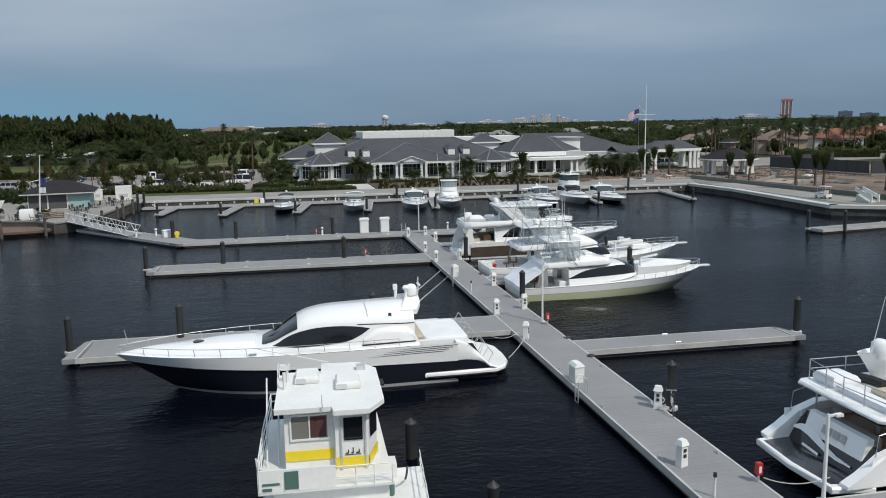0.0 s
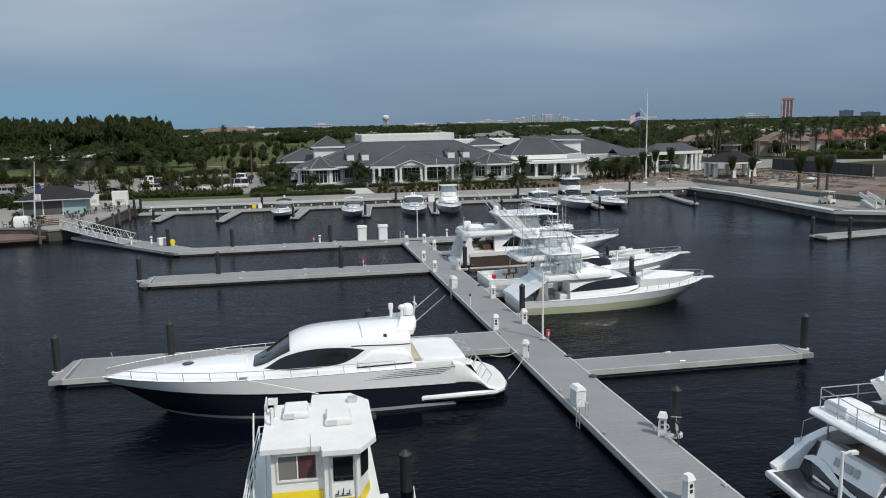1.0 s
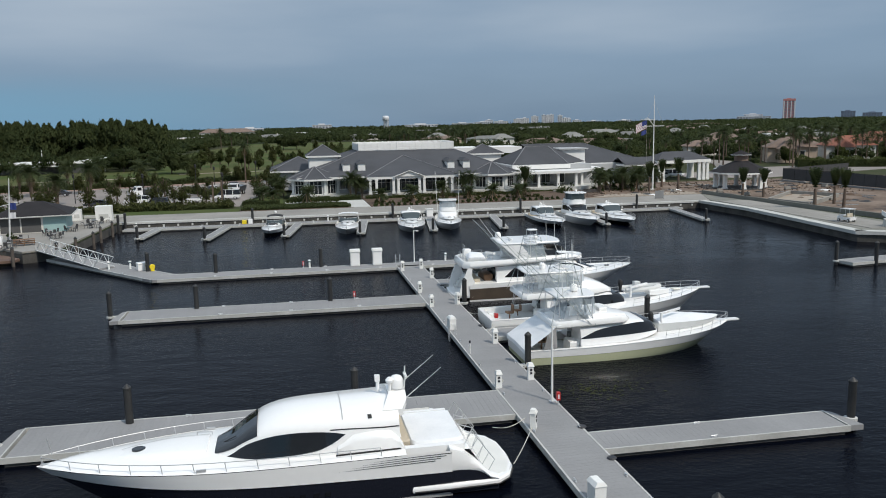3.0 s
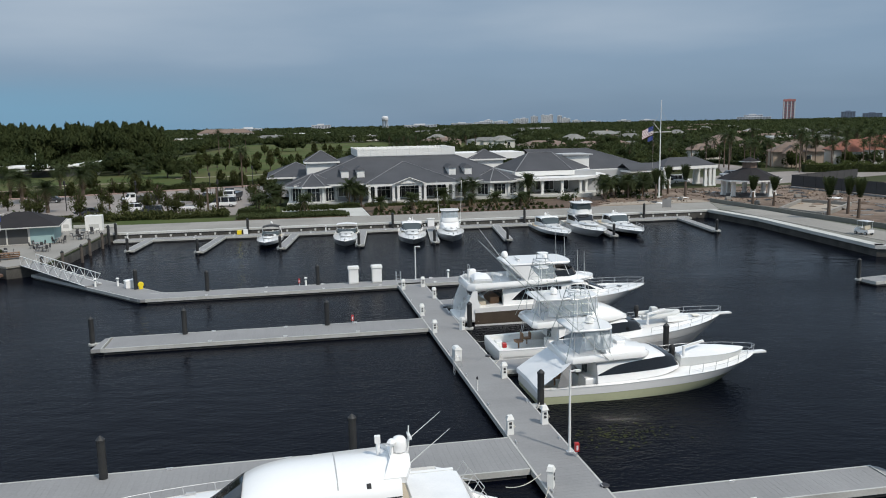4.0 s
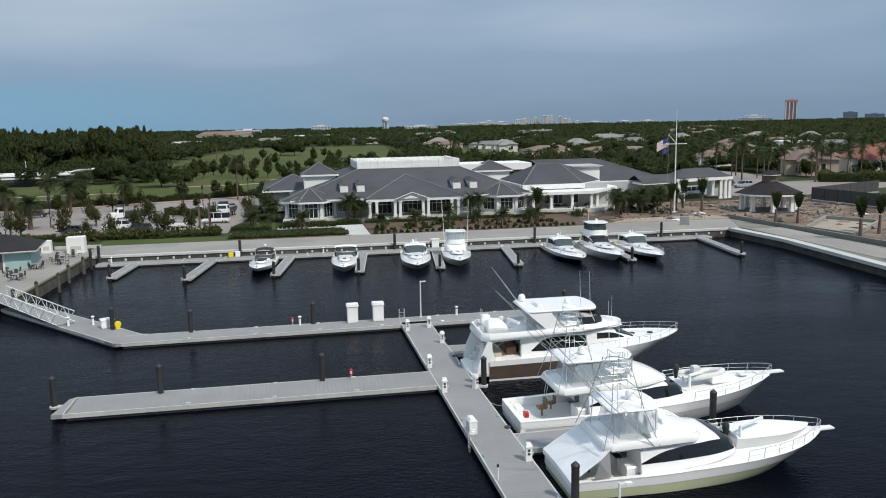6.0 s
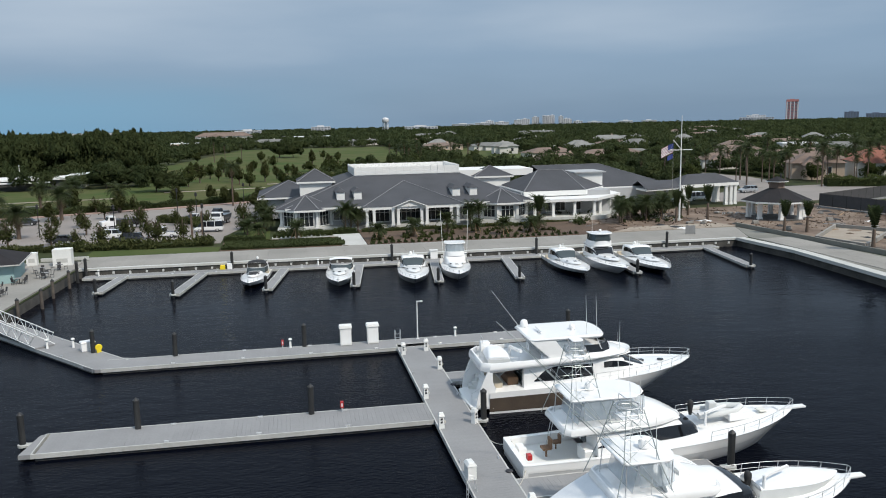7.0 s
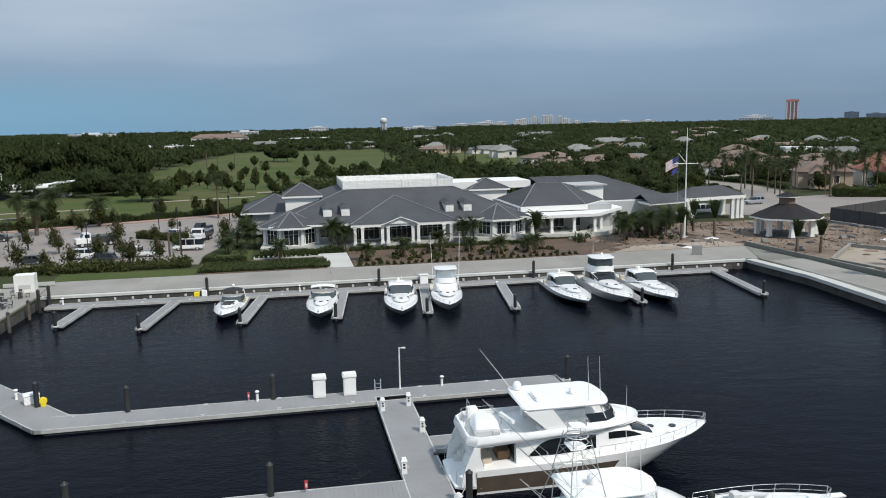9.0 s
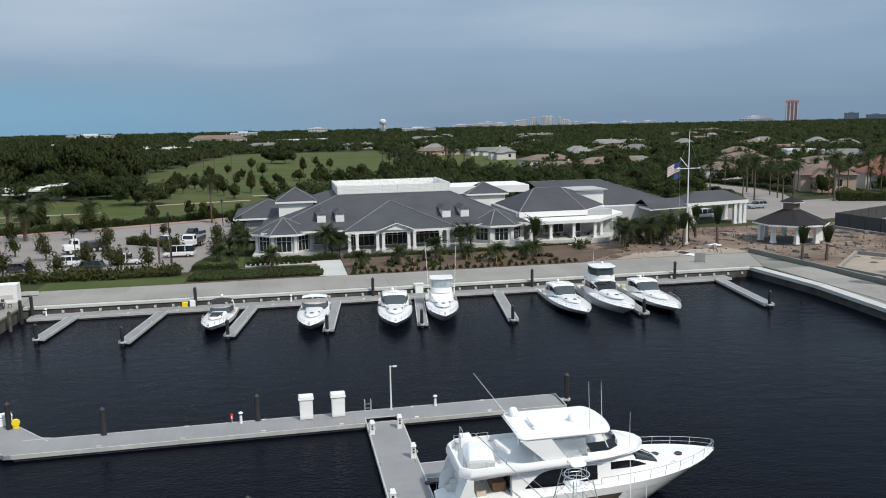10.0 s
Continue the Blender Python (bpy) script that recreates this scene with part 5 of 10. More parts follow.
        rod(rig, "stay", [p0, mid, p1], 0.008)
        rod(rig, "spreader", [p0.lerp(p1, 0.4), mid], 0.014)
    for px, py, hh in ((hx1 - 0.8, B * 0.3, 3.2), (hx0 + 0.4, -B * 0.3, 3.6), (hx1 - 1.3, -B * 0.28, 2.6)):
        antenna(ht, px, py, hz + 0.1, hh, 0.1)
    # bow: pulpit, rail, hatch, tender
    h.rail(t, 0.62, 0.985, 0.6, 0.1, 12)
    part("pulpit", slab([(L - 1.4, -0.3), (L + 0.75, -0.2), (L + 0.75, 0.2), (L - 1.4, 0.3)], bow_z - 0.07, bow_z + 0.05, 0.04), "gelcoat", t, "white bow pulpit")
    part("bow_hatch", slab([(L * 0.86, -0.3), (L * 0.89, -0.3), (L * 0.89, 0.3), (L * 0.86, 0.3)], bow_z - 0.05, bow_z + 0.05, 0.03), "cream_gelcoat", t)
    if tender == "covered":
        covered_tender(t, L * 0.625, -0.1, bow_z - 0.1, 5.2, 1.05, 0)
    else:
        td = new("tender")
        td.parent, td.location = t, (L * 0.63, 0.25, bow_z - 0.17)
        td["label"] = "open grey inflatable tender in chocks"
        for sg in (1, -1):
            part("tender_tube", M().tube([(0, sg * 0.65, 0.32), (1.6, sg * 0.68, 0.34), (2.7, sg * 0.5, 0.38), (3.35, 0.0, 0.46)], 0.2, 10), "hypalon", td, "pale inflatable tube", 60)
        part("tender_floor", M().prism([(0.1, -0.6), (2.5, -0.5), (3.1, 0), (2.5, 0.5), (0.1, 0.6)], 0.15, 0.25), "grey_hull", td)
        part("tender_console", slab([(1.0, -0.25), (1.5, -0.25), (1.5, 0.25), (1.0, 0.25)], 0.25, 0.95, 0.04), "hypalon", td)
        part("outboard", M().spin([(0.1, 0.2), (0.16, 0.6), (0.2, 0.85), (0.2, 1.05), (0.1, 1.18)], -0.2, 0, 10), "rubber", td, "black outboard engine", 50)
        part("foredeck_seat", slab([(L * 0.735, -0.75), (L * 0.83, -0.6), (L * 0.83, 0.3), (L * 0.735, 0.3)], 1.9, 2.35, 0.06), "gelcoat", t)
    part("davit", M().tube([(L * 0.64, -0.95, 1.9), (L * 0.64, -0.95, 2.8)], 0.09, 8).bar((L * 0.64, -0.95, 2.75), (L * 0.64 + 1.7, -0.4, 2.9), 0.14), "gelcoat", t, "white deck davit")
    if awning:
        g = M()
        rows = [[(x, v * B * w, z - 0.1 * abs(v)) for v in (-1, -0.5, 0, 0.5, 1)] for x, w, z in ((-0.12, 0.47, 0.95), (-0.1, 0.47, 1.22), (0.75, 0.465, 1.78), (1.6, 0.45, 2.3), (fx0 + 0.5, 0.4, 2.86))]
        part("cockpit_awning", g.loft(rows, cap=False), "white_canvas", t, "white canvas awning stretched over the cockpit", 40)
        for sg in (1, -1):
            part("side_screen", M().add([(1.5, sg * B * 0.46, 2.1), (fx0 + 0.3, sg * B * 0.38, 2.65), (fx0 + 0.3, sg * B * 0.44, 1.15), (1.2, sg * B * 0.455, 1.12)], [(0, 1, 2, 3)]), "grey_mesh", t, "grey mesh side screen")
    return t


sportfish("white sportfishing boat with a pale sage hull and cockpit awning", 3.7, 64.6, 16.4, 5.0, "sage_hull", "gelcoat", "covered", True, 2.5, 1.2, 1.72, 0.68, 0.0)
sportfish("white sportfishing boat with an open cockpit and inflatable tender", 3.6, 73.55, 19.2, 5.0, "grey_hull", "gelcoat", "open", False, 2.9, 1.2, 2.2)


def flybridge_yacht():
    L, B = 18.0, 5.3
    t = thing("flybridge_yacht", "white flybridge motor yacht with a brown hull side and hardtop", "yacht", (3.55, 85.0, 0), 0)
    h = Hull(L, B, 1.68, 2.45, rake=4.6, s0=0.44, p=3.6, flare=0.5, stern=0.95, sheer_p=1.9)
    mid = lambda s: (curve_at([(0.0, 1.22), (0.4, 1.34), (1.0, 1.6)], s) + 0.3) / (h.sheer(s) + 0.3)
    part("boot_top", h.band(0, 0.24, 0.05, keel=True), "gelcoat", t, "white boot top", 60)
    # dark brown over the after part of the hull side only
    part("lower_hull", h.band(0.24, mid, 0.05, 0.6, out=0.01), "brown_hull", t, "dark brown hull side", 60)
    part("bow_hull", h.band(0.24, mid, 0.6, out=0.01), "gelcoat", t, "white bow", 60)
    part("upper_hull", h.band(mid, 1.0, 0.05, out=0.03), "gelcoat", t, "white upper hull", 60)
    part("deck", h.deck(0.1, 0.15, 0.05), "gelcoat", t, "white side decks and foredeck", 50)
    part("swim_platform", slab([(-0.45, -2.0), (0.0, -2.3), (1.2, -2.45), (1.2, 2.45), (0.0, 2.3), (-0.45, 2.0), (-0.6, 0)], 0.38, 0.62, 0.06), "gelcoat", t, "white swim platform", 40)
    part("transom", M().loft([[(0.75 + 0.15 * v * v, v * 2.3, 0.6), (0.95 + 0.15 * v * v, v * 2.36, 1.2), (1.3 + 0.15 * v * v, v * 2.36, 1.95)] for v in (-1, -0.5, 0, 0.5, 1)], cap=False), "gelcoat", t, "curved white transom", 50)
    part("cockpit_seat", slab([(1.5, -1.6), (2.1, -1.6), (2.1, 1.6), (1.5, 1.6)], 1.55, 2.05, 0.05), "tan_upholstery", t, "tan cockpit bench")
    for sg in (1, -1):
        secs = [[(x0, sg * 2.42, z), (x1, sg * 2.44, z), (x1, sg * 2.3, z), (x0, sg * 2.28, z)] for z, x0, x1 in ((0.6, -0.1, 1.1), (1.2, 0.0, 1.3), (1.9, 0.2, 1.35), (2.5, 0.45, 1.15), (3.15, 0.75, 1.15))]
        part("wing", M().loft(secs, close=True), "gelcoat", t, "curved white stern wing", 50)
        for i2 in range(3):
            part("stair", M().box(0.3 + 0.3 * i2, sg * 1.85 - 0.3, 0.6, 0.6 + 0.3 * i2, sg * 1.85 + 0.3, 0.9 + 0.3 * i2), "deck_nonskid", t)
        rod(t, "stern_rail", [(-0.3, sg * 1.9, 0.62), (-0.3, sg * 1.9, 1.5), (0.5, sg * 2.2, 2.1)], 0.022, "stainless")
    house = House([(3.6, 2.05, 1.6, 1.98, 3.1, 3.2), (6, 2.12, 1.7, 2.02, 3.16, 3.28), (8.5, 2.12, 1.8, 1.98, 3.2, 3.34), (10.4, 2.0, 1.86, 1.85, 3.2, 3.36), (11.6, 1.8, 1.9, 1.6, 3.0, 3.25), (12.6, 1.45, 1.96, 1.25, 2.66, 2.84), (13.5, 1.0, 2.04, 0.85, 2.3, 2.42), (14.1, 0.6, 2.1, 0.5, 2.16, 2.2)])
    cab = part("saloon", house.shell(36), "gelcoat", t, "white saloon sides", 50)
    for sd in (1, -1):
        part("side_window", house.patch(4.4, 9.0, [(4.4, 0.15), (6.5, 0.12), (9.0, 0.14)], [(4.4, 0.17), (5.5, 0.44), (7.5, 0.47), (9.0, 0.45)], 16, 3, sides=(sd,)), "dark_glass", cab, "black saloon window", 50)
        part("side_window", house.patch(9.9, 12.5, [(9.9, 0.3), (11.4, 0.3), (12.5, 0.34)], [(9.9, 0.46), (11.6, 0.47), (12.5, 0.38)], 12, 3, sides=(sd,)), "dark_glass", cab, "black forward window", 50)
    part("windscreen", house.patch(11.7, 13.55, 0.5, 1.0, 12, 6, 0.04), "dark_glass", cab, "black raked windscreen", 50)
    part("windscreen_bar", house.patch(11.7, 13.6, 0.97, 1.0, 12, 1, 0.06), "gelcoat", cab, "white centre bar")
    part("cockpit_door", M().box(3.56, -1.6, 1.6, 3.598, 1.6, 3.0), "tint_glass", cab, "tinted saloon door")
    part("saloon_interior", M().box(2.6, -1.3, 1.55, 3.4, 1.2, 2.3), "teak", t, "brown cockpit table and locker")
    part("cockpit_sole", M().box(1.3, -2.2, 1.5, 3.6, 2.2, 1.56), "teak", t, "teak cockpit sole")
    low = lambda x: 3.05 + 0.045 * x
    ftop = lambda x: 3.86 - 0.5 * max(0.0, (x - 9.0) / 3.8) ** 2 - 0.12 * max(0.0, (1.6 - x) / 1.6)
    fly = part("flybridge", bulwark(rounded(0.35, 12.7, 2.45, 0.36, 14, 0.6), low, ftop), "gelcoat", t, "long white moulded flybridge", 40)
    part("fly_screen", M().loft([[(x, y, z) for x, y in ((8.6, -2.0), (9.8, -1.95), (10.5, -1.5), (10.85, -0.7), (10.9, 0), (10.85, 0.7), (10.5, 1.5), (9.8, 1.95), (8.6, 2.0))] for z in (3.97,)]
                                + [[(x - 0.3, y * 0.93, z) for x, y in ((8.6, -2.0), (9.8, -1.95), (10.5, -1.5), (10.85, -0.7), (10.9, 0), (10.85, 0.7), (10.5, 1.5), (9.8, 1.95), (8.6, 2.0))] for z in (4.5,)], cap=False), "dark_glass", fly, "low dark flybridge windscreen")
    cowl = House([(8.4, 2.15, 3.6, 2.0, 3.9, 4.0), (9.4, 2.1, 3.55, 1.95, 3.92, 4.05), (10.6, 1.95, 3.5, 1.75, 3.84, 4.0), (11.7, 1.5, 3.45, 1.25, 3.62, 3.78), (12.5, 0.9, 3.4, 0.6, 3.46, 3.52)])
    part("fly_cowl", cowl.shell(14), "gelcoat", fly, "smooth white cowling ahead of the flybridge", 60)
    part("fly_helm", slab([(8.3, 0.2), (9.2, 0.2), (9.2, 1.5), (8.3, 1.5)], 3.4, 4.35, 0.06), "gelcoat", fly)
    part("fly_sofa", slab([(5.2, -2.0), (8.0, -2.0), (8.0, -1.2), (5.2, -1.2)], 3.4, 3.9, 0.06), "white_canvas", fly, "white flybridge sofa")
    part("fly_bar", slab([(5.0, 1.2), (7.2, 1.2), (7.2, 1.9), (5.0, 1.9)], 3.4, 4.2, 0.05), "gelcoat", fly)
    ht = part("hardtop", slab(rounded(4.05, 10.2, 2.2, 0.13, 14, 0.3), 5.1, 5.34, 0.1), "gelcoat", t, "broad white hardtop", 40)
    for sg in (1, -1):
        part("hardtop_arch", M().loft([[(5.6, sg * y, 3.8), (7.0, sg * y, 3.8), (6.0, sg * (y - 0.04), 5.14), (4.1, sg * (y - 0.04), 5.14)] for y in (2.2, 2.06)], close=True), "gelcoat", ht, "raked white hardtop arch")
        rod(ht, "hardtop_post", [(9.8, sg * 1.9, 3.9), (9.3, sg * 1.8, 5.14)], 0.04, "gelcoat")
        part("side_curtain", M().add([(7.02, sg * 2.08, 3.86), (8.3, sg * 2.04, 3.9), (8.2, sg * 2.0, 5.1), (6.02, sg * 2.02, 5.1)], [(0, 1, 2, 3)]), "clear_vinyl", ht, "clear side curtain")
        part("aft_curtain", M().add([(4.25, sg * 1.9, 5.1), (4.25, sg * 0.1, 5.1), (5.2, sg * 0.1, 3.75), (5.2, sg * 2.0, 3.75)], [(0, 1, 2, 3)]), "clear_vinyl", ht, "clear aft curtain")
    dome(ht, 4.7, 1.5, 5.32, 0.32)
    dome(ht, 8.0, -0.2, 5.32, 0.24)
    part("radar_bar", M().box(5.2, -0.52, 5.32, 5.5, -0.28, 5.5).box(5.25, -1.2, 5.5, 5.42, 0.4, 5.6), "gelcoat", ht, "white open-array radar bar")
    for x, y, hh, ln in ((8.6, -1.7, 3.0, 0.1), (9.6, -1.2, 2.8, 0.1), (11.4, -1.3, 2.4, 0.0), (4.4, 1.7, 3.0, 2.2)):
        antenna(ht, x, y, 3.6 if x > 10 else 5.28, hh, ln)
    td = covered_tender(t, 1.75, -1.9, 3.5, 3.6, 0.9, 84, "white_canvas", False)
    part("tender_console", slab([(1.2, 1.2), (1.9, 1.2), (1.9, 1.8), (1.2, 1.8)], 3.6, 4.4, 0.05), "gelcoat", t)
    rod(t, "console_rail", [(1.3, 1.2, 4.3), (1.3, 1.2, 4.8), (1.3, 1.9, 4.8), (1.3, 1.9, 4.3)], 0.025, "stainless")
    part("crane", M().tube([(3.3, 0.7, 3.4), (3.3, 0.7, 4.15)], 0.12, 8).bar((3.3, 0.7, 4.1), (3.5, -1.7, 4.35), 0.2), "gelcoat", t, "white boat-deck crane")
    for x in (2.6, 3.9):
        part("deck_hatch", slab([(x, 0.9), (x + 0.4, 0.9), (x + 0.4, 1.4), (x, 1.4)], 3.39, 3.44, 0.015), "dark_glass", t, "small dark deck hatch")
    g = M()
    edge = [(3.2, 2.2), (0.95, 2.2), (0.8, 0), (0.95, -2.2), (3.2, -2.2)]
    for z in (3.75, 4.1):
        g.tube([(x, y, z) for x, y in edge], 0.013, 5)
    for x, y in edge + [(2, 2.2), (2, -2.2), (0.85, 1.1), (0.85, -1.1)]:
        g.tube([(x, y, 3.4), (x, y, 4.1)], 0.02, 5)
    part("boat_deck_rail", g, "stainless", t, "stainless boat-deck rail")
    h.rail(t, 0.5, 0.985, 0.6, 0.12, 16)
    for x, y in ((15.4, 0.0), (14.0, 0.5)):
        part("deck_hatch", M().spin([(0.25, h.sheer(x / L) + 0.05), (0.25, h.sheer(x / L) + 0.12)], x, y, 12), "dark_glass", t, "round dark deck hatch")
    part("windlass", M().spin([(0.12, 1.85), (0.16, 2.05), (0.08, 2.15)], 16.2, 0.2, 10).spin([(0.1, 1.85), (0.12, 2.0)], 16.2, -0.25, 10), "stainless", t, "chrome windlass")
    part("foredeck_rail", M().tube([(13.8, -0.9, 1.9), (14.6, -0.9, 2.3), (15.3, -0.7, 1.95)], 0.03, 5), "stainless", t)
    return t


flybridge_yacht()


def near_yacht():
    """The white yacht that lies stern-to beside the main dock; its bow points away from the dock."""
    L, B = 20.0, 5.4
    t = thing("motor_yacht", "white motor yacht with a black stern and covered flybridge", "yacht", (5.0, 30.3, 0), 0)
    h = Hull(L, B, 1.75, 2.25, rake=2.0, s0=0.5, p=2.6, flare=0.45, stern=0.96)
    part("lower_hull", h.band(0, 0.45, 0.07, keel=True), "black_hull", t, "black lower hull", 60)
    part("upper_hull", h.band(0.45, 1.0, 0.07, out=0.02), "gelcoat", t, "white topsides", 60)
    part("deck", h.deck(0.1, 0.12, 0.31), "deck_nonskid", t, "pale side decks", 50)
    for sg in (1, -1):
        part("side_deck", M().box(1.9, min(sg * 2.2, sg * 2.5), 1.5, 6.3, max(sg * 2.2, sg * 2.5), 1.72), "gelcoat", t, "white cockpit coaming")
    part("swim_platform", slab([(0.0, -2.4), (1.6, -2.65), (1.6, 2.65), (0.0, 2.4), (-0.2, 0)], 0.35, 0.62, 0.06), "gelcoat", t, "white swim platform")
    part("platform_pad", M().prism([(0.15, -2.1), (1.4, -2.2), (1.4, 2.2), (0.15, 2.1), (0.0, 0)], 0.62, 0.64), "black_hull", t, "black platform mat")
    tr = M().loft([[(x, y * 2.45, z) for x, y, z in ((1.3, v, 0.5), (1.55 + 0.12 * v * v, v, 1.1), (2.0 + 0.2 * v * v, v, 1.75))] for v in (-1, -0.5, 0, 0.5, 1)], cap=False)
    part("transom", tr, "black_hull", t, "glossy black curved stern", 50)
    g = M().loft([[(1.24 + (z - 0.5) * 0.42, y, z), (1.24 + (z + w - 0.5) * 0.42, y, z + w)] for y, z, w in ((2.1, 1.1, 0.12), (1.7, 1.16, 0.24), (1.2, 1.12, 0.32), (0.6, 1.0, 0.3), (0.0, 0.88, 0.22), (-0.7, 0.82, 0.14), (-1.5, 0.85, 0.06))], cap=False)
    part("swoop", g, "gelcoat", t, "white swoop across the black stern", 40)
    part("stern_slot", M().add([(1.26, 1.2, 0.72), (1.26, 0.2, 0.64), (1.3, 0.2, 0.74), (1.3, 1.2, 0.82)], [(0, 1, 2, 3)]), "gelcoat", t, "narrow white bar on the stern")
    part("bench_back", M().loft([[(1.62, y, 1.2), (1.9, y, 1.98), (2.16, y, 2.0), (2.1, y, 1.3)] for y in (-1.75, 1.6)], close=True), "gelcoat", t, "white back of the cockpit bench")
    for y0, y1 in ((-0.75, -0.5), (-0.4, -0.05), (0.05, 0.22), (0.32, 0.6)):
        part("name_bar", M().add([(1.69, y0, 1.45), (1.69, y1, 1.45), (1.8, y1, 1.76), (1.8, y0, 1.76)], [(0, 1, 2, 3)]).move(Matrix.Translation((-0.025, 0, 0.01))), "silver_boot", t, "unreadable grey letter bar")
    for sg in (1, -1):
        g = M().loft([[(x, sg * y, z) for y, z in ((2.65, 0.6), (2.72, zt), (2.25, zt), (2.2, 0.6))] for x, zt in ((0.4, 0.75), (1.0, 1.1), (1.8, 1.7), (2.8, 2.05), (4.2, 2.1))])
        part("quarter", g, "gelcoat", t, "white stern quarter with steps", 40)
        rod(t, "gate_rail", [(1.6, sg * 2.5, 1.65), (1.7, sg * 2.5, 2.5), (3.4, sg * 2.55, 2.9)], 0.025, "stainless")
    part("cockpit_sole", M().box(1.9, -2.2, 1.35, 6.2, 2.2, 1.42), "teak", t, "teak cockpit sole")
    part("cockpit_bench", slab([(2.0, -1.5), (2.7, -1.5), (2.7, 1.5), (2.0, 1.5)], 1.42, 1.9, 0.06), "grey_mesh", t, "grey cockpit bench")
    part("cockpit_table", slab([(3.2, -0.8), (4.4, -0.8), (4.4, 0.8), (3.2, 0.8)], 2.05, 2.13, 0.02), "rubber", t, "dark cockpit table")
    part("table_leg", M().tube([(3.8, 0, 1.4), (3.8, 0, 2.06)], 0.07, 8), "stainless", t)
    house = House([(6.2, 2.2, 1.5, 2.0, 2.8, 2.88), (10, 2.2, 1.6, 1.9, 2.8, 2.88), (13, 1.9, 1.8, 1.5, 2.7, 2.8), (15, 1.2, 2.1, 1.0, 2.5, 2.6), (16, 0.7, 2.3, 0.5, 2.4, 2.45)])
    cab = part("saloon", house.shell(20), "gelcoat", t, "white saloon", 50)
    for sd in (1, -1):
        part("side_window", house.patch(6.8, 13.5, 0.15, 0.44, 12, 2, sides=(sd,)), "dark_glass", cab, "black saloon window", 50)
    part("saloon_doors", M().box(6.15, -1.7, 1.45, 6.19, 1.7, 2.74), "dark_glass", cab, "dark saloon doors")
    fly = part("flybridge", slab(rounded(1.75, 13.5, 2.55, 0.35, 8, 0.25), 3.66, 3.85, 0.06), "gelcoat", t, "long white overhanging flybridge deck", 40, (0, 0, -0.8))
    for sg in (1, -1):
        rod(fly, "overhang_post", [(2.6, sg * 2.2, 2.1), (2.6, sg * 2.2, 3.6)], 0.04, "stainless", "stainless overhang post")
    for y0, y1, x0, x1, z1 in ((0.9, 2.2, 2.35, 3.6, 4.3), (-2.2, 0.85, 2.35, 3.0, 4.1), (-2.2, -1.4, 3.05, 5.6, 4.15)):
        part("covered_seat", slab([(x0, y0), (x1, y0), (x1, y1), (x0, y1)], 3.85, z1, 0.15), "white_canvas", fly, "white canvas cover over deck furniture", 40)
    part("sun_lounge", slab([(3.5, -0.9), (4.8, -0.9), (4.8, 0.2), (3.5, 0.2)], 3.85, 4.05, 0.06), "tan_upholstery", fly, "tan flybridge lounge")
    g = M()
    edge = [(9, 2.35), (2.3, 2.35), (2.1, 0), (2.3, -2.35), (9, -2.35)]
    for z in (4.3, 4.7):
        g.tube([(x, y, z) for x, y in edge], 0.022, 5)
    for x, y in edge + [(4, 2.35), (6, 2.35), (4, -2.35), (6, -2.35), (2.15, 1.1), (2.15, -1.1)]:
        g.tube([(x, y, 3.85), (x, y, 4.7)], 0.022, 5)
    part("deck_rail", g, "stainless", fly, "stainless flybridge rail")
    part("ladder_hole", M().tube([(3.75, 2.2, 4.0), (4.3, 1.2, 4.0), (4.4, 0.5, 4.0)], 0.2, 10), "rubber", fly, "black rolled cover")
    # boat deck tender, pointed bow towards the stern of the yacht
    td = new("tender")
    td.parent, td.location, td.rotation_euler[2] = t, (8.3, 1.35, 3.42), radians(180)
    td["label"] = "white tender with an outboard on the upper deck"
    hs = Hull(4.6, 1.9, 0.75, 1.0, rake=0.9, s0=0.4, p=2.0, flare=0.5)
    part("tender_hull", hs.band(0, 1, keel=True, n=16), "gelcoat", td, smooth=60)
    part("tender_deck", hs.deck(0.15, 0.05, 0.5, 0.99, 8), "deck_nonskid", td)
    part("tender_console", slab([(1.6, -0.3), (2.2, -0.3), (2.2, 0.3), (1.6, 0.3)], 0.3, 1.25, 0.05), "gelcoat", td)
    part("cradle", M().box(0.5, -0.5, -0.38, 0.8, 0.5, 0.1).box(3.0, -0.4, -0.38, 3.3, 0.4, 0.1), "gelcoat", td)
    part("seat_cover", M().spin([(0.28, 0.7), (0.36, 1.0), (0.34, 1.35), (0.16, 1.5)], 3.7, 0.2, 12), "white_canvas", td, "white rounded seat cover", 50)
    antenna(td, 4.2, 0.3, 0.9, 2.4, 0.5)
    arch = M().bar((9.5, -2.1, 3.15), (8.9, -1.9, 4.95), 0.5, 0.2).bar((9.5, 2.1, 3.15), (8.9, 1.9, 4.95), 0.5, 0.2).bar((8.9, -2.0, 4.95), (8.9, 2.0, 4.95), 0.5, 0.2)
    part("radar_arch", arch, "gelcoat", t, "white radar arch")
    part("engine_vent", M().box(4.6, -2.76, 1.1, 6.4, -2.7, 1.55), "rubber", t, "black engine air vent")
    return t


near_yacht()


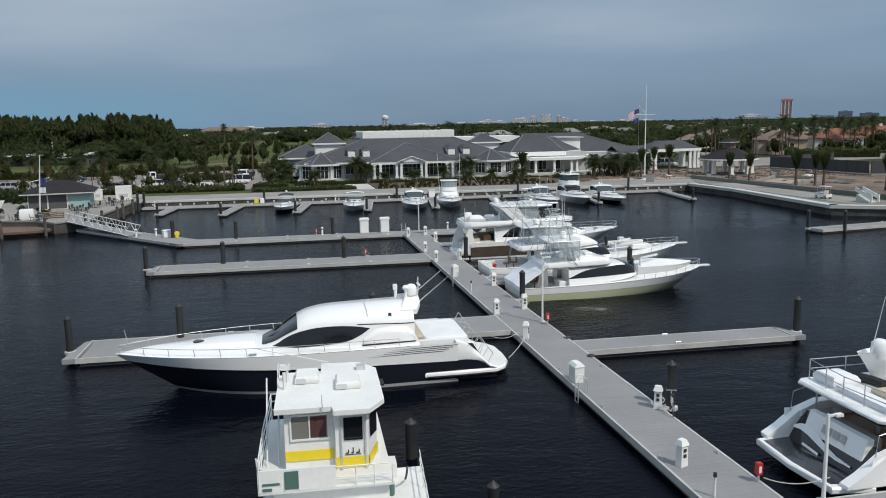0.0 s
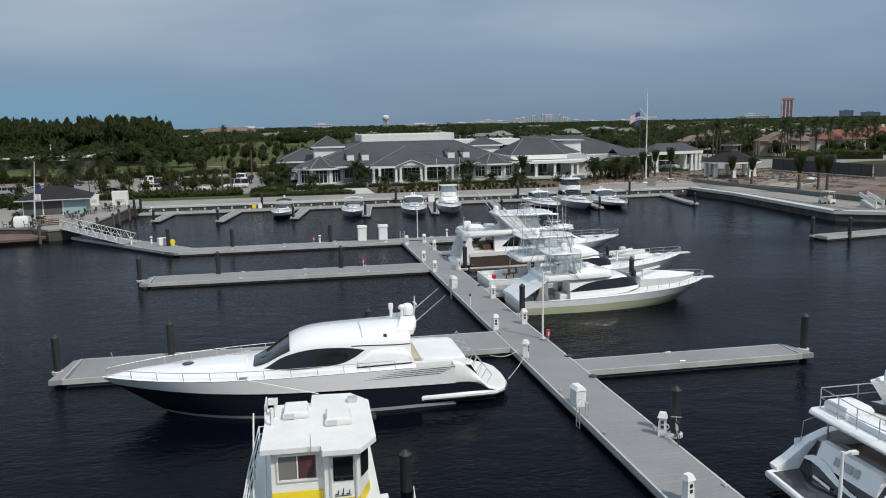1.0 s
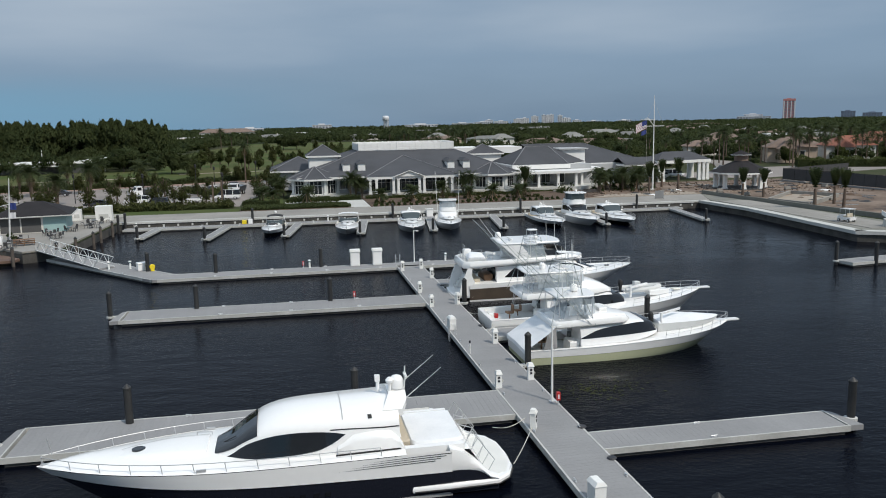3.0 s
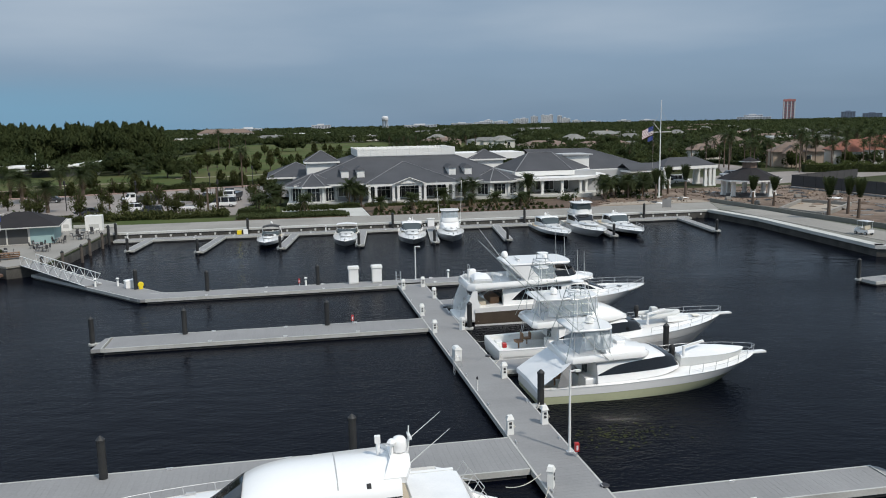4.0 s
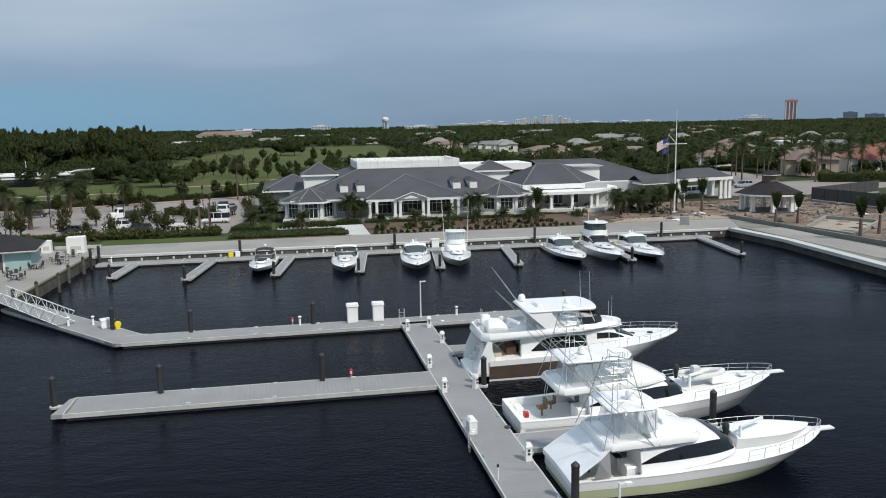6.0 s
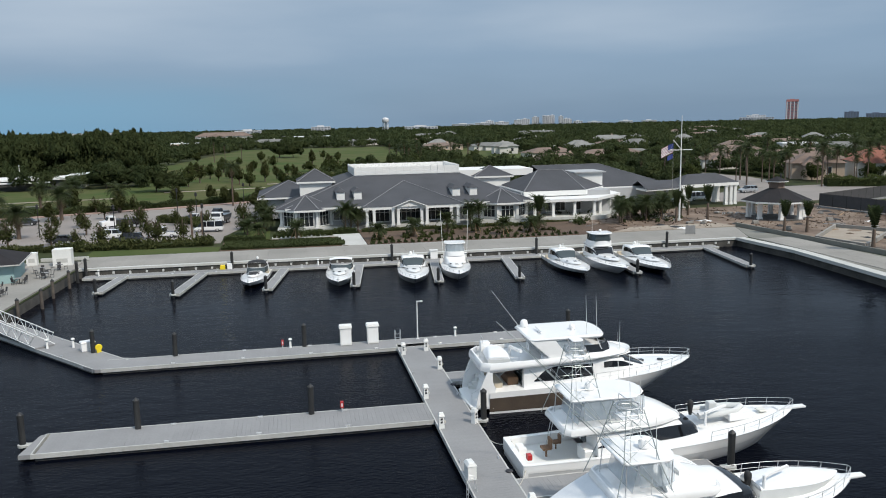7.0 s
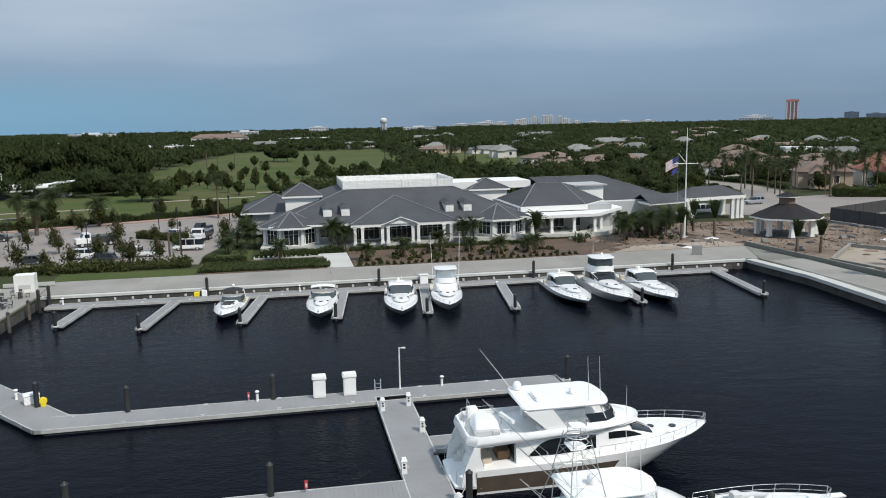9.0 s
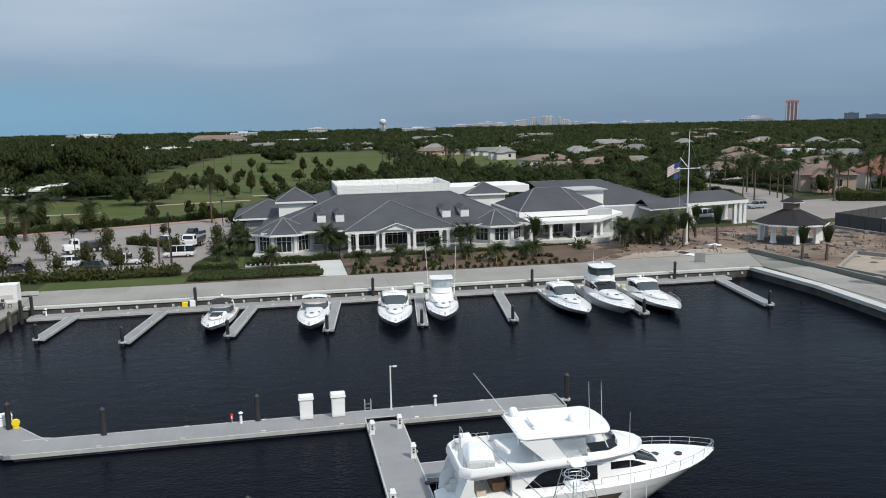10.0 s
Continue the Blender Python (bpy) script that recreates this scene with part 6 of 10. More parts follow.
def pilot_boat():
    """A square white workboat with a raised wheelhouse."""
    t = thing("pilot_boat", "square white workboat with a tall wheelhouse and yellow stripes", "workboat", (-12.75, 25.35, 0), 88)
    # x runs along the boat, from near the camera to the far end; y to the world's left
    h = Hull(10.2, 4.2, 1.25, 1.5, rake=0.7, s0=0.6, p=5.0, flare=0.25, stern=0.97)
    over = Matrix.Translation((0, 0.55, 0))
    part("hull", h.band(0, 1.0, keel=True).move(over), "white_paint", t, "white steel hull", 60)
    part("deck", h.deck(0.05, 0.03).move(over), "deck_nonskid", t, "pale grey deck", 50)
    part("rub_rail", h.band(0.78, 0.92, out=0.09).move(over), "rubber", t, "black rubber fender strip", 50)
    part("side_platform", slab([(0.2, -2.75), (6.8, -3.1), (6.8, -1.3), (0.2, -1.3)], 0.85, 1.22, 0.05), "white_paint", t, "white side deck")
    part("deckhouse", M().prism([(3.6, -1.6), (9.6, -1.55), (9.6, 2.2), (3.6, 2.2)], 1.1, 2.25), "white_paint", t, "white lower deckhouse")
    part("upper_deck", slab([(3.3, -1.75), (9.8, -1.7), (9.8, 2.6), (3.3, 2.65)], 2.2, 2.34, 0.03), "deck_nonskid", t, "pale upper deck")
    wh = part("wheelhouse", M().prism([(4.5, -1.0), (5.3, -1.35), (9.1, -1.35), (9.1, 1.8), (4.8, 1.8), (4.8, 0.15), (4.5, 0.1)], 2.34, 4.45), "white_paint", t, "white wheelhouse")
    roof = part("roof", M().prism([(4.05, -1.05), (4.95, -1.62), (8.5, -1.62), (9.4, -1.0), (9.5, 0.45), (8.35, 0.5), (8.3, 2.05), (4.5, 2.1), (4.5, 0.18), (4.05, 0.15)], 4.45, 4.62), "white_paint", t, "flat white wheelhouse roof")
    for x, y in ((7.0, 1.0), (6.1, -0.45)):
        part("air_unit", slab([(x, y - 0.45), (x + 1.15, y - 0.42), (x + 1.15, y + 0.42), (x, y + 0.45)], 4.6, 4.9, 0.09), "white_paint", roof, "white rooftop air unit", 40)
        part("unit_grille", M().box(x - 0.012, y + 0.05, 4.66, x + 0.02, y + 0.4, 4.84), "aluminium", roof, "grey grille")
    part("window", M().box(4.77, 0.36, 3.45, 4.795, 1.56, 4.25), "pane_grey", wh, "brown-grey sliding window")
    part("window_curtain", M().box(4.755, 0.4, 3.49, 4.768, 0.92, 4.21), "curtain", wh, "dark red-brown curtain half")
    part("window_frame", M().box(4.44, 0.36, 4.15, 4.5, 1.68, 4.22).box(4.44, 0.36, 3.28, 4.5, 1.68, 3.35).box(4.44, 0.36, 3.35, 4.5, 0.42, 4.15).box(4.44, 1.62, 3.35, 4.5, 1.68, 4.15).box(4.44, 1.0, 3.35, 4.5, 1.04, 4.15).move(Matrix.Translation((0.3, -0.06, 0.1))), "white_paint", wh)
    part("door_window", M().box(4.46, -0.82, 3.4, 4.495, -0.18, 4.2), "dark_glass", wh, "dark door window")
    part("door_frame", M().box(4.44, -0.94, 2.36, 4.49, -0.88, 4.38).box(4.44, -0.12, 2.36, 4.49, -0.06, 4.38).box(4.44, -0.94, 4.32, 4.49, -0.06, 4.38), "aluminium", wh)
    part("corner_window", M().add([(4.62, -1.07, 3.4), (5.22, -1.33, 3.4), (5.22, -1.33, 4.25), (4.62, -1.07, 4.25)], [(0, 1, 2, 3)]).move(Matrix.Translation((-0.012, -0.02, 0))), "dark_glass", wh, "dark corner window")
    part("side_window", M().box(5.5, -1.375, 3.4, 8.6, -1.355, 4.2), "dark_glass", wh, "dark side window")
    part("side_window", M().box(5.5, 1.805, 3.4, 8.6, 1.82, 4.2), "dark_glass", wh, "dark side window")
    # yellow bands low on the wheelhouse
    part("yellow_band", M().box(4.77, 0.16, 2.66, 4.795, 1.8, 3.02), "yellow_paint", wh, "yellow stripe")
    part("yellow_band", M().box(4.47, -1.0, 2.42, 4.495, 0.1, 2.8), "yellow_paint", wh, "yellow stripe")
    part("yellow_band", M().add([(4.5, -1.02, 2.42), (5.3, -1.37, 2.6), (5.3, -1.37, 2.98), (4.5, -1.02, 2.8)], [(0, 1, 2, 3)]).move(Matrix.Translation((-0.01, -0.012, 0))), "yellow_paint", wh, "yellow stripe")
    for y0, y1, z0, z1 in ((-0.34, -0.22, 2.92, 3.06), (-0.5, -0.42, 2.92, 3.12), (-0.7, -0.58, 2.92, 3.06)):
        part("mark", M().box(4.475, y0, z0, 4.492, y1, z0 + 0.03).box(4.475, y0, z0, 4.492, y0 + 0.03, z1), "ink", wh, "plain dark mark")
    part("mark", M().box(4.475, -0.74, 2.87, 4.492, -0.2, 2.885), "ink", wh, "thin dark line")
    # rails round the upper deck with a solid white panel
    part("bulwark_panel", M().box(3.3, 0.15, 2.3, 3.35, 2.65, 3.05), "white_paint", t, "white bulwark panel")
    part("panel_board", M().box(3.27, 1.35, 2.38, 3.295, 1.8, 2.98), "green_panel", t, "dark green notice panel")
    part("panel_mark", M().box(3.275, 1.95, 2.55, 3.297, 2.5, 2.62).box(3.275, 2.2, 2.36, 3.297, 2.5, 2.45), "green_panel", t, "curved dark mark drawn as a bar")
    g = M()
    edge = [(3.3, 2.6), (6.0, 2.6), (9.8, 2.5), (9.8, 1.2)]
    for z in (2.75, 3.1, 3.4):
        g.tube([(x, y, z) for x, y in edge], 0.025, 5)
    for x, y in edge + [(4.6, 2.6), (7.5, 2.55)]:
        g.tube([(x, y, 2.3), (x, y, 3.4)], 0.03, 5)
    part("side_rail", g, "white_paint", t, "white pipe rail")
    g = M().tube([(3.3, 0.15, 3.0), (3.3, -1.7, 3.0)], 0.022, 5).tube([(3.3, 0.15, 2.65), (3.3, -1.7, 2.65)], 0.02, 5)
    for y in (-0.5, -1.1, -1.7):
        g.tube([(3.3, y, 2.3), (3.3, y, 3.0)], 0.025, 5)
    part("front_rail", g, "white_paint", t, "white pipe rail")
    part("ladder", M().tube([(5.2, 2.05, 2.3), (7.2, 2.05, 4.9)], 0.03, 5).tube([(5.2, 2.45, 2.3), (7.2, 2.45, 4.9)], 0.03, 5), "white_paint", t, "white roof ladder")
    part("roof_rail", M().tube([(7.2, 2.05, 4.5), (7.2, 2.05, 5.1), (8.2, 2.05, 5.1), (8.2, 2.05, 4.5)], 0.025, 5), "white_paint", roof)
    part("light_mast", M().tube([(6.6, 1.8, 4.6), (6.6, 1.8, 5.25)], 0.06, 6).tube([(7.4, 1.72, 4.6), (7.4, 1.72, 5.3)], 0.05, 6).box(7.32, 1.62, 5.1, 7.5, 1.95, 5.3), "white_paint", roof, "short light mast with a dark lamp")
    part("searchlight", M().box(8.3, -1.2, 4.62, 8.6, -0.85, 4.8), "aluminium", roof, "small grey vent box")
    for xx in (7.2, 7.5):
        part("deck_lamp", M().tube([(xx, -1.62, 4.4), (xx, -1.8, 4.4)], 0.09, 8), "rubber", roof, "small black deck lamp")
        antenna(t, 4.4, 0.5, 4.5, 0.6, 0)
    rod(t, "fishing_pole", [(9.2, 0.2, 4.75), (9.9, 2.9, 5.25)], 0.02, "white_paint", "long thin pole across the roof")
    part("davit_post", M().tube([(3.35, 2.62, 3.0), (3.3, 2.66, 3.5)], 0.03, 6).tube([(3.3, 2.66, 3.5), (4.1, 2.5, 2.4)], 0.02, 5).tube([(3.3, 2.66, 3.5), (3.8, 2.6, 2.4)], 0.02, 5), "white_paint", t, "short white stay post")
    # side deck with bulwark and gear
    part("side_locker", slab([(6.0, -2.1), (6.7, -2.1), (6.7, -1.5), (6.0, -1.5)], 1.22, 1.75, 0.04), "white_paint", t, "white deck locker")
    g = M()
    for z in (1.55, 1.9):
        g.tube([(1.0, -2.7, z), (5.0, -2.92, z), (6.7, -3.02, z)], 0.018, 5)
    for x in (1, 2.3, 3.6, 4.9, 6.2):
        g.tube([(x, -2.65 - 0.054 * x, 1.2), (x, -2.65 - 0.054 * x, 2.0)], 0.02, 5)
    part("guard_rail", g, "white_paint", t, "white guard rail")
    for x in (4.6, 5.0):
        part("gas_bottle", M().spin([(0.1, 1.22), (0.12, 1.3), (0.12, 1.7), (0.05, 1.8)], x, -1.75, 10), "green_panel", t, "green-grey cylinder", 50)
    part("hose", fender_line((4.4, -2.3, 2.3), (5.6, -2.35, 1.3), 0.1, 0.04), "ink", t, "dark hose")
    part("porthole", M().box(3.57, 0.9, 1.55, 3.595, 1.12, 1.77), "rubber", t, "round black porthole")
    return t


pilot_boat()


def cruiser(label, bow, stern_y, B=3.6, style="express", hull_mat="gelcoat", top="gelcoat", dx=None, category="motorboat", H=1.0):
    """A moored cruiser whose bow points to the open basin."""
    bx, by = bow
    B *= 1.06
    sx = bx + (0.115 * (stern_y - by) if dx is None else dx)
    L = math.hypot(bx - sx, by - stern_y)
    rz = math.degrees(math.atan2(by - stern_y, bx - sx))
    t = thing("cabin_cruiser", label, category, (sx, stern_y, 0), rz, "cruisers along the quay")
    h = Hull(L, B, 0.85 * H, 1.1 * H, rake=L * 0.24, s0=0.38, p=2.9, flare=0.55, stern=0.94, bulge=0.55)
    part("lower_hull", h.band(0, 0.6, keel=True), hull_mat, t, smooth=60)
    part("upper_hull", h.band(0.6, 1.0, out=0.015), "gelcoat", t, smooth=60)
    part("rub_rail", h.band(0.97, 1.01, out=0.03), "silver_boot", t)
    part("deck", h.deck(0.0, 0.32, 0.36), "gelcoat", t, "white crowned foredeck", 50)
    part("cockpit_sole", M().prism([(0.2, -B * 0.4), (L * 0.5, -B * 0.44), (L * 0.5, B * 0.44), (0.2, B * 0.4)], 0.35, 0.45), "deck_nonskid", t)
    part("cockpit_seat", slab([(0.6, -B * 0.36), (1.3, -B * 0.36), (1.3, B * 0.36), (0.6, B * 0.36)], 0.45, 0.95, 0.06), "tan_upholstery", t, "pale cockpit bench")
    part("swim_platform", slab([(-0.8, -B * 0.36), (0.05, -B * 0.42), (0.05, B * 0.42), (-0.8, B * 0.36)], 0.25, 0.4, 0.05), "gelcoat", t)
    m = 0.38 * L
    fd = House([(m + 0.4, B * 0.3, 1.1 * H, B * 0.26, 1.35 * H, 1.5 * H), (m + 0.3 * L, B * 0.2, 1.3 * H, B * 0.16, 1.45 * H, 1.52 * H), (m + 0.4 * L, 0.1, 1.4 * H, 0.08, 1.43 * H, 1.45 * H)])
    part("cabin_top", fd.shell(12), "gelcoat", t, "rounded white cabin top", 60)
    for x, y in ((0.66 * L, 0.0), (0.6 * L, B * 0.17), (0.6 * L, -B * 0.17)):
        zz = fd.point(x, 1.0)[2] - (0.09 if y else -0.01)
        part("deck_hatch", slab([(x - 0.22, y - 0.22), (x + 0.22, y - 0.22), (x + 0.22, y + 0.22), (x - 0.22, y + 0.22)], zz - 0.02, zz + 0.05, 0.015), "dark_glass", t, "small dark deck hatch")
    if style in ("express", "bimini"):
        ws = M().loft([[(x, y * B, z) for x, y in ((m - 1.3, -0.42), (m + 0.2, -0.36), (m + 0.75, -0.18), (m + 0.9, 0), (m + 0.75, 0.18), (m + 0.2, 0.36), (m - 1.3, 0.42))] for z in (1.2 * H,)] +
                      [[(x - 0.55, y * B, z) for x, y in ((m - 1.3, -0.4), (m + 0.2, -0.33), (m + 0.7, -0.16), (m + 0.8, 0), (m + 0.7, 0.16), (m + 0.2, 0.33), (m - 1.3, 0.4))] for z in (1.2 * H + 0.62,)], cap=False)
        part("windscreen", ws, "tint_glass", t, "curved tinted windscreen")
        part("screen_frame", M().tube([(x - 0.55, y * B, 1.2 * H + 0.62) for x, y in ((m - 1.3, -0.4), (m + 0.2, -0.33), (m + 0.7, -0.16), (m + 0.8, 0), (m + 0.7, 0.16), (m + 0.2, 0.33), (m - 1.3, 0.4))], 0.035, 5), "stainless", t)
        g = M().loft([[(x, y, z) for x in (x0, x0 + 0.5)] + [(x, y, z - 0.12) for x in (x0 + 0.5, x0)] for x0, y, z in ((m - 2.4, -B * 0.44, 1.1), (m - 2.2, -B * 0.38, 2.3), (m - 2.1, 0, 2.5), (m - 2.2, B * 0.38, 2.3), (m - 2.4, B * 0.44, 1.1))], close=True)
        part("radar_arch", g, "gelcoat", t, "white radar arch", 40)
        if style == "bimini":
            part("bimini_top", M().loft([[(x, y * B * 0.36, 2.4 + 0.2 * (1 - y * y) - dz) for y in (-1, -0.5, 0, 0.5, 1)] for x, dz in ((m - 3.0, 0.2), (m - 2.2, 0), (m - 1.3, 0.04), (m - 0.8, 0.2))], cap=False), "rubber", t, "black canvas bimini", 50)
            part("deck_pad", slab([(0.5 * L, -B * 0.2), (0.68 * L, -B * 0.13), (0.68 * L, B * 0.13), (0.5 * L, B * 0.2)], 1.42 * H, 1.58 * H, 0.03), "rubber", t, "dark sun pad on the foredeck")
            dome(t, m - 2.0, 0, 2.7, 0.2)
        else:
            part("canvas_top", M().loft([[(x, y * B * 0.4, 2.4 + 0.15 * (1 - y * y)) for y in (-1, -0.5, 0, 0.5, 1)] for x in (m - 2.2, m - 0.6)], cap=False), "navy_canvas" if hull_mat == "black_hull" else "white_canvas", t, "folded canvas top", 50)
            part("seat_row", slab([(m - 1.6, -B * 0.3), (m - 0.9, -B * 0.3), (m - 0.9, B * 0.3), (m - 1.6, B * 0.3)], 0.45, 1.35, 0.08), "tan_upholstery", t)
    elif style in ("hardtop", "coupe"):
        a, b = m - 3.0, m + 1.5
        hs = House([(a, B * 0.42, 0.95 * H, B * 0.37, 2.3, 2.42), (lerp(a, b, 0.4), B * 0.43, 1.0 * H, B * 0.36, 2.4, 2.55), (lerp(a, b, 0.62), B * 0.4, 1.1 * H, B * 0.33, 2.3, 2.45), (lerp(a, b, 0.85), B * 0.34, 1.25 * H, B * 0.28, 1.6, 1.75), (b, B * 0.26, 1.35 * H, B * 0.2, 1.42, 1.48)])
        cab = part("hardtop", hs.shell(24), "gelcoat", t, "white hardtop", 50)
        part("windscreen", hs.patch(lerp(a, b, 0.66), lerp(a, b, 0.97), 0.42, 1.0, 10, 6), "tint_glass", cab, "raked tinted windscreen", 50)
        for sd in (1, -1):
            part("side_window", hs.patch(lerp(a, b, 0.15), lerp(a, b, 0.9), [(a, 0.2), (b, 0.26)], [(a, 0.44), (lerp(a, b, 0.7), 0.42), (b, 0.3)], 12, 2, sides=(sd,)), "dark_glass", cab, "dark side window", 50)
        part("sunroof", hs.patch(lerp(a, b, 0.25), lerp(a, b, 0.5), 0.86, 1.0, 4, 3), "deck_nonskid", cab, "pale sliding sunroof", 50)
        part("mast", M().box(a + 1.0, -0.5, 2.5, a + 1.3, 0.5, 2.62).tube([(a + 1.1, 0.2, 2.6), (a + 1.1, 0.2, 3.1)], 0.04, 6), "gelcoat", cab)
        dome(cab, a + 1.15, -0.25, 2.6, 0.2)
    elif style == "sedan":
        a, b = m - 3.4, m + 1.4
        hs = House([(a, B * 0.42, 1.0, B * 0.38, 2.5, 2.6), (lerp(a, b, 0.5), B * 0.42, 1.1, B * 0.36, 2.55, 2.65), (lerp(a, b, 0.72), B * 0.37, 1.2, B * 0.32, 2.3, 2.45), (b, B * 0.27, 1.35, B * 0.22, 1.45, 1.5)])
        cab = part("saloon", hs.shell(20), "gelcoat", t, "white saloon", 50)
        part("windscreen", hs.patch(lerp(a, b, 0.66), lerp(a, b, 0.97), 0.34, 1.0, 10, 6), "dark_glass", cab, "black windscreen", 50)
        for sd in (1, -1):
            part("side_window", hs.patch(lerp(a, b, 0.1), lerp(a, b, 0.75), 0.2, 0.44, 10, 2, sides=(sd,)), "dark_glass", cab, "dark side window", 50)
        fly = part("flybridge", slab(rounded(a - 0.6, lerp(a, b, 0.72), B * 0.38, 0.35, 8, 0.2), 2.6, 2.85, 0.06), "gelcoat", t, "white flybridge", 40)
        out = rounded(a + 0.4, lerp(a, b, 0.7), B * 0.37, 0.35, 8)
        part("fly_coaming", M().loft([[(x, y, 2.83) for x, y in out], [(x, y * 0.95, 3.45) for x, y in out]], close=True, cap=False), "gelcoat", fly, smooth=40)
        e = House([(a + 0.7, B * 0.34, 3.4, B * 0.32, 4.4, 4.42), (lerp(a, b, 0.5), B * 0.34, 3.4, B * 0.31, 4.4, 4.42), (lerp(a, b, 0.68), B * 0.25, 3.4, B * 0.22, 4.38, 4.4)])
        for sd in (1, -1):
            part("fly_enclosure", e.patch(a + 0.7, lerp(a, b, 0.68), 0.02, 0.49, 8, 2, 0, sides=(sd,)), "tint_glass", fly, "smoked flybridge enclosure")
        part("enclosure_front", M().add([(lerp(a, b, 0.68), -B * 0.25, 3.4), (lerp(a, b, 0.68), B * 0.25, 3.4), (lerp(a, b, 0.68), B * 0.22, 4.4), (lerp(a, b, 0.68), -B * 0.22, 4.4)], [(0, 1, 2, 3)]), "tint_glass", fly)
        ht = part("hardtop", slab(rounded(a + 0.4, lerp(a, b, 0.75), B * 0.36, 0.3, 8, 0.2), 4.4, 4.55, 0.05), "gelcoat", fly, "white hardtop", 40)
        dome(fly, a + 1.2, 0.3, 4.55, 0.2)
        antenna(fly, a + 0.8, -0.8, 4.5, 1.8)
    elif style == "fisher":
        a, b = m - 2.2, m + 1.7
        hs = House([(a, B * 0.4, 1.0, B * 0.36, 2.2, 2.3), (lerp(a, b, 0.6), B * 0.38, 1.2, B * 0.33, 2.15, 2.25), (b, B * 0.26, 1.4, B * 0.2, 1.5, 1.55)])
        cab = part("deckhouse", hs.shell(14), "gelcoat", t, "white deckhouse", 50)
        part("front_panel", hs.patch(lerp(a, b, 0.68), lerp(a, b, 0.95), 0.44, 1.0, 6, 5), "white_canvas", cab, "white canvas windscreen cover", 50)
        fly = part("flybridge", M().loft([[(x, y, 2.25) for x, y in rounded(a, m + 0.6, B * 0.34, 0.3, 6)], [(x, y * 0.96, 2.9) for x, y in rounded(a, m + 0.5, B * 0.34, 0.3, 6)]], close=True), "gelcoat", t, "white flybridge", 40)
        part("fly_curtain", M().loft([[(x, y, 2.9) for x, y in rounded(a + 0.2, m + 0.4, B * 0.32, 0.25, 6)], [(x, y * 0.96, 3.95) for x, y in rounded(a + 0.2, m + 0.2, B * 0.31, 0.25, 6)]], close=True, cap=False), "clear_vinyl", fly, "clear bridge curtain")
        part("hardtop", slab(rounded(a - 0.2, m + 0.4, B * 0.36, 0.2, 6, 0.15), 3.95, 4.08, 0.04), "gelcoat", fly, "white hardtop", 40)
        for sg in (1, -1):
            rod(t, "outrigger", [(m, sg * B * 0.4, 2.0), (m - 0.8, sg * (B * 0.4 + 0.3), 8.6)], 0.03, "white_paint", "tall white outrigger")
            rod(fly, "hardtop_post", [(m + 0.1, sg * B * 0.32, 2.9), (m - 0.6, sg * B * 0.3, 4.0)], 0.03)
    h.rail(t, 0.52, 0.985, 0.5, 0.1, 12)
    part("bow_roller", M().box(L - 0.25, -0.1, 1.4 * H, L + 0.25, 0.1, 1.47 * H), "stainless", t)
    return t


cruiser("black-hulled sport cruiser with a black canvas top", (-14.6, 132.0), 143.2, 3.3, "bimini", "black_hull")
cruiser("white express cruiser with a curved tinted windscreen", (-3.3, 129.6), 143.0, 3.7, "express")
cruiser("white hardtop express cruiser with dark foredeck hatches", (6.5, 128.3), 143.0, 4.1, "hardtop", dx=1.9)
cruiser("white flybridge fishing boat with tall outriggers", (12.5, 129.2), 143.2, 3.9, "fisher", dx=2.1, category="fishing boat", H=1.15)
cruiser("white coupe cruiser with a sloping hardtop", (29.5, 127.2), 142.6, 4.0, "coupe", "black_hull", dx=0.6)
cruiser("white flybridge sedan cruiser with dark windows", (34.8, 126.5), 143.0, 4.3, "sedan", dx=1.2, H=1.2)
cruiser("white hardtop cruiser with a large tinted windscreen", (40.6, 125.9), 142.4, 4.2, "hardtop", "black_hull", dx=1.0)

# ---- vegetation ----
rng = np.random.default_rng(7)


def quads_mesh(name, v, material, normals=None):
    """A mesh of separate small faces from an array (n, corners, 3); normals: one shading direction a face."""
    n, c = v.shape[:2]
    me = bpy.data.meshes.new(name)
    me.vertices.add(c * n)
    me.vertices.foreach_set("co", v.reshape(-1).astype(np.float32))
    me.loops.add(c * n)
    me.loops.foreach_set("vertex_index", np.arange(c * n, dtype=np.int32))
    me.polygons.add(n)
    me.polygons.foreach_set("loop_start", np.arange(0, c * n, c, dtype=np.int32))
    me.update(calc_edges=True)
    me.materials.append(MATS[material])
    if normals is not None:
        me.normals_split_custom_set_from_vertices(np.repeat(normals, c, axis=0))
    return me


def leaves(centres, size, flat=0.5, corners=4):
    """Small tilted leaf clumps at the centres; size: an array or number."""
    n = len(centres)
    a = rng.uniform(0, 2 * np.pi, n)
    t = rng.normal(0, flat, (n, 2))
    u = np.stack([np.cos(a), np.sin(a), t[:, 0]], 1)
    w = np.stack([-np.sin(a), np.cos(a), t[:, 1]], 1)
    s = (np.broadcast_to(size, n) * rng.uniform(0.6, 1.3, n))[:, None]
    u, w = u * s * 0.5, w * s * 0.5 * rng.uniform(0.6, 1.0, (n, 1))
    if corners == 3:
        return np.stack([centres - u * 1.2 - w * 0.9, centres + u * 1.2 - w * 0.7, centres + w * 1.4], 1)
    return np.stack([centres - u * 0.9 - w, centres + u - w * 0.5, centres + u * 0.7 + w, centres - u + w * 0.6], 1)


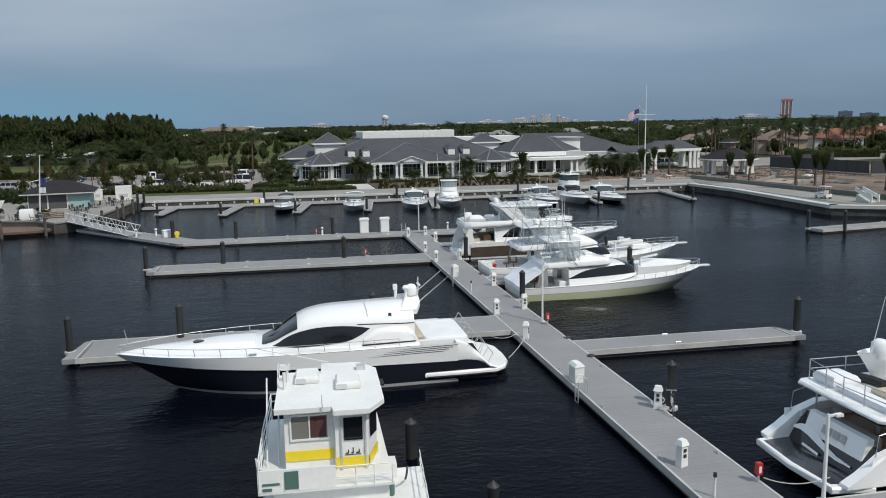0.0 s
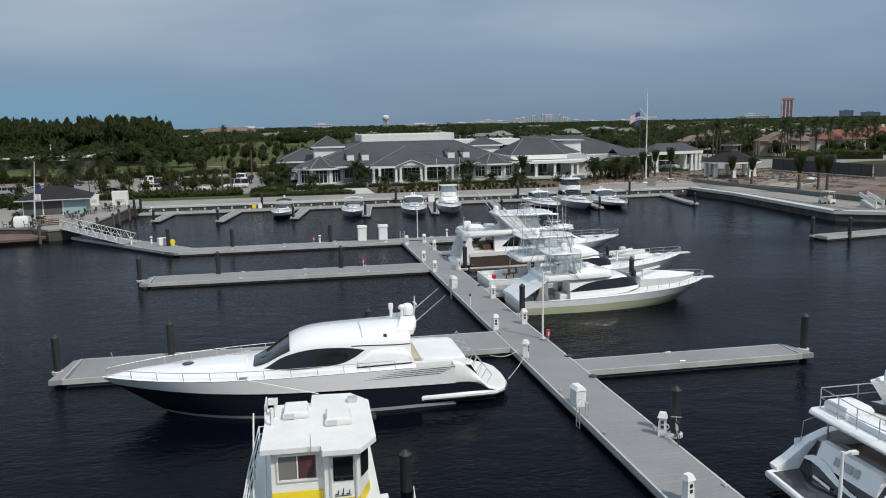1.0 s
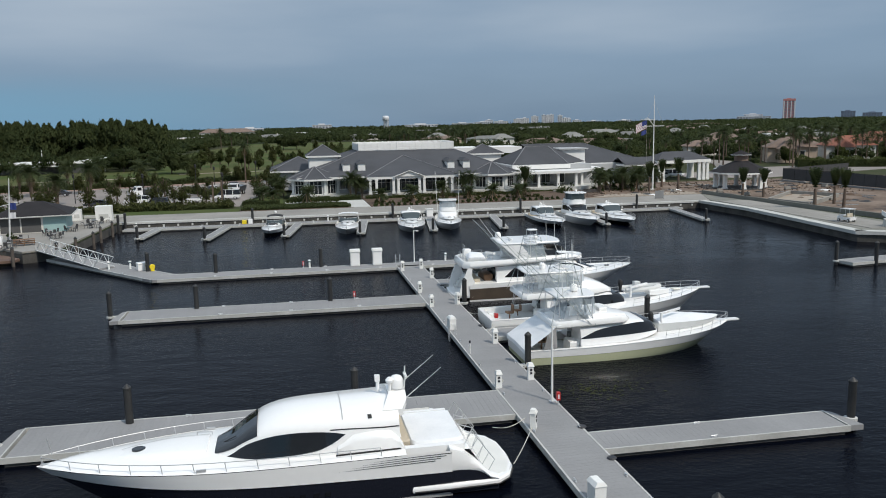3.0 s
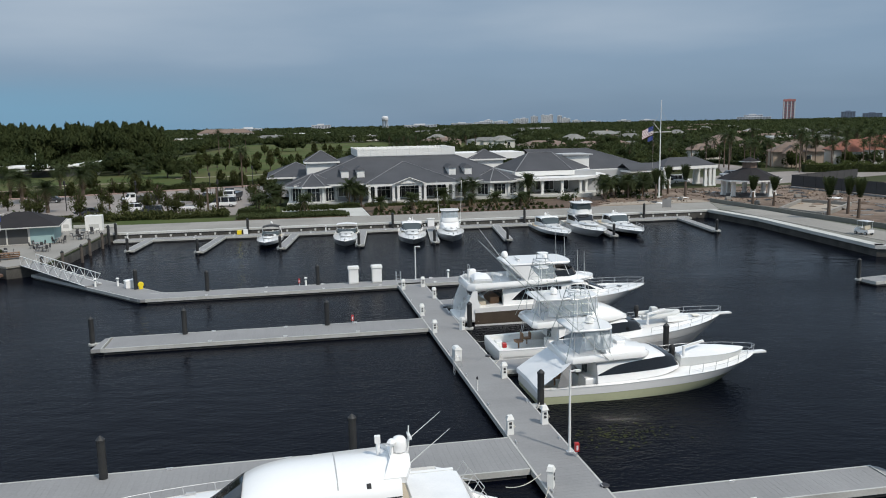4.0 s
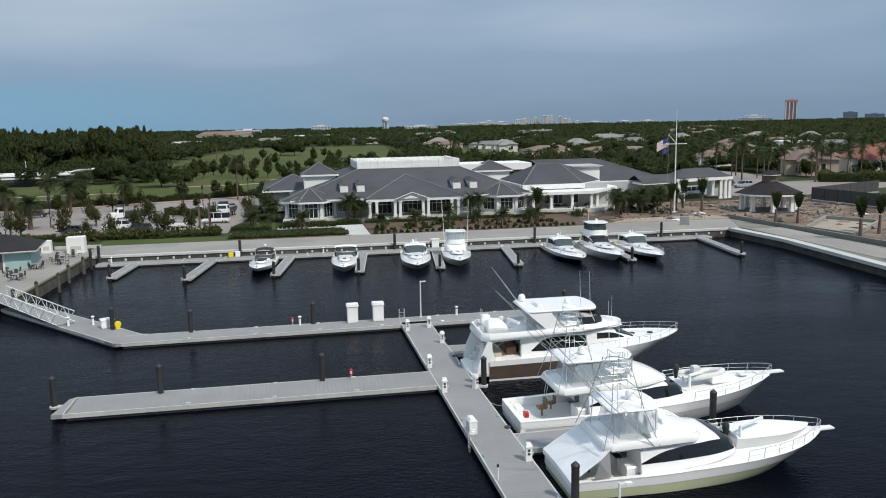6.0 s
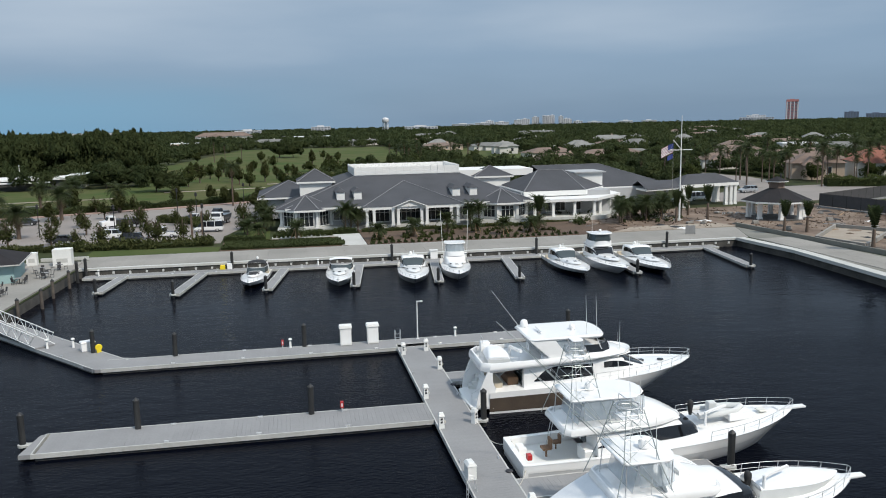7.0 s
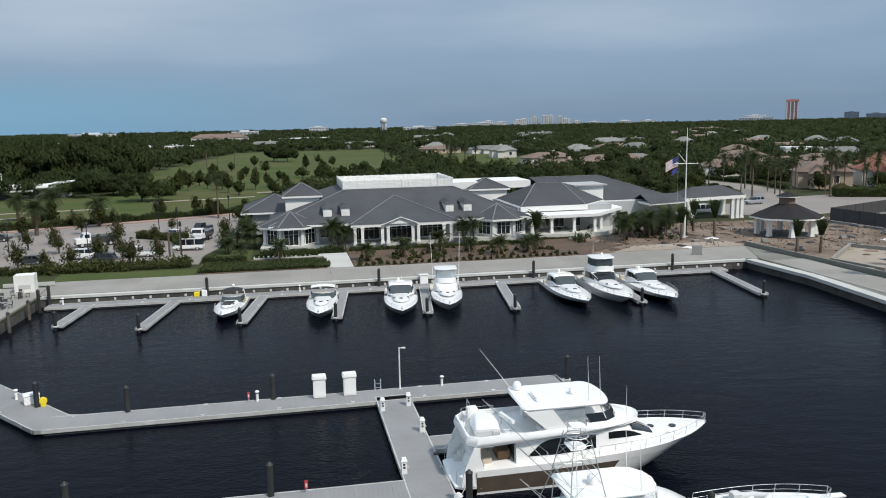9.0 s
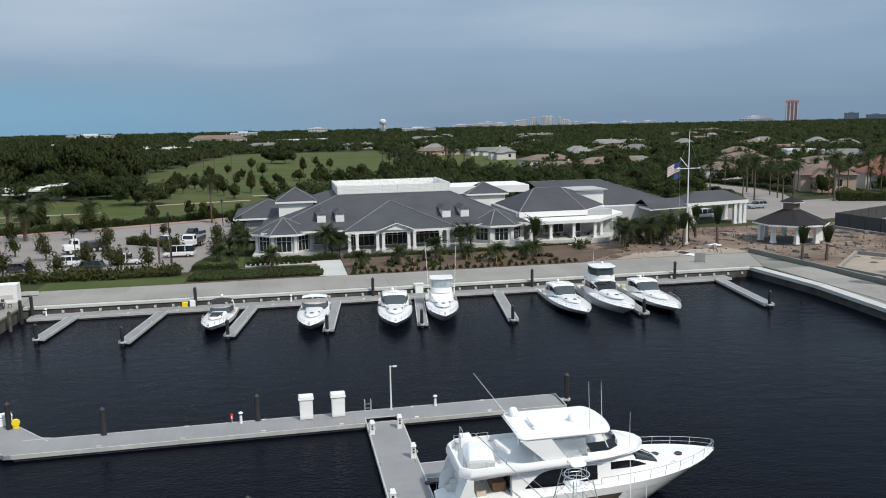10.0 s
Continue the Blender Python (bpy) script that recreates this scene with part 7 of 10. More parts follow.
def foliage(name, centres, outward, size, material, flat=0.7, corners=3):
    """Leaves that catch the light as the rounded crown they belong to; outward: from the crown's middle."""
    v = leaves(centres, size, flat, corners)
    nn = np.cross(v[:, 1] - v[:, 0], v[:, 2] - v[:, 0])
    nn /= np.linalg.norm(nn, axis=1)[:, None] + 1e-9
    o = outward / (np.linalg.norm(outward, axis=1)[:, None] + 1e-9)
    turn = (nn * o).sum(1) < 0
    v[turn] = v[turn][:, ::-1]
    nn[turn] *= -1
    m = o * 0.55 + nn * 0.25 + np.array([0, 0, 0.38])
    m /= np.linalg.norm(m, axis=1)[:, None] + 1e-9
    return quads_mesh(name, v, material, m)


def crown_points(n, rx, rz, lumps=7, base=0.25, reach=(0.3, 0.8), lobe=(0.2, 0.5)):
    """Places for leaves over an uneven crown made of several lobes."""
    cs = rng.normal(0, 1, (lumps, 3))
    cs /= np.linalg.norm(cs, axis=1)[:, None]
    cs *= np.array([rx, rx, rz]) * rng.uniform(*reach, (lumps, 1))
    cs[:, 2] = np.abs(cs[:, 2]) - base * rz
    k = rng.integers(0, lumps, n)
    p = rng.normal(0, 1, (n, 3))
    p /= np.linalg.norm(p, axis=1)[:, None]
    r = rng.uniform(0.62, 1.0, (n, 1)) ** 0.6 * rng.uniform(*lobe, lumps)[k][:, None]
    q = p * r * np.array([rx, rx, rz])
    return cs[k] + q, q * 0.7 + (cs[k] + np.array([0, 0, base * rz])) * 0.3


def broad_tree(h, r, n=700, leaf=0.55, material="leaf", label="broad-leaved tree with an uneven green crown", bark="bark", name="tree"):
    """One tree: tapered trunk, limbs and a crown of many small leaf clumps."""
    t = thing(name, label, "tree", group="trees on land")
    th = h * 0.42
    part("trunk", M().tube([(0, 0, -0.3), (0.1, 0.05, th * 0.5), (0.05, -0.1, th), (0.0, 0.0, h * 0.7)], 0.05 + h * 0.022, 7, 0.06), bark, t, smooth=60)
    for i in range(6):
        a = i * 1.05 + rng.uniform(0, 0.5)
        z = th * rng.uniform(0.7, 1.1)
        q = r * rng.uniform(0.45, 0.75)
        part("limb", M().tube([(0, 0, z), (q * 0.5 * math.cos(a), q * 0.5 * math.sin(a), z + h * 0.16), (q * math.cos(a), q * math.sin(a), z + h * 0.26)], 0.02 + h * 0.009, 5, 0.02), bark, t)
    p, o = crown_points(n, r, h * 0.5, 26, 0.5, (0.1, 0.85), (0.14, 0.42))
    part("crown", foliage("crown", p + np.array([0, 0, h * 0.56]), o, leaf, material), None, t)
    return t


def palm(h, fr=2.2, n=20, droop=1.0, up=0.35, wide=0.24, material="palm_leaf", trunk_r=0.17, label="tall palm with a feathery crown", dead=5, bark="bark", rise=None):
    """A palm: ringed trunk and arching fronds of separate leaflets; rise: the angles in degrees at which they leave the trunk."""
    t = thing("palm_tree", label, "palm tree", group="palms on land")
    pts = [(0.12 * math.sin(z * 0.5), 0.1 * math.cos(z * 0.4), z * h) for z in (-0.03, 0.25, 0.5, 0.75, 1.0)]
    part("trunk", M().tube(pts, trunk_r * 1.2, 8, trunk_r * 0.8), bark, t, smooth=60)
    top = Vector(pts[-1])
    quads, dry = [], []
    for i in range(n + dead):
        dying = i >= n
        a = i * 2.399 + rng.uniform(-0.2, 0.2)
        e = (up + rng.uniform(-0.5, 0.9) * (1 - up * 0.6)) if not dying else -1.1
        L = fr * rng.uniform(0.85, 1.1)
        d = Vector((math.cos(a), math.sin(a), 0))
        side = Vector((-math.sin(a), math.cos(a), 0))
        prev = top.copy()
        segs = 9
        ang = math.atan(e) if not dying else -0.9
        if rise and not dying:
            ang = radians(rng.uniform(*rise))
        line = [prev]
        for k in range(segs):
            ang -= droop * 0.17 * (0.5 + k / segs)
            prev = prev + (d * math.cos(ang) + Vector((0, 0, 1)) * math.sin(ang)) * (L / segs)
            line.append(prev)
        for k in range(1, segs + 1):
            c, w = line[k], L * wide * math.sin(math.pi * (0.12 + 0.82 * k / segs)) ** 0.7
            f = (line[k] - line[k - 1]) * 0.62
            for sg in (1, -1):
                tip = c + side * sg * w + f * 0.9 - Vector((0, 0, w * 0.38))
                (dry if dying else quads).append([c - f * 0.55, c + f * 0.45, tip + f * 0.12, tip - f * 0.12])
    crown = part("crown", quads_mesh("crown", np.array([[tuple(p) for p in q] for q in quads]), material), None, t)
    if dry:
        part("dry_fronds", quads_mesh("dry_fronds", np.array([[tuple(p) for p in q] for q in dry]), "palm_dry"), None, t, "hanging dry fronds")
    return t


def put(proto, spots):
    """Copies of a prototype at (x, y, scale, turn); the first spot takes the prototype itself."""
    for i, (x, y, s, a) in enumerate(spots):
        m = Matrix.LocRotScale((x, y, LAND), Euler((0, 0, a)), (1, 1, 1))
        ob = proto
        if i:
            ob = copy_thing(proto, m)
        else:
            proto.matrix_basis = m
        ob.scale = (s, s, s * rng.uniform(0.9, 1.1))


def spots(pts, lo=0.85, hi=1.15):
    return [(x, y, rng.uniform(lo, hi), rng.uniform(0, 6.28)) for x, y in pts]


# palms newly planted round the club and site: upright tied heads
put(palm(3.0, 3.0, 64, 0.2, 1.0, 0.16, trunk_r=0.24, dead=0, rise=(75, 90), label="newly planted palm with an upright tied head"),
    spots([(62.4, 166.5), (69.8, 167.8), (69.9, 176), (72.0, 147.0), (76.8, 147.8), (73.2, 127.8), (78.2, 127.5), (36.0, 167.5), (84.5, 120.0), (88.0, 122.5), (80.5, 133.0)], 0.95, 1.12))
put(palm(2.0, 2.0, 48, 1.0, 0.6, 0.26, trunk_r=0.13, dead=2, rise=(-5, 85), label="slender palm in a planting bed"),
    spots([(6.0, 162.7), (11.9, 163.4), (19.0, 168.0), (23.4, 165.2), (27.5, 161.6), (32.6, 162.3), (34.7, 164.5), (-14.2, 171.5), (-7.9, 167.0), (-16.5, 176.0), (-13.0, 180.5), (-17.0, 184.0)]))
put(palm(3.2, 2.3, 56, 1.0, 0.6, 0.28, trunk_r=0.17, dead=0, rise=(-15, 85), label="leafy palm on bare earth beside the clubhouse wing"),
    spots([(52.3, 168.2), (60.1, 173.7), (62.7, 172.7), (55.6, 173.2), (57.8, 175.5), (65.0, 176.0), (67.5, 174.0), (58.6, 171.0), (66.0, 179.5), (61.5, 179.0), (53.6, 171.8), (60.6, 176.6), (63.6, 174.6)], 0.9, 1.2))
put(palm(3.8, 2.6, 46, 0.8, 1.0, 0.2, trunk_r=0.15, dead=3, rise=(-10, 86), label="tall slim palm close to the clubhouse front"),
    spots([(2.2, 175.6), (3.4, 174.9), (24.4, 174.0), (26.0, 173.4), (1.2, 174.4), (37.6, 173.6), (-13.6, 186.0), (-12.2, 184.2)], 0.85, 1.0))
put(palm(5.2, 3.4, 46, 1.0, 0.5, trunk_r=0.34, dead=4, rise=(-20, 80), label="thick-trunked date palm with a wide arching crown"),
    spots([(-69.3, 243.2), (-61.1, 240.3), (-47.4, 225.5), (-57, 213), (-75, 222), (-84, 226), (-68, 206), (-94, 232), (-103, 222), (-57, 184)], 0.9, 1.25))
put(palm(11.0, 3.0, 30, 0.9, 0.7, trunk_r=0.2, dead=3, rise=(-25, 80), label="tall mature palm above the treetops"),
    spots([(140, 232), (118, 238), (128, 252), (155, 245), (165, 230), (150, 262), (180, 240), (108, 250), (42, 360), (58, 388), (48, 372), (52, 400), (66, 380), (100, 262), (-22.0, 230.6), (-30.5, 459.1), (-45.0, 467.0), (-38, 448), (39.3, 378.1), (42.7, 376.4), (50.6, 380.1), (74.7, 392.5), (81.2, 398.0), (140.7, 269.6), (161.3, 285.4), (157.4, 262.0), (174.0, 347.3), (78, 404), (68, 400), (146, 238), (153, 241), (163, 240), (168, 236), (175, 240), (150, 244), (158, 234), (182, 246),
           (64, 372), (70, 392), (38, 392), (46, 410), (172, 258), (190, 232), (200, 250), (135, 276), (142, 248), (160, 250), (146, 268), (178, 254), (184, 278), (152, 300), (163, 292), (122, 262), (126, 285), (112, 270), (196, 288), (208, 275), (140, 310), (176, 312), (190, 305), (158, 335), (205, 300), (118, 300), (170, 340), (216, 330), (122, 226), (134, 222), (147, 225), (129, 242), (138, 244), (117, 231), (151, 231), (158, 226), (126, 234), (143, 232)], 0.62, 1.0))
# broad-leaved trees in the car park and on the course
put(broad_tree(5.2, 1.5, 900, 0.22, "leaf_olive", "young car-park tree with a rounded crown"),
    spots([(-52.7, 192), (-36.5, 173.3), (-49.7, 198), (-37.6, 194), (-30.9, 195), (-44.5, 172), (-33.5, 176), (-27.0, 171.5), (-24.0, 184), (-60.5, 229.4), (-52.9, 226.8), (-44, 224), (-58, 176), (-66, 190), (-72, 178), (-84, 196), (-92, 180), (-17.5, 192), (-19.0, 204), (-48, 170.5), (-55, 171.5), (-63, 170), (-40, 169.5), (-31, 169), (-46, 186), (-62, 197), (-70, 200), (-78, 186), (-15.5, 188), (-17, 178), (-40, 208), (-48, 212), (-30, 211)], 0.8, 1.2))
put(broad_tree(7.0, 2.5, 2600, 0.34, "leaf", "spreading shade tree on the golf course"),
    spots([(-44.0, 347.9), (-36.3, 336.7), (-27.0, 316.1), (-20.3, 292.7), (-10.0, 292.3), (-20.6, 453.7), (-53.9, 471.9), (-21.5, 379.5), (6.9, 344.1), (-14, 400), (18, 440), (-34, 372), (-8, 352), (-30, 420), (60.6, 387.1), (12, 470), (-40, 300), (30, 300), (42, 292), (24, 290)], 0.7, 1.15))
put(broad_tree(9.0, 2.1, 2200, 0.36, "leaf_olive", "slim upright tree on the golf course"),
    spots([(-21.9, 343.3), (-15.8, 311.3), (-5.7, 300.5), (-32.2, 322.8), (4, 410), (-29, 333), (-12, 322), (-38, 316), (10, 372), (-24, 302)], 0.7, 1.1))
put(broad_tree(6.6, 1.9, 2000, 0.3, "leaf_olive", "slim young tree beside the drive"),
    spots([(-28.6, 245.7), (-15.6, 230.5), (-46.9, 223.5), (-58.2, 229.2), (-59.0, 210.7), (-24.5, 240), (-36, 236.5), (-16.5, 222), (-12.5, 216), (-13.5, 205), (-14, 196), (-22.0, 232), (-70, 214), (-80, 216)], 0.8, 1.15))
put(broad_tree(8.6, 3.8, 4200, 0.4, "leaf", "full green tree behind the clubhouse"),
    spots([(1.1, 362.1), (14.2, 326.9), (24.0, 344.9), (34.5, 359.0), (10, 336), (44, 352), (52, 345), (80, 262), (92, 256), (104, 240), (112, 262), (98, 272), (66, 352), (72, 366), (-4, 240), (2, 246), (144, 240), (160, 236), (179, 238), (158, 256), (146, 268), (160, 290), (180, 294), (190, 268)], 0.6, 1.0))
put(broad_tree(10.5, 7.0, 8000, 0.46, "leaf_dark", "large dark spreading oak"),
    spots([(-65.9, 303.9), (-60.4, 309.2), (-70.0, 332.0), (-47.7, 284.3), (-42.7, 282.4), (-55.8, 307.3), (-68, 322), (-84, 330), (-3.6, 501.0), (-11.4, 505.7), (22, 330), (34, 342), (52, 320), (66, 268), (76, 280), (88, 276), (100, 286), (58, 250), (70, 244), (118, 322), (132, 318)], 0.72, 1.05))


def hedge(pts, w, h, n_per_m=40, leaf=0.35, material="leaf_dark", label="clipped dark green hedge"):
    """A clipped hedge along points: a twiggy core and leaves standing off it."""
    t = thing("hedge", label, "hedge", group="hedges")
    core, allp = M(), []
    for (x0, y0), (x1, y1) in zip(pts, pts[1:]):
        L = math.hypot(x1 - x0, y1 - y0)
        d = np.array([(x1 - x0) / L, (y1 - y0) / L])
        nn = np.array([-d[1], d[0]])
        k = int(L * n_per_m * 2.4)
        s, f, z = rng.uniform(0, L, k), rng.uniform(-w / 2, w / 2, k), rng.uniform(0.1, 1, k) ** 0.6
        hh = h * (0.85 + 0.25 * np.sin(s * 0.9) * np.sin(s * 0.37 + 1))
        allp.append(np.stack([x0 + d[0] * s + nn[0] * f, y0 + d[1] * s + nn[1] * f, LAND + z * hh], 1))
        a, b, c, e = ((x0 + nn[0] * q + d[0] * u, y0 + nn[1] * q + d[1] * u) for q, u in ((-w * 0.36, 0), (-w * 0.36, L), (w * 0.36, L), (w * 0.36, 0)))
        core.prism([a, b, c, e], LAND, LAND + h * 0.68)
    part("core", core, "leaf_dark", t)
    cs = np.concatenate(allp)
    part("foliage", foliage("foliage", cs, np.tile(np.array([[0.0, -0.4, 1.0]]), (len(cs), 1)) + rng.normal(0, 0.3, (len(cs), 3)), leaf * 0.62, material, 0.8), None, t)


hedge([(-19.8, 159.6), (-0.2, 159.3)], 1.8, 0.7, 60)
hedge([(-19.6, 164.8), (-0.4, 164.4)], 3.4, 0.5, 90, 0.32)
hedge([(-19.8, 161.6), (0.0, 161.3)], 3.0, 0.55, 90, 0.32)
hedge([(-20, 168.0), (-13, 167.9)], 1.2, 1.2, 50, 0.32)
hedge([(-48, 166.5), (-21.5, 165.8)], 2.2, 0.95, 80, 0.34, "leaf_olive")
hedge([(-90, 168), (-48.5, 167)], 2.5, 1.2, 70, 0.36, "leaf_olive")
hedge([(-150, 216.6), (-68, 223.4), (-38, 234.0), (-12, 245.5)], 2.6, 1.7, 60, 0.5, "leaf_dark")
hedge([(-35, 202), (-27, 196), (-25.5, 188)], 2.6, 1.6, 60, 0.45, "leaf_olive")
hedge([(138, 246), (141, 262), (137, 290)], 2.0, 1.4, 40, 0.4)
hedge([(109, 228), (121, 249), (124, 264)], 2.0, 1.2, 40, 0.4)
hedge([(136, 223), (160, 213)], 5, 3.2, 80, 0.5, "leaf")
hedge([(-11, 172.6), (3.0, 172.8)], 1.6, 1.1, 60)
hedge([(4.0, 172.6), (37, 172.6)], 1.5, 0.8, 40, 0.35, "leaf_olive")
hedge([(38, 174.8), (46, 174.8)], 1.0, 0.5, 30, 0.3, "leaf_olive")


def shrubs(name, pts, r, h, label, material="leaf_dark", n=46, leaf=0.28):
    """Many small shrubs too alike to count, as one planting."""
    cs = []
    for x, y in pts:
        p = rng.normal(0, 1, (n, 3)) * np.array([r, r, h]) * 0.42
        p[:, 2] = np.abs(p[:, 2])
        cs.append(p + np.array([x, y, LAND + 0.12]))
    ob = part(name, quads_mesh(name, leaves(np.concatenate(cs), leaf, 0.9), material), None, None)
    tagged(ob, label, "shrubs", kind="stuff")


shrubs("bed_shrubs", [(x, y) for x in np.arange(4.3, 40, 1.1) for y in (157.9 + 0.25 * math.sin(x),)], 0.32, 0.5, "row of low dark shrubs edging a mulch bed")
shrubs("bed_shrubs", [(rng.uniform(4, 38), rng.uniform(159.5, 171)) for _ in range(60)], 0.5, 0.7, "scattered young shrubs in brown mulch", "leaf_olive")
shrubs("path_shrubs", [(x, 170.0 + 0.2 * math.sin(x * 2)) for x in np.arange(-11.5, -1.0, 0.75)], 0.3, 0.8, "row of pale-edged shrubs along the footpath", "leaf")
shrubs("site_shrubs", [(rng.uniform(44, 66), rng.uniform(168, 184)) for _ in range(40)], 0.7, 1.2, "loose shrubs beside the clubhouse wing", "leaf_dark")
shrubs("car_park_shrubs", [(rng.uniform(-46, -22), rng.uniform(164.8, 169.5)) for _ in range(70)], 0.9, 1.3, "loose shrubs between car park and lawn", "leaf_olive", 60, 0.35)
shrubs("shore_shrubs", [(rng.uniform(-120, -56), rng.uniform(150, 168)) for _ in range(160)], 1.3, 1.8, "dense shrubs behind the western shore", "leaf_dark", 70, 0.5)


def inside(x, y, poly):
    hit, j = False, len(poly) - 1
    for i in range(len(poly)):
        (xi, yi), (xj, yj) = poly[i], poly[j]
        if (yi > y) != (yj > y) and x < (xj - xi) * (y - yi) / (yj - yi) + xi:
            hit = not hit
        j = i
    return hit


FAIRWAY = [(-190, 222), (-70, 236), (-12, 252), (20, 300), (60, 430), (70, 660), (-40, 660), (-66, 440), (-56, 312), (-90, 302), (-190, 300)]
KEEP = [FAIRWAY, [(60, 330), (96, 330), (130, 460), (110, 640), (80, 640)], [(-160, 150), (-8, 150), (-5, 250), (-160, 240)], [(-20, 150), (76, 150), (76, 226), (-20, 226)], [(70, 90), (250, 90), (236, 240), (76, 224)],
        [(100, 214), (160, 214), (166, 240), (142, 262), (140, 292), (122, 292), (116, 250)],
        [(-140, 345), (-112, 330), (-64, 340), (-62, 430), (-150, 435)]]
HOMES = [(104, 345, 26, 12, 5.5, 8, "brown_roof", "stucco"), (128, 352, 30, 13, 6.5, 4, "brown_roof", "stucco"), (146, 372, 22, 11, 5.5, -6, "grey_roof", "white_stucco"), (116, 398, 24, 12, 6, 10, "brown_roof", "white_stucco"),
         (152, 250, 15, 10, 7.8, -24, "brown_roof", "stucco"), (171, 247, 15, 11, 8.2, -24, "terracotta_roof", "white_stucco"), (164, 270, 14, 10, 6.4, -16, "brown_roof", "stucco"), (171, 300, 18, 11, 6.6, -12, "brown_roof", "stucco"), (150, 304, 13, 9, 6.0, -12, "brown_roof", "white_stucco"), (186, 348, 20, 11, 6.8, -10, "brown_roof", "stucco"), (200, 282, 16, 11, 7.0, -20, "terracotta_roof", "stucco"),
         (226, 296, 26, 14, 8, -6, "terracotta_roof", "white_stucco"), (205, 320, 24, 12, 6, -10, "brown_roof", "stucco"), (236, 318, 24, 12, 6, -10, "terracotta_roof", "stucco"), (236, 379, 16, 11, 8.6, -20, "flat_roof", "white_stucco"),
         (160, 470, 28, 12, 5, 5, "grey_roof", "white_stucco"), (205, 520, 30, 12, 5, 0, "brown_roof", "white_stucco"), (128, 540, 34, 14, 5, 3, "grey_roof", "white_stucco"), (96, 560, 26, 12, 5, 0, "brown_roof", "stucco"),
         (-72, 946, 60, 18, 11, 4, "brown_roof", "white_stucco"), (-90, 690, 34, 14, 8, 6, "flat_roof", "stucco"), (-20, 760, 30, 14, 6, 0, "grey_roof", "white_stucco"), (60, 720, 34, 14, 5, 0, "grey_roof", "white_stucco"),
         (110, 700, 30, 14, 5, 2, "brown_roof", "white_stucco"), (270, 440, 26, 13, 6, -5, "brown_roof", "stucco"), (300, 520, 28, 13, 6, 0, "brown_roof", "white_stucco"), (250, 600, 30, 14, 6, 3, "grey_roof", "white_stucco"),
         (330, 640, 34, 14, 6, 0, "brown_roof", "white_stucco"), (190, 660, 30, 14, 5, 0, "grey_roof", "white_stucco"), (20, 900, 60, 20, 8, 0, "flat_roof", "far_white"), (150, 880, 50, 18, 6, 0, "grey_roof", "white_stucco"),
         (-150, 640, 40, 16, 6, 8, "flat_roof", "white_stucco"), (-120, 760, 50, 18, 7, 0, "flat_roof", "white_stucco"), (-200, 900, 60, 20, 8, 0, "flat_roof", "far_white"), (260, 860, 50, 18, 7, 0, "grey_roof", "white_stucco"), (400, 800, 40, 16, 6, 0, "brown_roof", "white_stucco"), (480, 900, 50, 18, 7, 0, "brown_roof", "white_stucco"),
         (221, 577, 25, 12, 7.1, -14, "light_roof", "stucco"), (193, 468, 17, 11, 7.1, -14, "grey_roof", "white_stucco"), (148, 443, 14, 10, 7.9, -10, "light_roof", "white_stucco"), (214, 398, 16, 11, 7.1, -18, "brown_roof", "stucco"),
         (264, 546, 12, 9, 7.3, -18, "light_roof", "white_stucco"), (327, 551, 17, 11, 6.9, -22, "light_roof", "stucco"), (333, 501, 12, 9, 7.5, -24, "light_roof", "white_stucco"), (329, 469, 15, 10, 7.1, -24, "light_roof", "white_stucco"),
         (238, 353, 21, 11, 6.9, -24, "grey_roof", "stucco"), (172, 275, 15, 10, 7.1, -22, "brown_roof", "stucco"), (421, 736, 17, 11, 6.9, -20, "light_roof", "stucco"), (117, 480, 14, 10, 7.1, -6, "light_roof", "white_stucco"), (217, 759, 16, 11, 7.1, -8, "light_roof", "stucco"),
         (178, 935, 16, 11, 7.1, -6, "light_roof", "white_stucco"), (96, 573, 13, 9, 7.1, -4, "light_roof", "white_stucco"), (370, 697, 16, 11, 6.9, -18, "light_roof", "white_stucco")]


def near_home(x, y, pad):
    return any(abs(x - h[0]) < h[2] / 2 + pad and -pad - 3.0 - h[3] / 2 < y - h[1] < h[3] / 2 + pad for h in HOMES)


def woods(name, label, y0, y1, step, n, leaf, h0, h1, material, keep=0.0):
    """A wood of many crowns as one planting."""
    cs, outs = [], []
    y = y0
    while y < y1:
        half = 0.72 * (y + 20) + 40
        x0 = -half * 0.56 - 20
        for x in np.arange(x0, x0 + half * 1.9, step):
            px, py = x + rng.uniform(-0.5, 0.5) * step, y + rng.uniform(-0.5, 0.5) * step
            if rng.uniform() < keep or any(inside(px, py, k) for k in KEEP) or near_home(px, py, 2.0):
                continue
            h = rng.uniform(h0, h1)
            r = step * rng.uniform(0.4, 0.85)
            p, o = crown_points(n, r, h * 0.5, 9, 0.35, (0.2, 0.9), (0.18, 0.5))
            p[:, 2] += h * 0.52
            p[:, 2] = np.clip(p[:, 2], 0.2, None)
            cs.append(p + np.array([px, py, LAND]))
            outs.append(o)
        y += step * 0.9
    p = np.concatenate(cs)
    ob = part(name, foliage(name, p, np.concatenate(outs), leaf, material), None, None)
    tagged(ob, label, "woodland", kind="stuff")
    return ob


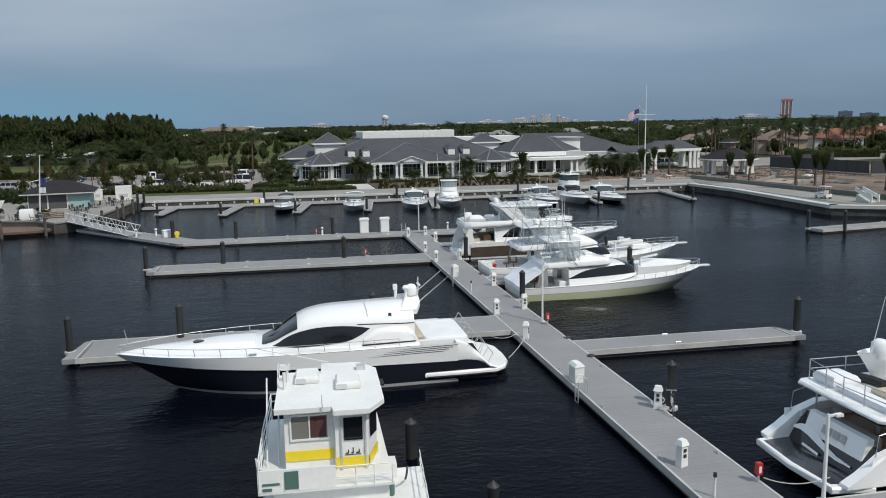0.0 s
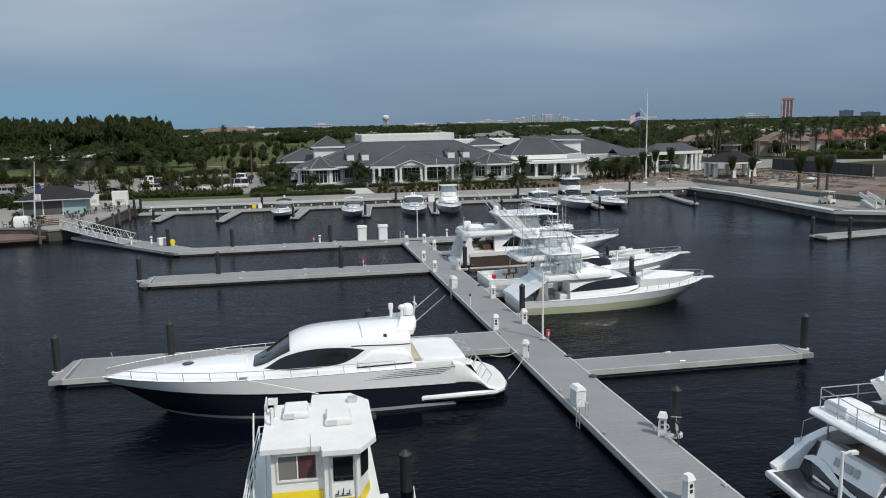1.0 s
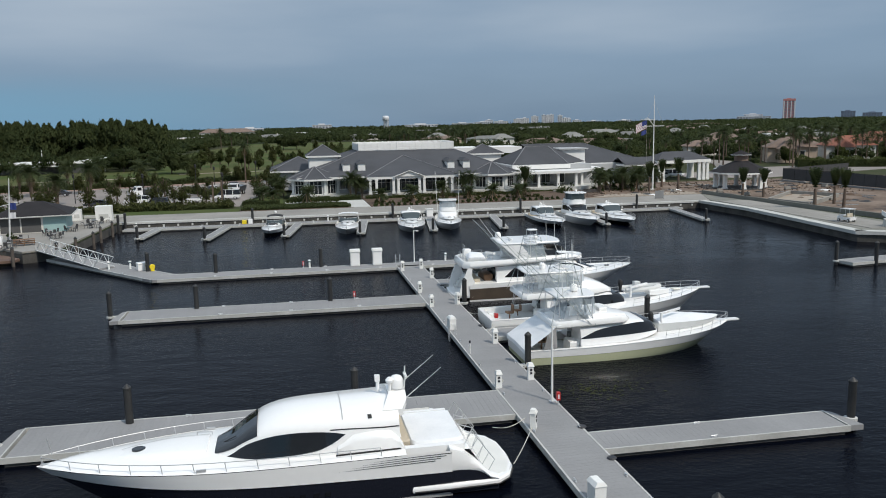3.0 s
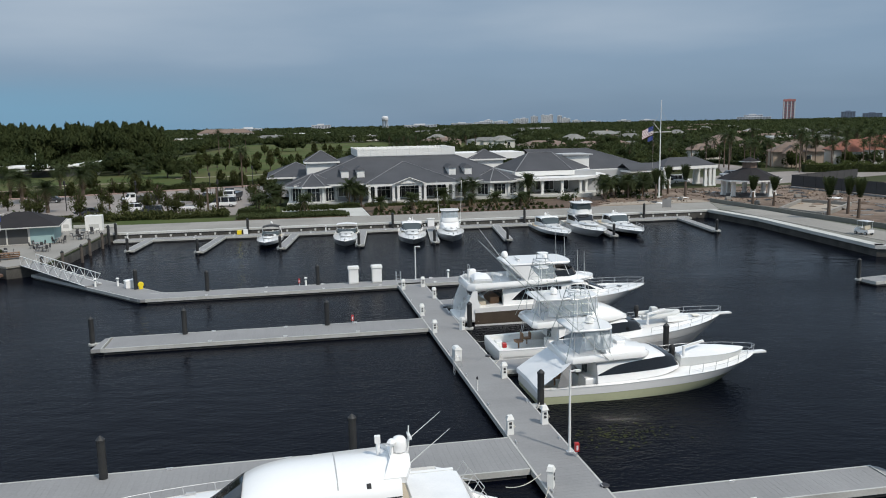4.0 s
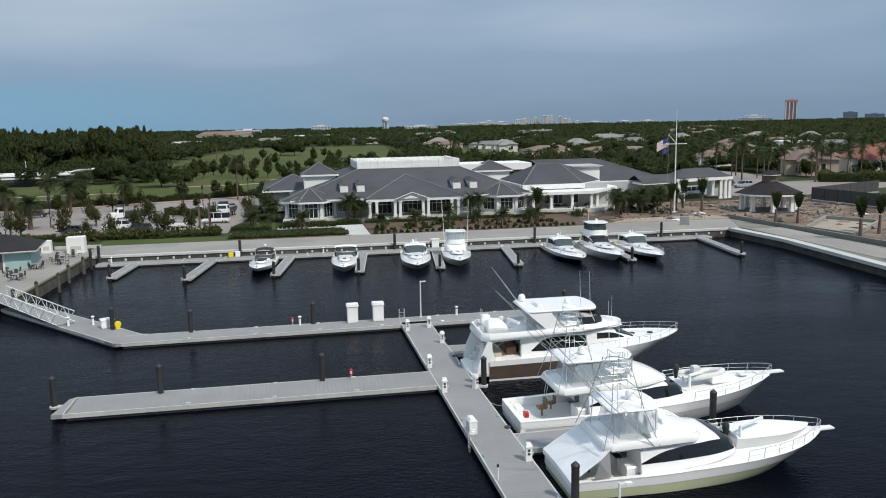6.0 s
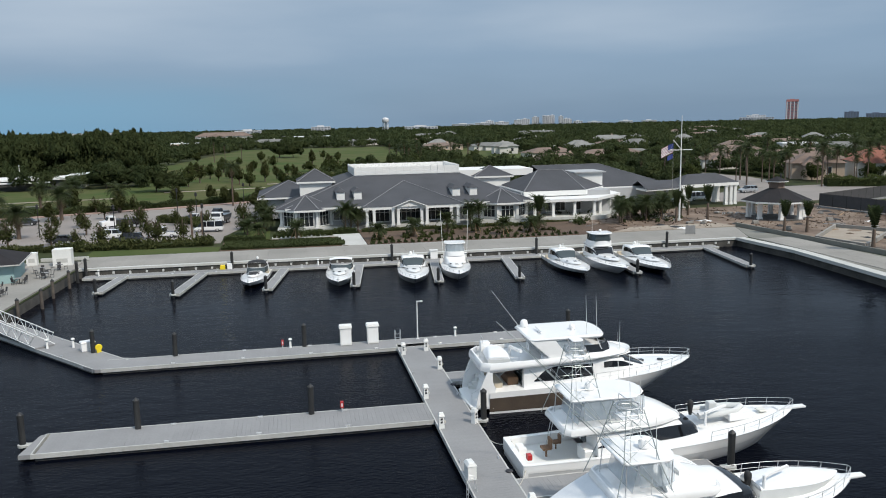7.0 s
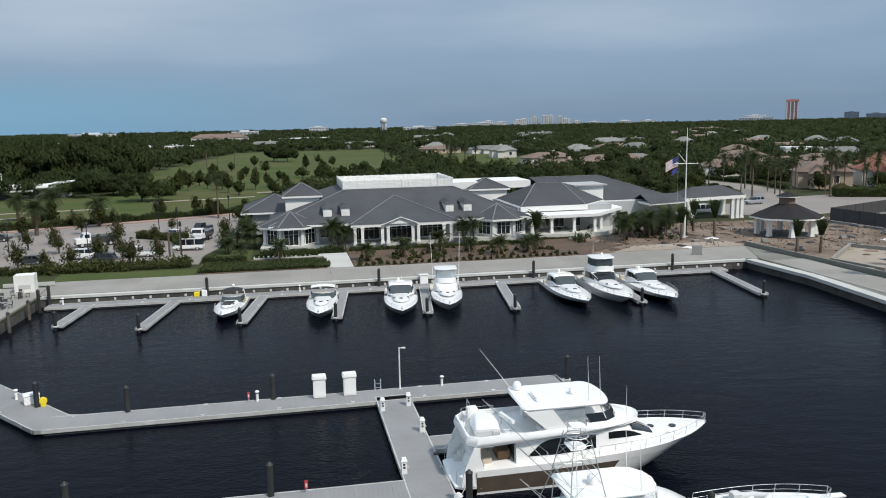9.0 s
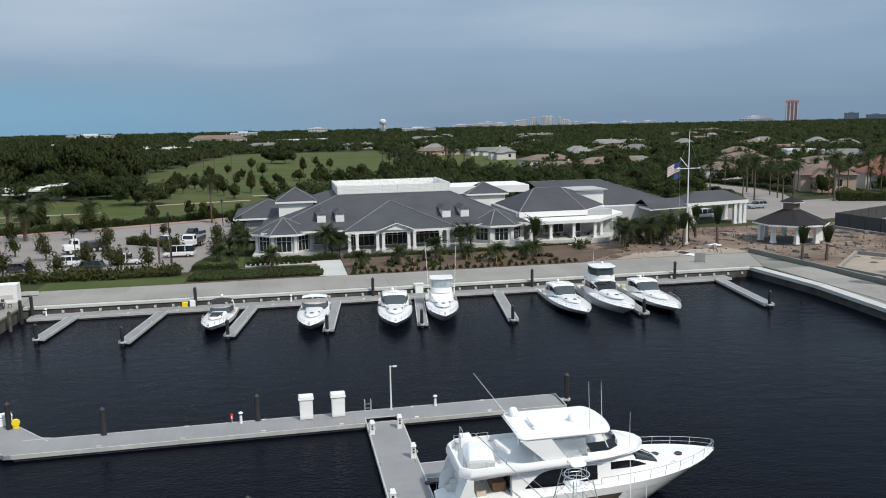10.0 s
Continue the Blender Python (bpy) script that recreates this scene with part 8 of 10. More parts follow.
woods("near_woods", "belt of mixed dark green trees behind the club and golf course", 225, 430, 7.4, 640, 0.6, 3.8, 9.6, "leaf_dark", 0.14)
woods("middle_woods", "broad spread of dark green treetops among houses", 430, 900, 11.0, 250, 1.2, 3.8, 9.8, "leaf_dark", 0.16)
woods("far_woods", "distant dark green treetops out to the horizon", 900, 1900, 20.0, 64, 2.6, 3.5, 8.6, "leaf_dark", 0.15)


def casuarina_stand(name, label, poly, step, h0, h1, n, leaf):
    """A dense stand of tall feathery trees: leaning plumes on thin leaders, as one planting."""
    cs, outs = [], []
    xs, ys = [p[0] for p in poly], [p[1] for p in poly]
    for y in np.arange(min(ys), max(ys), step):
        for x in np.arange(min(xs), max(xs), step):
            px, py = x + rng.uniform(-1.1, 1.1) * step, y + rng.uniform(-1.1, 1.1) * step
            if not inside(px, py, poly):
                continue
            h = lerp(h0, h1, 0.5 + 0.35 * math.sin(px * 0.13) + rng.uniform(-0.3, 0.3))
            f = rng.uniform(0.04, 1.0, n) ** 0.8                     # height along the leader
            spread = step * rng.uniform(0.5, 1.0) * (1.04 - f ** 3.0) ** 0.7 * (0.62 + 0.38 * np.sin(f * rng.uniform(7, 15) + px))
            a, q = rng.uniform(0, 6.283, n), np.sqrt(rng.uniform(0.15, 1, n))
            lean = rng.normal(0, 0.09, 2)
            cs.append(np.stack([px + lean[0] * h * f + spread * q * np.cos(a), py + lean[1] * h * f + spread * q * np.sin(a), LAND + f * h], 1))
            outs.append(np.stack([q * np.cos(a), q * np.sin(a), 0.25 + 0.5 * f], 1))
    ob = part(name, foliage(name, np.concatenate(cs), np.concatenate(outs), leaf, "leaf_dark", 1.1), None, None)
    tagged(ob, label, "woodland", kind="stuff")


casuarina_stand("tall_tree_stand", "dense stand of tall feathery dark green trees", [(-140, 350), (-112, 334), (-96, 338), (-80, 336), (-66, 350), (-64, 425), (-84, 440), (-150, 430)], 6.5, 14.2, 18.4, 1300, 0.6)
casuarina_stand("shore_tree_stand", "lower thicket of feathery dark green trees", [(-260, 300), (-142, 318), (-150, 420), (-290, 420)], 8.0, 8.0, 11.5, 600, 0.75)
casuarina_stand("park_tree_stand", "thicket of dark green trees behind the car park", [(-190, 236), (-112, 240), (-100, 296), (-190, 300)], 8.0, 4.5, 7.5, 600, 0.6)


# ---- houses and skyline ----
def home(x, y, w, d, h, rz, roof_mat, wall_mat):
    words = {"brown_roof": "brown tiled", "grey_roof": "grey", "terracotta_roof": "terracotta tiled", "flat_roof": "white flat", "light_roof": "pale tiled"}[roof_mat]
    t = thing("house", f"{'pale' if wall_mat != 'stucco' else 'sandy stucco'} house with a {words} roof among trees", "house", (x, y, LAND), rz, "houses inland")
    part("wall", M().box(-w / 2, -d / 2, -0.3, w / 2, d / 2, h * 0.62), wall_mat, t)
    part("wall", M().box(-w * 0.3, -d / 2 - 3.2, -0.3, w * 0.02, -d / 2, h * 0.56), wall_mat, t, "projecting wing")
    e = 0.7
    if roof_mat == "flat_roof":
        part("roof", M().box(-w / 2 - 0.2, -d / 2 - 0.2, h * 0.62, w / 2 + 0.2, d / 2 + 0.2, h * 0.7), roof_mat, t)
    else:
        a, b, z0, z1 = w / 2 + e, d / 2 + e, h * 0.62, h
        r = max(0.5, a - b)
        part("roof", M().add([(-a, -b, z0), (a, -b, z0), (a, b, z0), (-a, b, z0), (-r, 0, z1), (r, 0, z1)], [(0, 1, 5, 4), (1, 2, 5), (2, 3, 4, 5), (3, 0, 4), (3, 2, 1, 0)]), roof_mat, t)
        x0, x1, y0 = -w * 0.3 - e, w * 0.02 + e, -d / 2 - 3.2 - e
        part("roof", M().add([(x0, y0, h * 0.56), (x1, y0, h * 0.56), (x1, 0, h * 0.56), (x0, 0, h * 0.56), ((x0 + x1) / 2, y0 + 3, h * 0.88), ((x0 + x1) / 2, 0, h * 0.88)], [(0, 1, 4), (1, 2, 5, 4), (3, 0, 4, 5), (3, 2, 1, 0)]), roof_mat, t)
        if w > 23:
            part("chimney", M().box(r * 0.4, -0.5, h * 0.75, r * 0.4 + 1.0, 0.5, h + 0.8), wall_mat, t)
    for i in range(int(w / 4.2)):
        u = -w / 2 + 2.2 + i * 4.2
        if -w * 0.3 - 1 < u < w * 0.02 + 1:
            continue
        win = new("window")
        win.parent, win.location = t, (u, -d / 2, h * 0.2)
        part("pane", M().box(-0.7, -0.05, 0, 0.7, -0.02, h * 0.26), "window_glass", win)
        part("window_frame", M().box(-0.85, -0.04, -0.15, 0.85, -0.015, h * 0.26 + 0.15), "club_trim", win)
    return t


for row in HOMES:
    home(*row)
# low white building beside the course, with a flat roof
wb = thing("pavilion", "low grey building with bright white flat roofs", "pavilion", (-86, 313, LAND), 6)
part("wall", M().box(-22, -6, -0.3, 8, 8, 3.2), "deep_shade", wb, "dark glazed wall")
part("roof", M().box(-23, -7, 3.2, 9, 9, 3.7), "flat_roof", wb, "white flat roof")
part("roof", M().box(-14, -9, 2.4, 2, -7.05, 2.8), "flat_roof", wb, "white canopy")
part("hall", M().box(8.1, -4, -0.3, 11.5, 8, 4.0), "white_stucco", wb, "white end wall")
part("roof", M().add([(6.0, -4.6, 3.9), (12.2, -4.6, 4.3), (12.2, 8.6, 4.3), (6.0, 8.6, 3.9), (6.0, -4.6, 4.15), (12.2, -4.6, 4.55), (12.2, 8.6, 4.55), (6.0, 8.6, 4.15)], [(0, 3, 2, 1), (4, 5, 6, 7), (0, 1, 5, 4), (1, 2, 6, 5), (2, 3, 7, 6), (3, 0, 4, 7)]), "flat_roof", wb, "tilted white roof")
part("mast", M().tube([(-8, 0, 3.6), (-8, 0, 8)], 0.1, 6), "white_paint", wb)

tower = thing("water_tower", "white water tower on slender legs", "water tower", (171, 1450, LAND))
part("tank", M().spin([(4.8, 17.2), (5.9, 18.4), (6.1, 22.4), (5.6, 24.2), (3.4, 25.6), (0.4, 26.2)], k=20), "far_white", tower, "white tank", 50)
for i in range(6):
    a = i * math.pi / 3
    part("leg", M().tube([(5.6 * math.cos(a), 5.6 * math.sin(a), 0), (4.6 * math.cos(a), 4.6 * math.sin(a), 17.6)], 0.55, 6), "far_white", tower)
part("riser", M().tube([(0, 0, 0), (0, 0, 17.4)], 1.0, 8), "far_white", tower)


def block(x, y, w, h, d, floors, cols, material, label, name="apartment_block", rz=0.0):
    """A far tall building with its windows set in bands."""
    t = thing(name, label, "building", (x, y, LAND), rz, "far tall buildings")
    part("wall", M().box(-w / 2, 0, 0, w / 2, d, h), material, t)
    part("parapet", M().box(-w / 2 - 0.4, -0.4, h, w / 2 + 0.4, d + 0.4, h + 1.0).box(-w * 0.2, d * 0.3, h + 1, w * 0.15, d * 0.7, h + 3.2), material, t)
    fh, cw = h / floors, w / cols
    me = to_mesh("window", M().box(0, -0.3, 0, cw * 0.62, 0.02, fh * 0.5), "far_window")
    for i in range(floors):
        for j in range(cols):
            part("window", me, None, t, loc=(-w / 2 + cw * (j + 0.19), -0.01, fh * (i + 0.3)))
    return t


pink = block(1213, 1800, 27, 51, 27, 14, 3, "pink_tower", "tall pink tower with pale corner strips", "tower_block", -32)
for sx in (-12.2, -4.2, 4.2, 12.2):
    part("corner_strip", M().box(sx - 1.2, -0.6, 0, sx + 1.2, 0, 50), "far_white", pink, "pale vertical strip")
part("crown_band", M().box(-14.0, -0.9, 48.0, 14.0, 0.3, 53), "pink_tower", pink)
block(1118, 1800, 78, 11, 30, 4, 12, "far_white", "broad pale apartment block", rz=-32)
block(1135, 1830, 44, 16, 30, 5, 7, "far_white", "pale apartment block behind another", rz=-32)
block(1378, 1800, 32, 20, 30, 7, 5, "far_blue", "blue glass office block", "office_block", -36)
block(1447, 1800, 44, 15, 30, 5, 7, "far_blue", "low blue glass office block", "office_block", -38)
for i, (x, w, h) in enumerate([(480, 60, 7), (545, 52, 9), (600, 40, 10), (640, 26, 15), (664, 24, 17), (700, 20, 22), (716, 12, 25), (733, 13, 24), (750, 12, 26), (764, 12, 23), (786, 16, 16), (803, 10, 14), (815, 24, 9), (560, 22, 14), (880, 40, 6), (960, 36, 7), (1040, 40, 7)]):
    block(x, 2200 + 17 * (i % 3), w, h, 24, max(2, int(h / 2.6)), max(3, int(w / 5)), "far_white", "pale distant apartment block on the skyline", rz=-16)
block(60, 1500, 34, 11, 24, 4, 6, "far_white", "pale distant office block", rz=-4)
block(240, 1480, 60, 8, 24, 3, 10, "far_white", "low white distant building", rz=-8)
block(-300, 1400, 70, 8, 24, 3, 10, "far_white", "low white distant building", rz=10)
block(-60, 1300, 40, 8, 24, 3, 7, "far_white", "low pale distant building", rz=2)


# ---- vehicles ----
def wheel(parent, x, y, r=0.36, w=0.24):
    wh = new("wheel")
    wh.parent, wh.location = parent, (x, y, r)
    part("tyre", M().spin([(r * 0.6, -w / 2), (r, -w / 2 + 0.03), (r, w / 2 - 0.03), (r * 0.6, w / 2)], k=14).move(Matrix.Rotation(math.pi / 2, 4, "X")), "rubber", wh, "black tyre", 40)
    part("rim", M().spin([(r * 0.58, -w / 2 - 0.01), (r * 0.58, w / 2 + 0.01)], k=10).move(Matrix.Rotation(math.pi / 2, 4, "X")), "aluminium", wh, "grey rim")


def car(label, x, y, rz, paint, style="suv", category="car"):
    t = thing({"pickup": "pickup_truck", "dump": "dump_truck", "van": "van", "tank": "tank_truck"}.get(style, "car"), label, category, (x, y, LAND + 0.12), rz, "parked vehicles")
    L, W = {"suv": (4.8, 1.9), "sedan": (4.7, 1.8), "pickup": (5.6, 1.95), "dump": (7.0, 2.4), "van": (5.2, 2.0), "tank": (7.5, 2.4)}[style]
    h = W / 2
    if style in ("dump", "tank"):
        part("chassis", M().box(-L / 2, -h * 0.8, 0.55, L / 2, h * 0.8, 0.85), "rubber", t)
        part("cab", M().loft([[(xx, sg * hh, zz) for sg, hh, zz in ((1, h, 0.75), (1, h * 0.95, 1.6), (1, h * 0.86, top), (-1, h * 0.86, top), (-1, h * 0.95, 1.6), (-1, h, 0.75))] for xx, top in ((L / 2 - 2.6, 2.6), (L / 2 - 1.5, 2.6), (L / 2 - 1.1, 1.75), (L / 2, 1.6))]), paint, t, "painted cab with a bonnet")
        part("windscreen", M().add([(L / 2 - 1.08, -h * 0.8, 1.8), (L / 2 - 1.08, h * 0.8, 1.8), (L / 2 - 1.46, h * 0.75, 2.5), (L / 2 - 1.46, -h * 0.75, 2.5)], [(0, 1, 2, 3)]), "dark_glass", t)
        for sg in (1, -1):
            part("cab_window", M().box(L / 2 - 2.4, sg * h * 0.93 - 0.03, 1.75, L / 2 - 1.55, sg * h * 0.93 + 0.03, 2.4), "dark_glass", t)
        if style == "dump":
            part("tipper", M().prism([(-L / 2, -h), (L / 2 - 2.8, -h), (L / 2 - 2.8, h), (-L / 2, h)], 0.9, 1.9, [(-L / 2 - 0.1, -h - 0.1), (L / 2 - 2.7, -h - 0.1), (L / 2 - 2.7, h + 0.1), (-L / 2 - 0.1, h + 0.1)]), "car_dark", t, "dark open tipper body")
        else:
            part("tank", M().tube([(-L / 2, 0, 1.6), (L / 2 - 2.8, 0, 1.6)], 0.95, 14), "car_red", t, "rusty red tank", 40)
        xs = (L / 2 - 1.0, -L / 2 + 1.0, -L / 2 + 2.1)
        for wx in xs:
            for sg in (1, -1):
                wheel(t, wx, sg * (h - 0.15), 0.48, 0.3)
        return t
    prof = {"suv": [(-L / 2, 0.5, 1.0), (-L / 2 + 0.15, 0.4, 1.1), (0.6, 0.38, 1.12), (L / 2 - 0.3, 0.4, 0.98), (L / 2, 0.5, 0.8)]}.get(style) or [(-L / 2, 0.5, 0.95), (-L / 2 + 0.2, 0.38, 1.0), (0.5, 0.36, 1.0), (L / 2 - 0.4, 0.38, 0.88), (L / 2, 0.48, 0.72)]
    part("body", M().loft([[(xx, sg * hh, zz) for sg, hh, zz in ((1, h * 0.96, z0), (1, h, (z0 + z1) / 2), (1, h * 0.92, z1), (-1, h * 0.92, z1), (-1, h, (z0 + z1) / 2), (-1, h * 0.96, z0))] for xx, z0, z1 in prof]), paint, t, smooth=35)
    c0, c1, c2, c3, top = {"suv": (-L / 2 + 0.1, -L / 2 + 0.4, 0.5, 1.25, 1.72), "sedan": (-1.7, -1.0, 0.5, 1.25, 1.42), "pickup": (-0.5, -0.4, 0.8, 1.45, 1.75), "van": (-L / 2 + 0.05, -L / 2 + 0.2, 1.2, 2.0, 2.0)}[style]
    bz = 1.08 if style != "sedan" else 0.98
    part("cabin", M().loft([[(xx, sg * hh, zz) for sg, hh, zz in ((1, h * 0.9, bz - 0.05), (1, h * 0.78, zt), (-1, h * 0.78, zt), (-1, h * 0.9, bz - 0.05))] for xx, zt in ((c0, bz), (c1, top), (c2, top), (c3, bz))]), "dark_glass", t, "dark glazed cabin")
    part("roof", M().prism([(c1, -h * 0.77), (c2, -h * 0.77), (c2, h * 0.77), (c1, h * 0.77)], top - 0.04, top + 0.04), paint, t)
    for xx in (lerp(c1, c2, 0.35), lerp(c1, c2, 0.75)):
        for sg in (1, -1):
            part("pillar", M().bar((xx, sg * h * 0.905, bz - 0.03), (xx, sg * h * 0.79, top), 0.09), paint, t)
    if style == "pickup":
        part("cargo_bed", M().box(-L / 2 + 0.15, -h * 0.82, 0.75, -0.6, h * 0.82, 1.03), "car_dark", t, "dark open cargo bed")
    for sg in (1, -1):
        part("headlight", M().box(L / 2 - 0.12, sg * h * 0.7 - 0.18, 0.68, L / 2 + 0.012, sg * h * 0.7 + 0.18, 0.82), "clear_vinyl", t, "clear headlight")
        for wx in (L / 2 - 0.95, -L / 2 + 1.0):
            wheel(t, wx, sg * (h - 0.12))
    return t


car("white sport-utility car on the car park", -40.8, 178.4, 175, "car_white", "suv")
car("dark grey car on the car park", -36.2, 172.6, 172, "car_dark", "suv")
car("dark grey car beside the shrubs", -47.6, 175.5, 178, "car_dark", "sedan")
car("white work truck with a dark open body", -41.5, 193.6, 205, "car_white", "dump", "truck")
car("white pickup truck with a load", -31.2, 178.0, 170, "car_white", "pickup", "truck")
car("white pickup truck on the drive", -27.8, 199.0, 235, "car_white", "pickup", "truck")
car("dark pickup truck on the drive", -23.8, 208.5, 240, "car_dark", "pickup", "truck")
car("white-cabbed dump truck with a dark body", -22.5, 194.0, 255, "car_white", "dump", "truck")
car("white van beside the drive", -23.6, 183.0, 175, "car_white", "van", "van")
car("dark car far across the car park", -62.0, 206.0, 178, "car_dark", "sedan")
car("silver car far across the car park", -70.0, 183.0, 182, "car_silver", "suv")
car("dark car beside the far hedge", -82.0, 205.0, 178, "car_dark", "suv")
car("white car under the porch", 79.5, 197.0, 190, "car_white", "suv")
car("white van behind the porch", 86.0, 201.5, 10, "car_white", "van", "van")
car("silver sport-utility car on the forecourt", 107.0, 214.0, 185, "car_silver", "suv")
gc = thing("golf_cart", "small white golf cart on the eastern promenade", "golf cart", (66.6, 111.8, LAND + 0.1), 100)
part("body", M().prism([(-1.15, -0.58), (1.1, -0.55), (1.1, 0.55), (-1.15, 0.58)], 0.3, 0.72), "car_white", gc)
part("bonnet", M().prism([(0.6, -0.55), (1.12, -0.5), (1.12, 0.5), (0.6, 0.55)], 0.72, 1.0, [(0.6, -0.5), (0.85, -0.45), (0.85, 0.45), (0.6, 0.5)]), "car_white", gc)
part("seat", M().box(-0.5, -0.52, 0.72, 0.1, 0.52, 0.88).box(-0.6, -0.52, 0.8, -0.48, 0.52, 1.3), "tan_upholstery", gc, "tan bench seat")
part("roof", slab([(-1.0, -0.6), (0.75, -0.6), (0.75, 0.6), (-1.0, 0.6)], 1.85, 1.93, 0.03), "car_white", gc, "white roof")
for px, py in ((-0.9, -0.52), (-0.9, 0.52), (0.7, -0.52), (0.7, 0.52)):
    part("roof_post", M().tube([(px, py, 0.7), (px, py, 1.86)], 0.025, 5), "aluminium", gc)
for px in (-0.8, 0.8):
    for sg in (1, -1):
        wheel(gc, px, sg * 0.55, 0.24, 0.18)

for x, y in ((-27.6, 201.3), (-19.1, 224.8), (-39.6, 179.5), (-54, 186), (-33, 214), (-24, 176), (104, 196)):
    lp = thing("lamp_post", "slim black car-park lamp post", "lamp post", (x, y, LAND), group="car-park lamps")
    part("post", M().tube([(0, 0, 0), (0, 0, 5.2)], 0.1, 8, 0.06), "rubber", lp)
    part("lantern", M().spin([(0.05, 5.2), (0.26, 5.35), (0.22, 5.85), (0.3, 5.9), (0.05, 6.15)], k=8), "rubber", lp, "black lantern head")
# plain capped posts stand in for two likely palm trunks
for x, y in ((-26.0, 176.3), (-24.5, 179.2)):
    gp = thing("gate_post", "slim brown post standing for a bare palm trunk", "post", (x, y, LAND), group="gate posts")
    part("post", M().box(-0.16, -0.16, 0, 0.16, 0.16, 4.2), "bark", gp)
    part("cap", M().prism([(-0.22, -0.22), (0.22, -0.22), (0.22, 0.22), (-0.22, 0.22)], 4.2, 4.4, [(-0.05, -0.05), (0.05, -0.05), (0.05, 0.05), (-0.05, 0.05)]), "bark", gp)

# ---- gazebo, flagpole, building site ----
gz = thing("gazebo", "open octagonal gazebo with a grey roof and cupola", "gazebo", (83.3, 166.6, LAND))
# the base's dark colour stands in for shade beneath the roof
part("floor_slab", M().prism(octagon(0, 0, 5.6), -0.2, 0.25), "deep_shade", gz, "concrete base coloured dark for the shade under the roof")
groof = pyramid(0, 0, octagon(0, 0, 6.5), 3.6, 6.5, gz, "dark grey tiled roof", "shed_roof", 0.3, False)
part("cupola_wall", M().prism(octagon(0, 0, 1.4), 5.8, 7.2), "brown_roof", gz, "louvred cupola")
pyramid(0, 0, octagon(0, 0, 2.1), 7.2, 8.1, gz, "small grey cupola roof", "shed_roof", 0.12, False)
for px, py in octagon(0, 0, 5.0):
    g = M().box(px - 0.34, py - 0.34, 0.2, px + 0.34, py + 0.34, 3.4).box(px - 0.42, py - 0.42, 0.2, px + 0.42, py + 0.42, 0.6)
    part("column", g, "club_trim", gz, "square white column")
fp = thing("flagpole", "tall white ship-style flagpole with a yardarm and two flags", "flagpole", (64.6, 169.3, LAND))
part("pole", M().tube([(0, 0, 0), (0, 0, 9), (0, 0, 19.9)], 0.2, 10, 0.05), "white_paint", fp, smooth=60)
part("base", M().box(-0.9, -0.9, -0.1, 0.9, 0.9, 0.35), "cap_stone", fp)
part("yardarm", M().tube([(-2.3, 0, 13.5), (2.3, 0, 13.5)], 0.07, 6), "white_paint", fp)
part("gaff", M().tube([(0, 0, 13.6), (-1.6, 0.1, 15.4)], 0.06, 6), "white_paint", fp)
part("halyard", M().tube([(-1.6, 0.1, 15.4), (-1.5, 0.1, 6)], 0.02, 4).tube([(-2.2, 0, 13.5), (0, 0, 18.6)], 0.012, 4).tube([(2.2, 0, 13.5), (0, 0, 18.6)], 0.012, 4), "rope", fp)
fl = new("flag")
fl.parent = fp
wave = lambda u: 0.22 * math.sin(u * 4.2)
for i in range(13):
    z0, z1 = 13.0 + i * 0.138, 13.0 + (i + 1) * 0.138
    us = [j / 10 for j in range(11)]
    g = M().loft([[(-1.62 - 2.5 * u, wave(u), z0 - 1.0 * u), (-1.62 - 2.5 * u, wave(u), z1 - 1.0 * u)] for u in us], cap=False)
    part("stripe", g, "flag_red" if i % 2 == 0 else "flag_white", fl)
g = M().loft([[(-1.62 - 2.5 * u, wave(u) - 0.03, 13.83 - 1.0 * u), (-1.62 - 2.5 * u, wave(u) - 0.03, 14.8 - 1.0 * u)] for u in (0, 0.1, 0.2, 0.3, 0.4)], cap=False)
part("canton", g, "flag_blue", fl)
part("lower_flag", M().loft([[(-1.6 - 1.3 * u, wave(u + 0.2), 11.9 - 0.4 * u), (-1.6 - 1.3 * u, wave(u + 0.2), 12.8 - 0.4 * u)] for u in (0, 0.25, 0.5, 0.75, 1)], cap=False), "flag_blue", fp, "small dark blue flag")

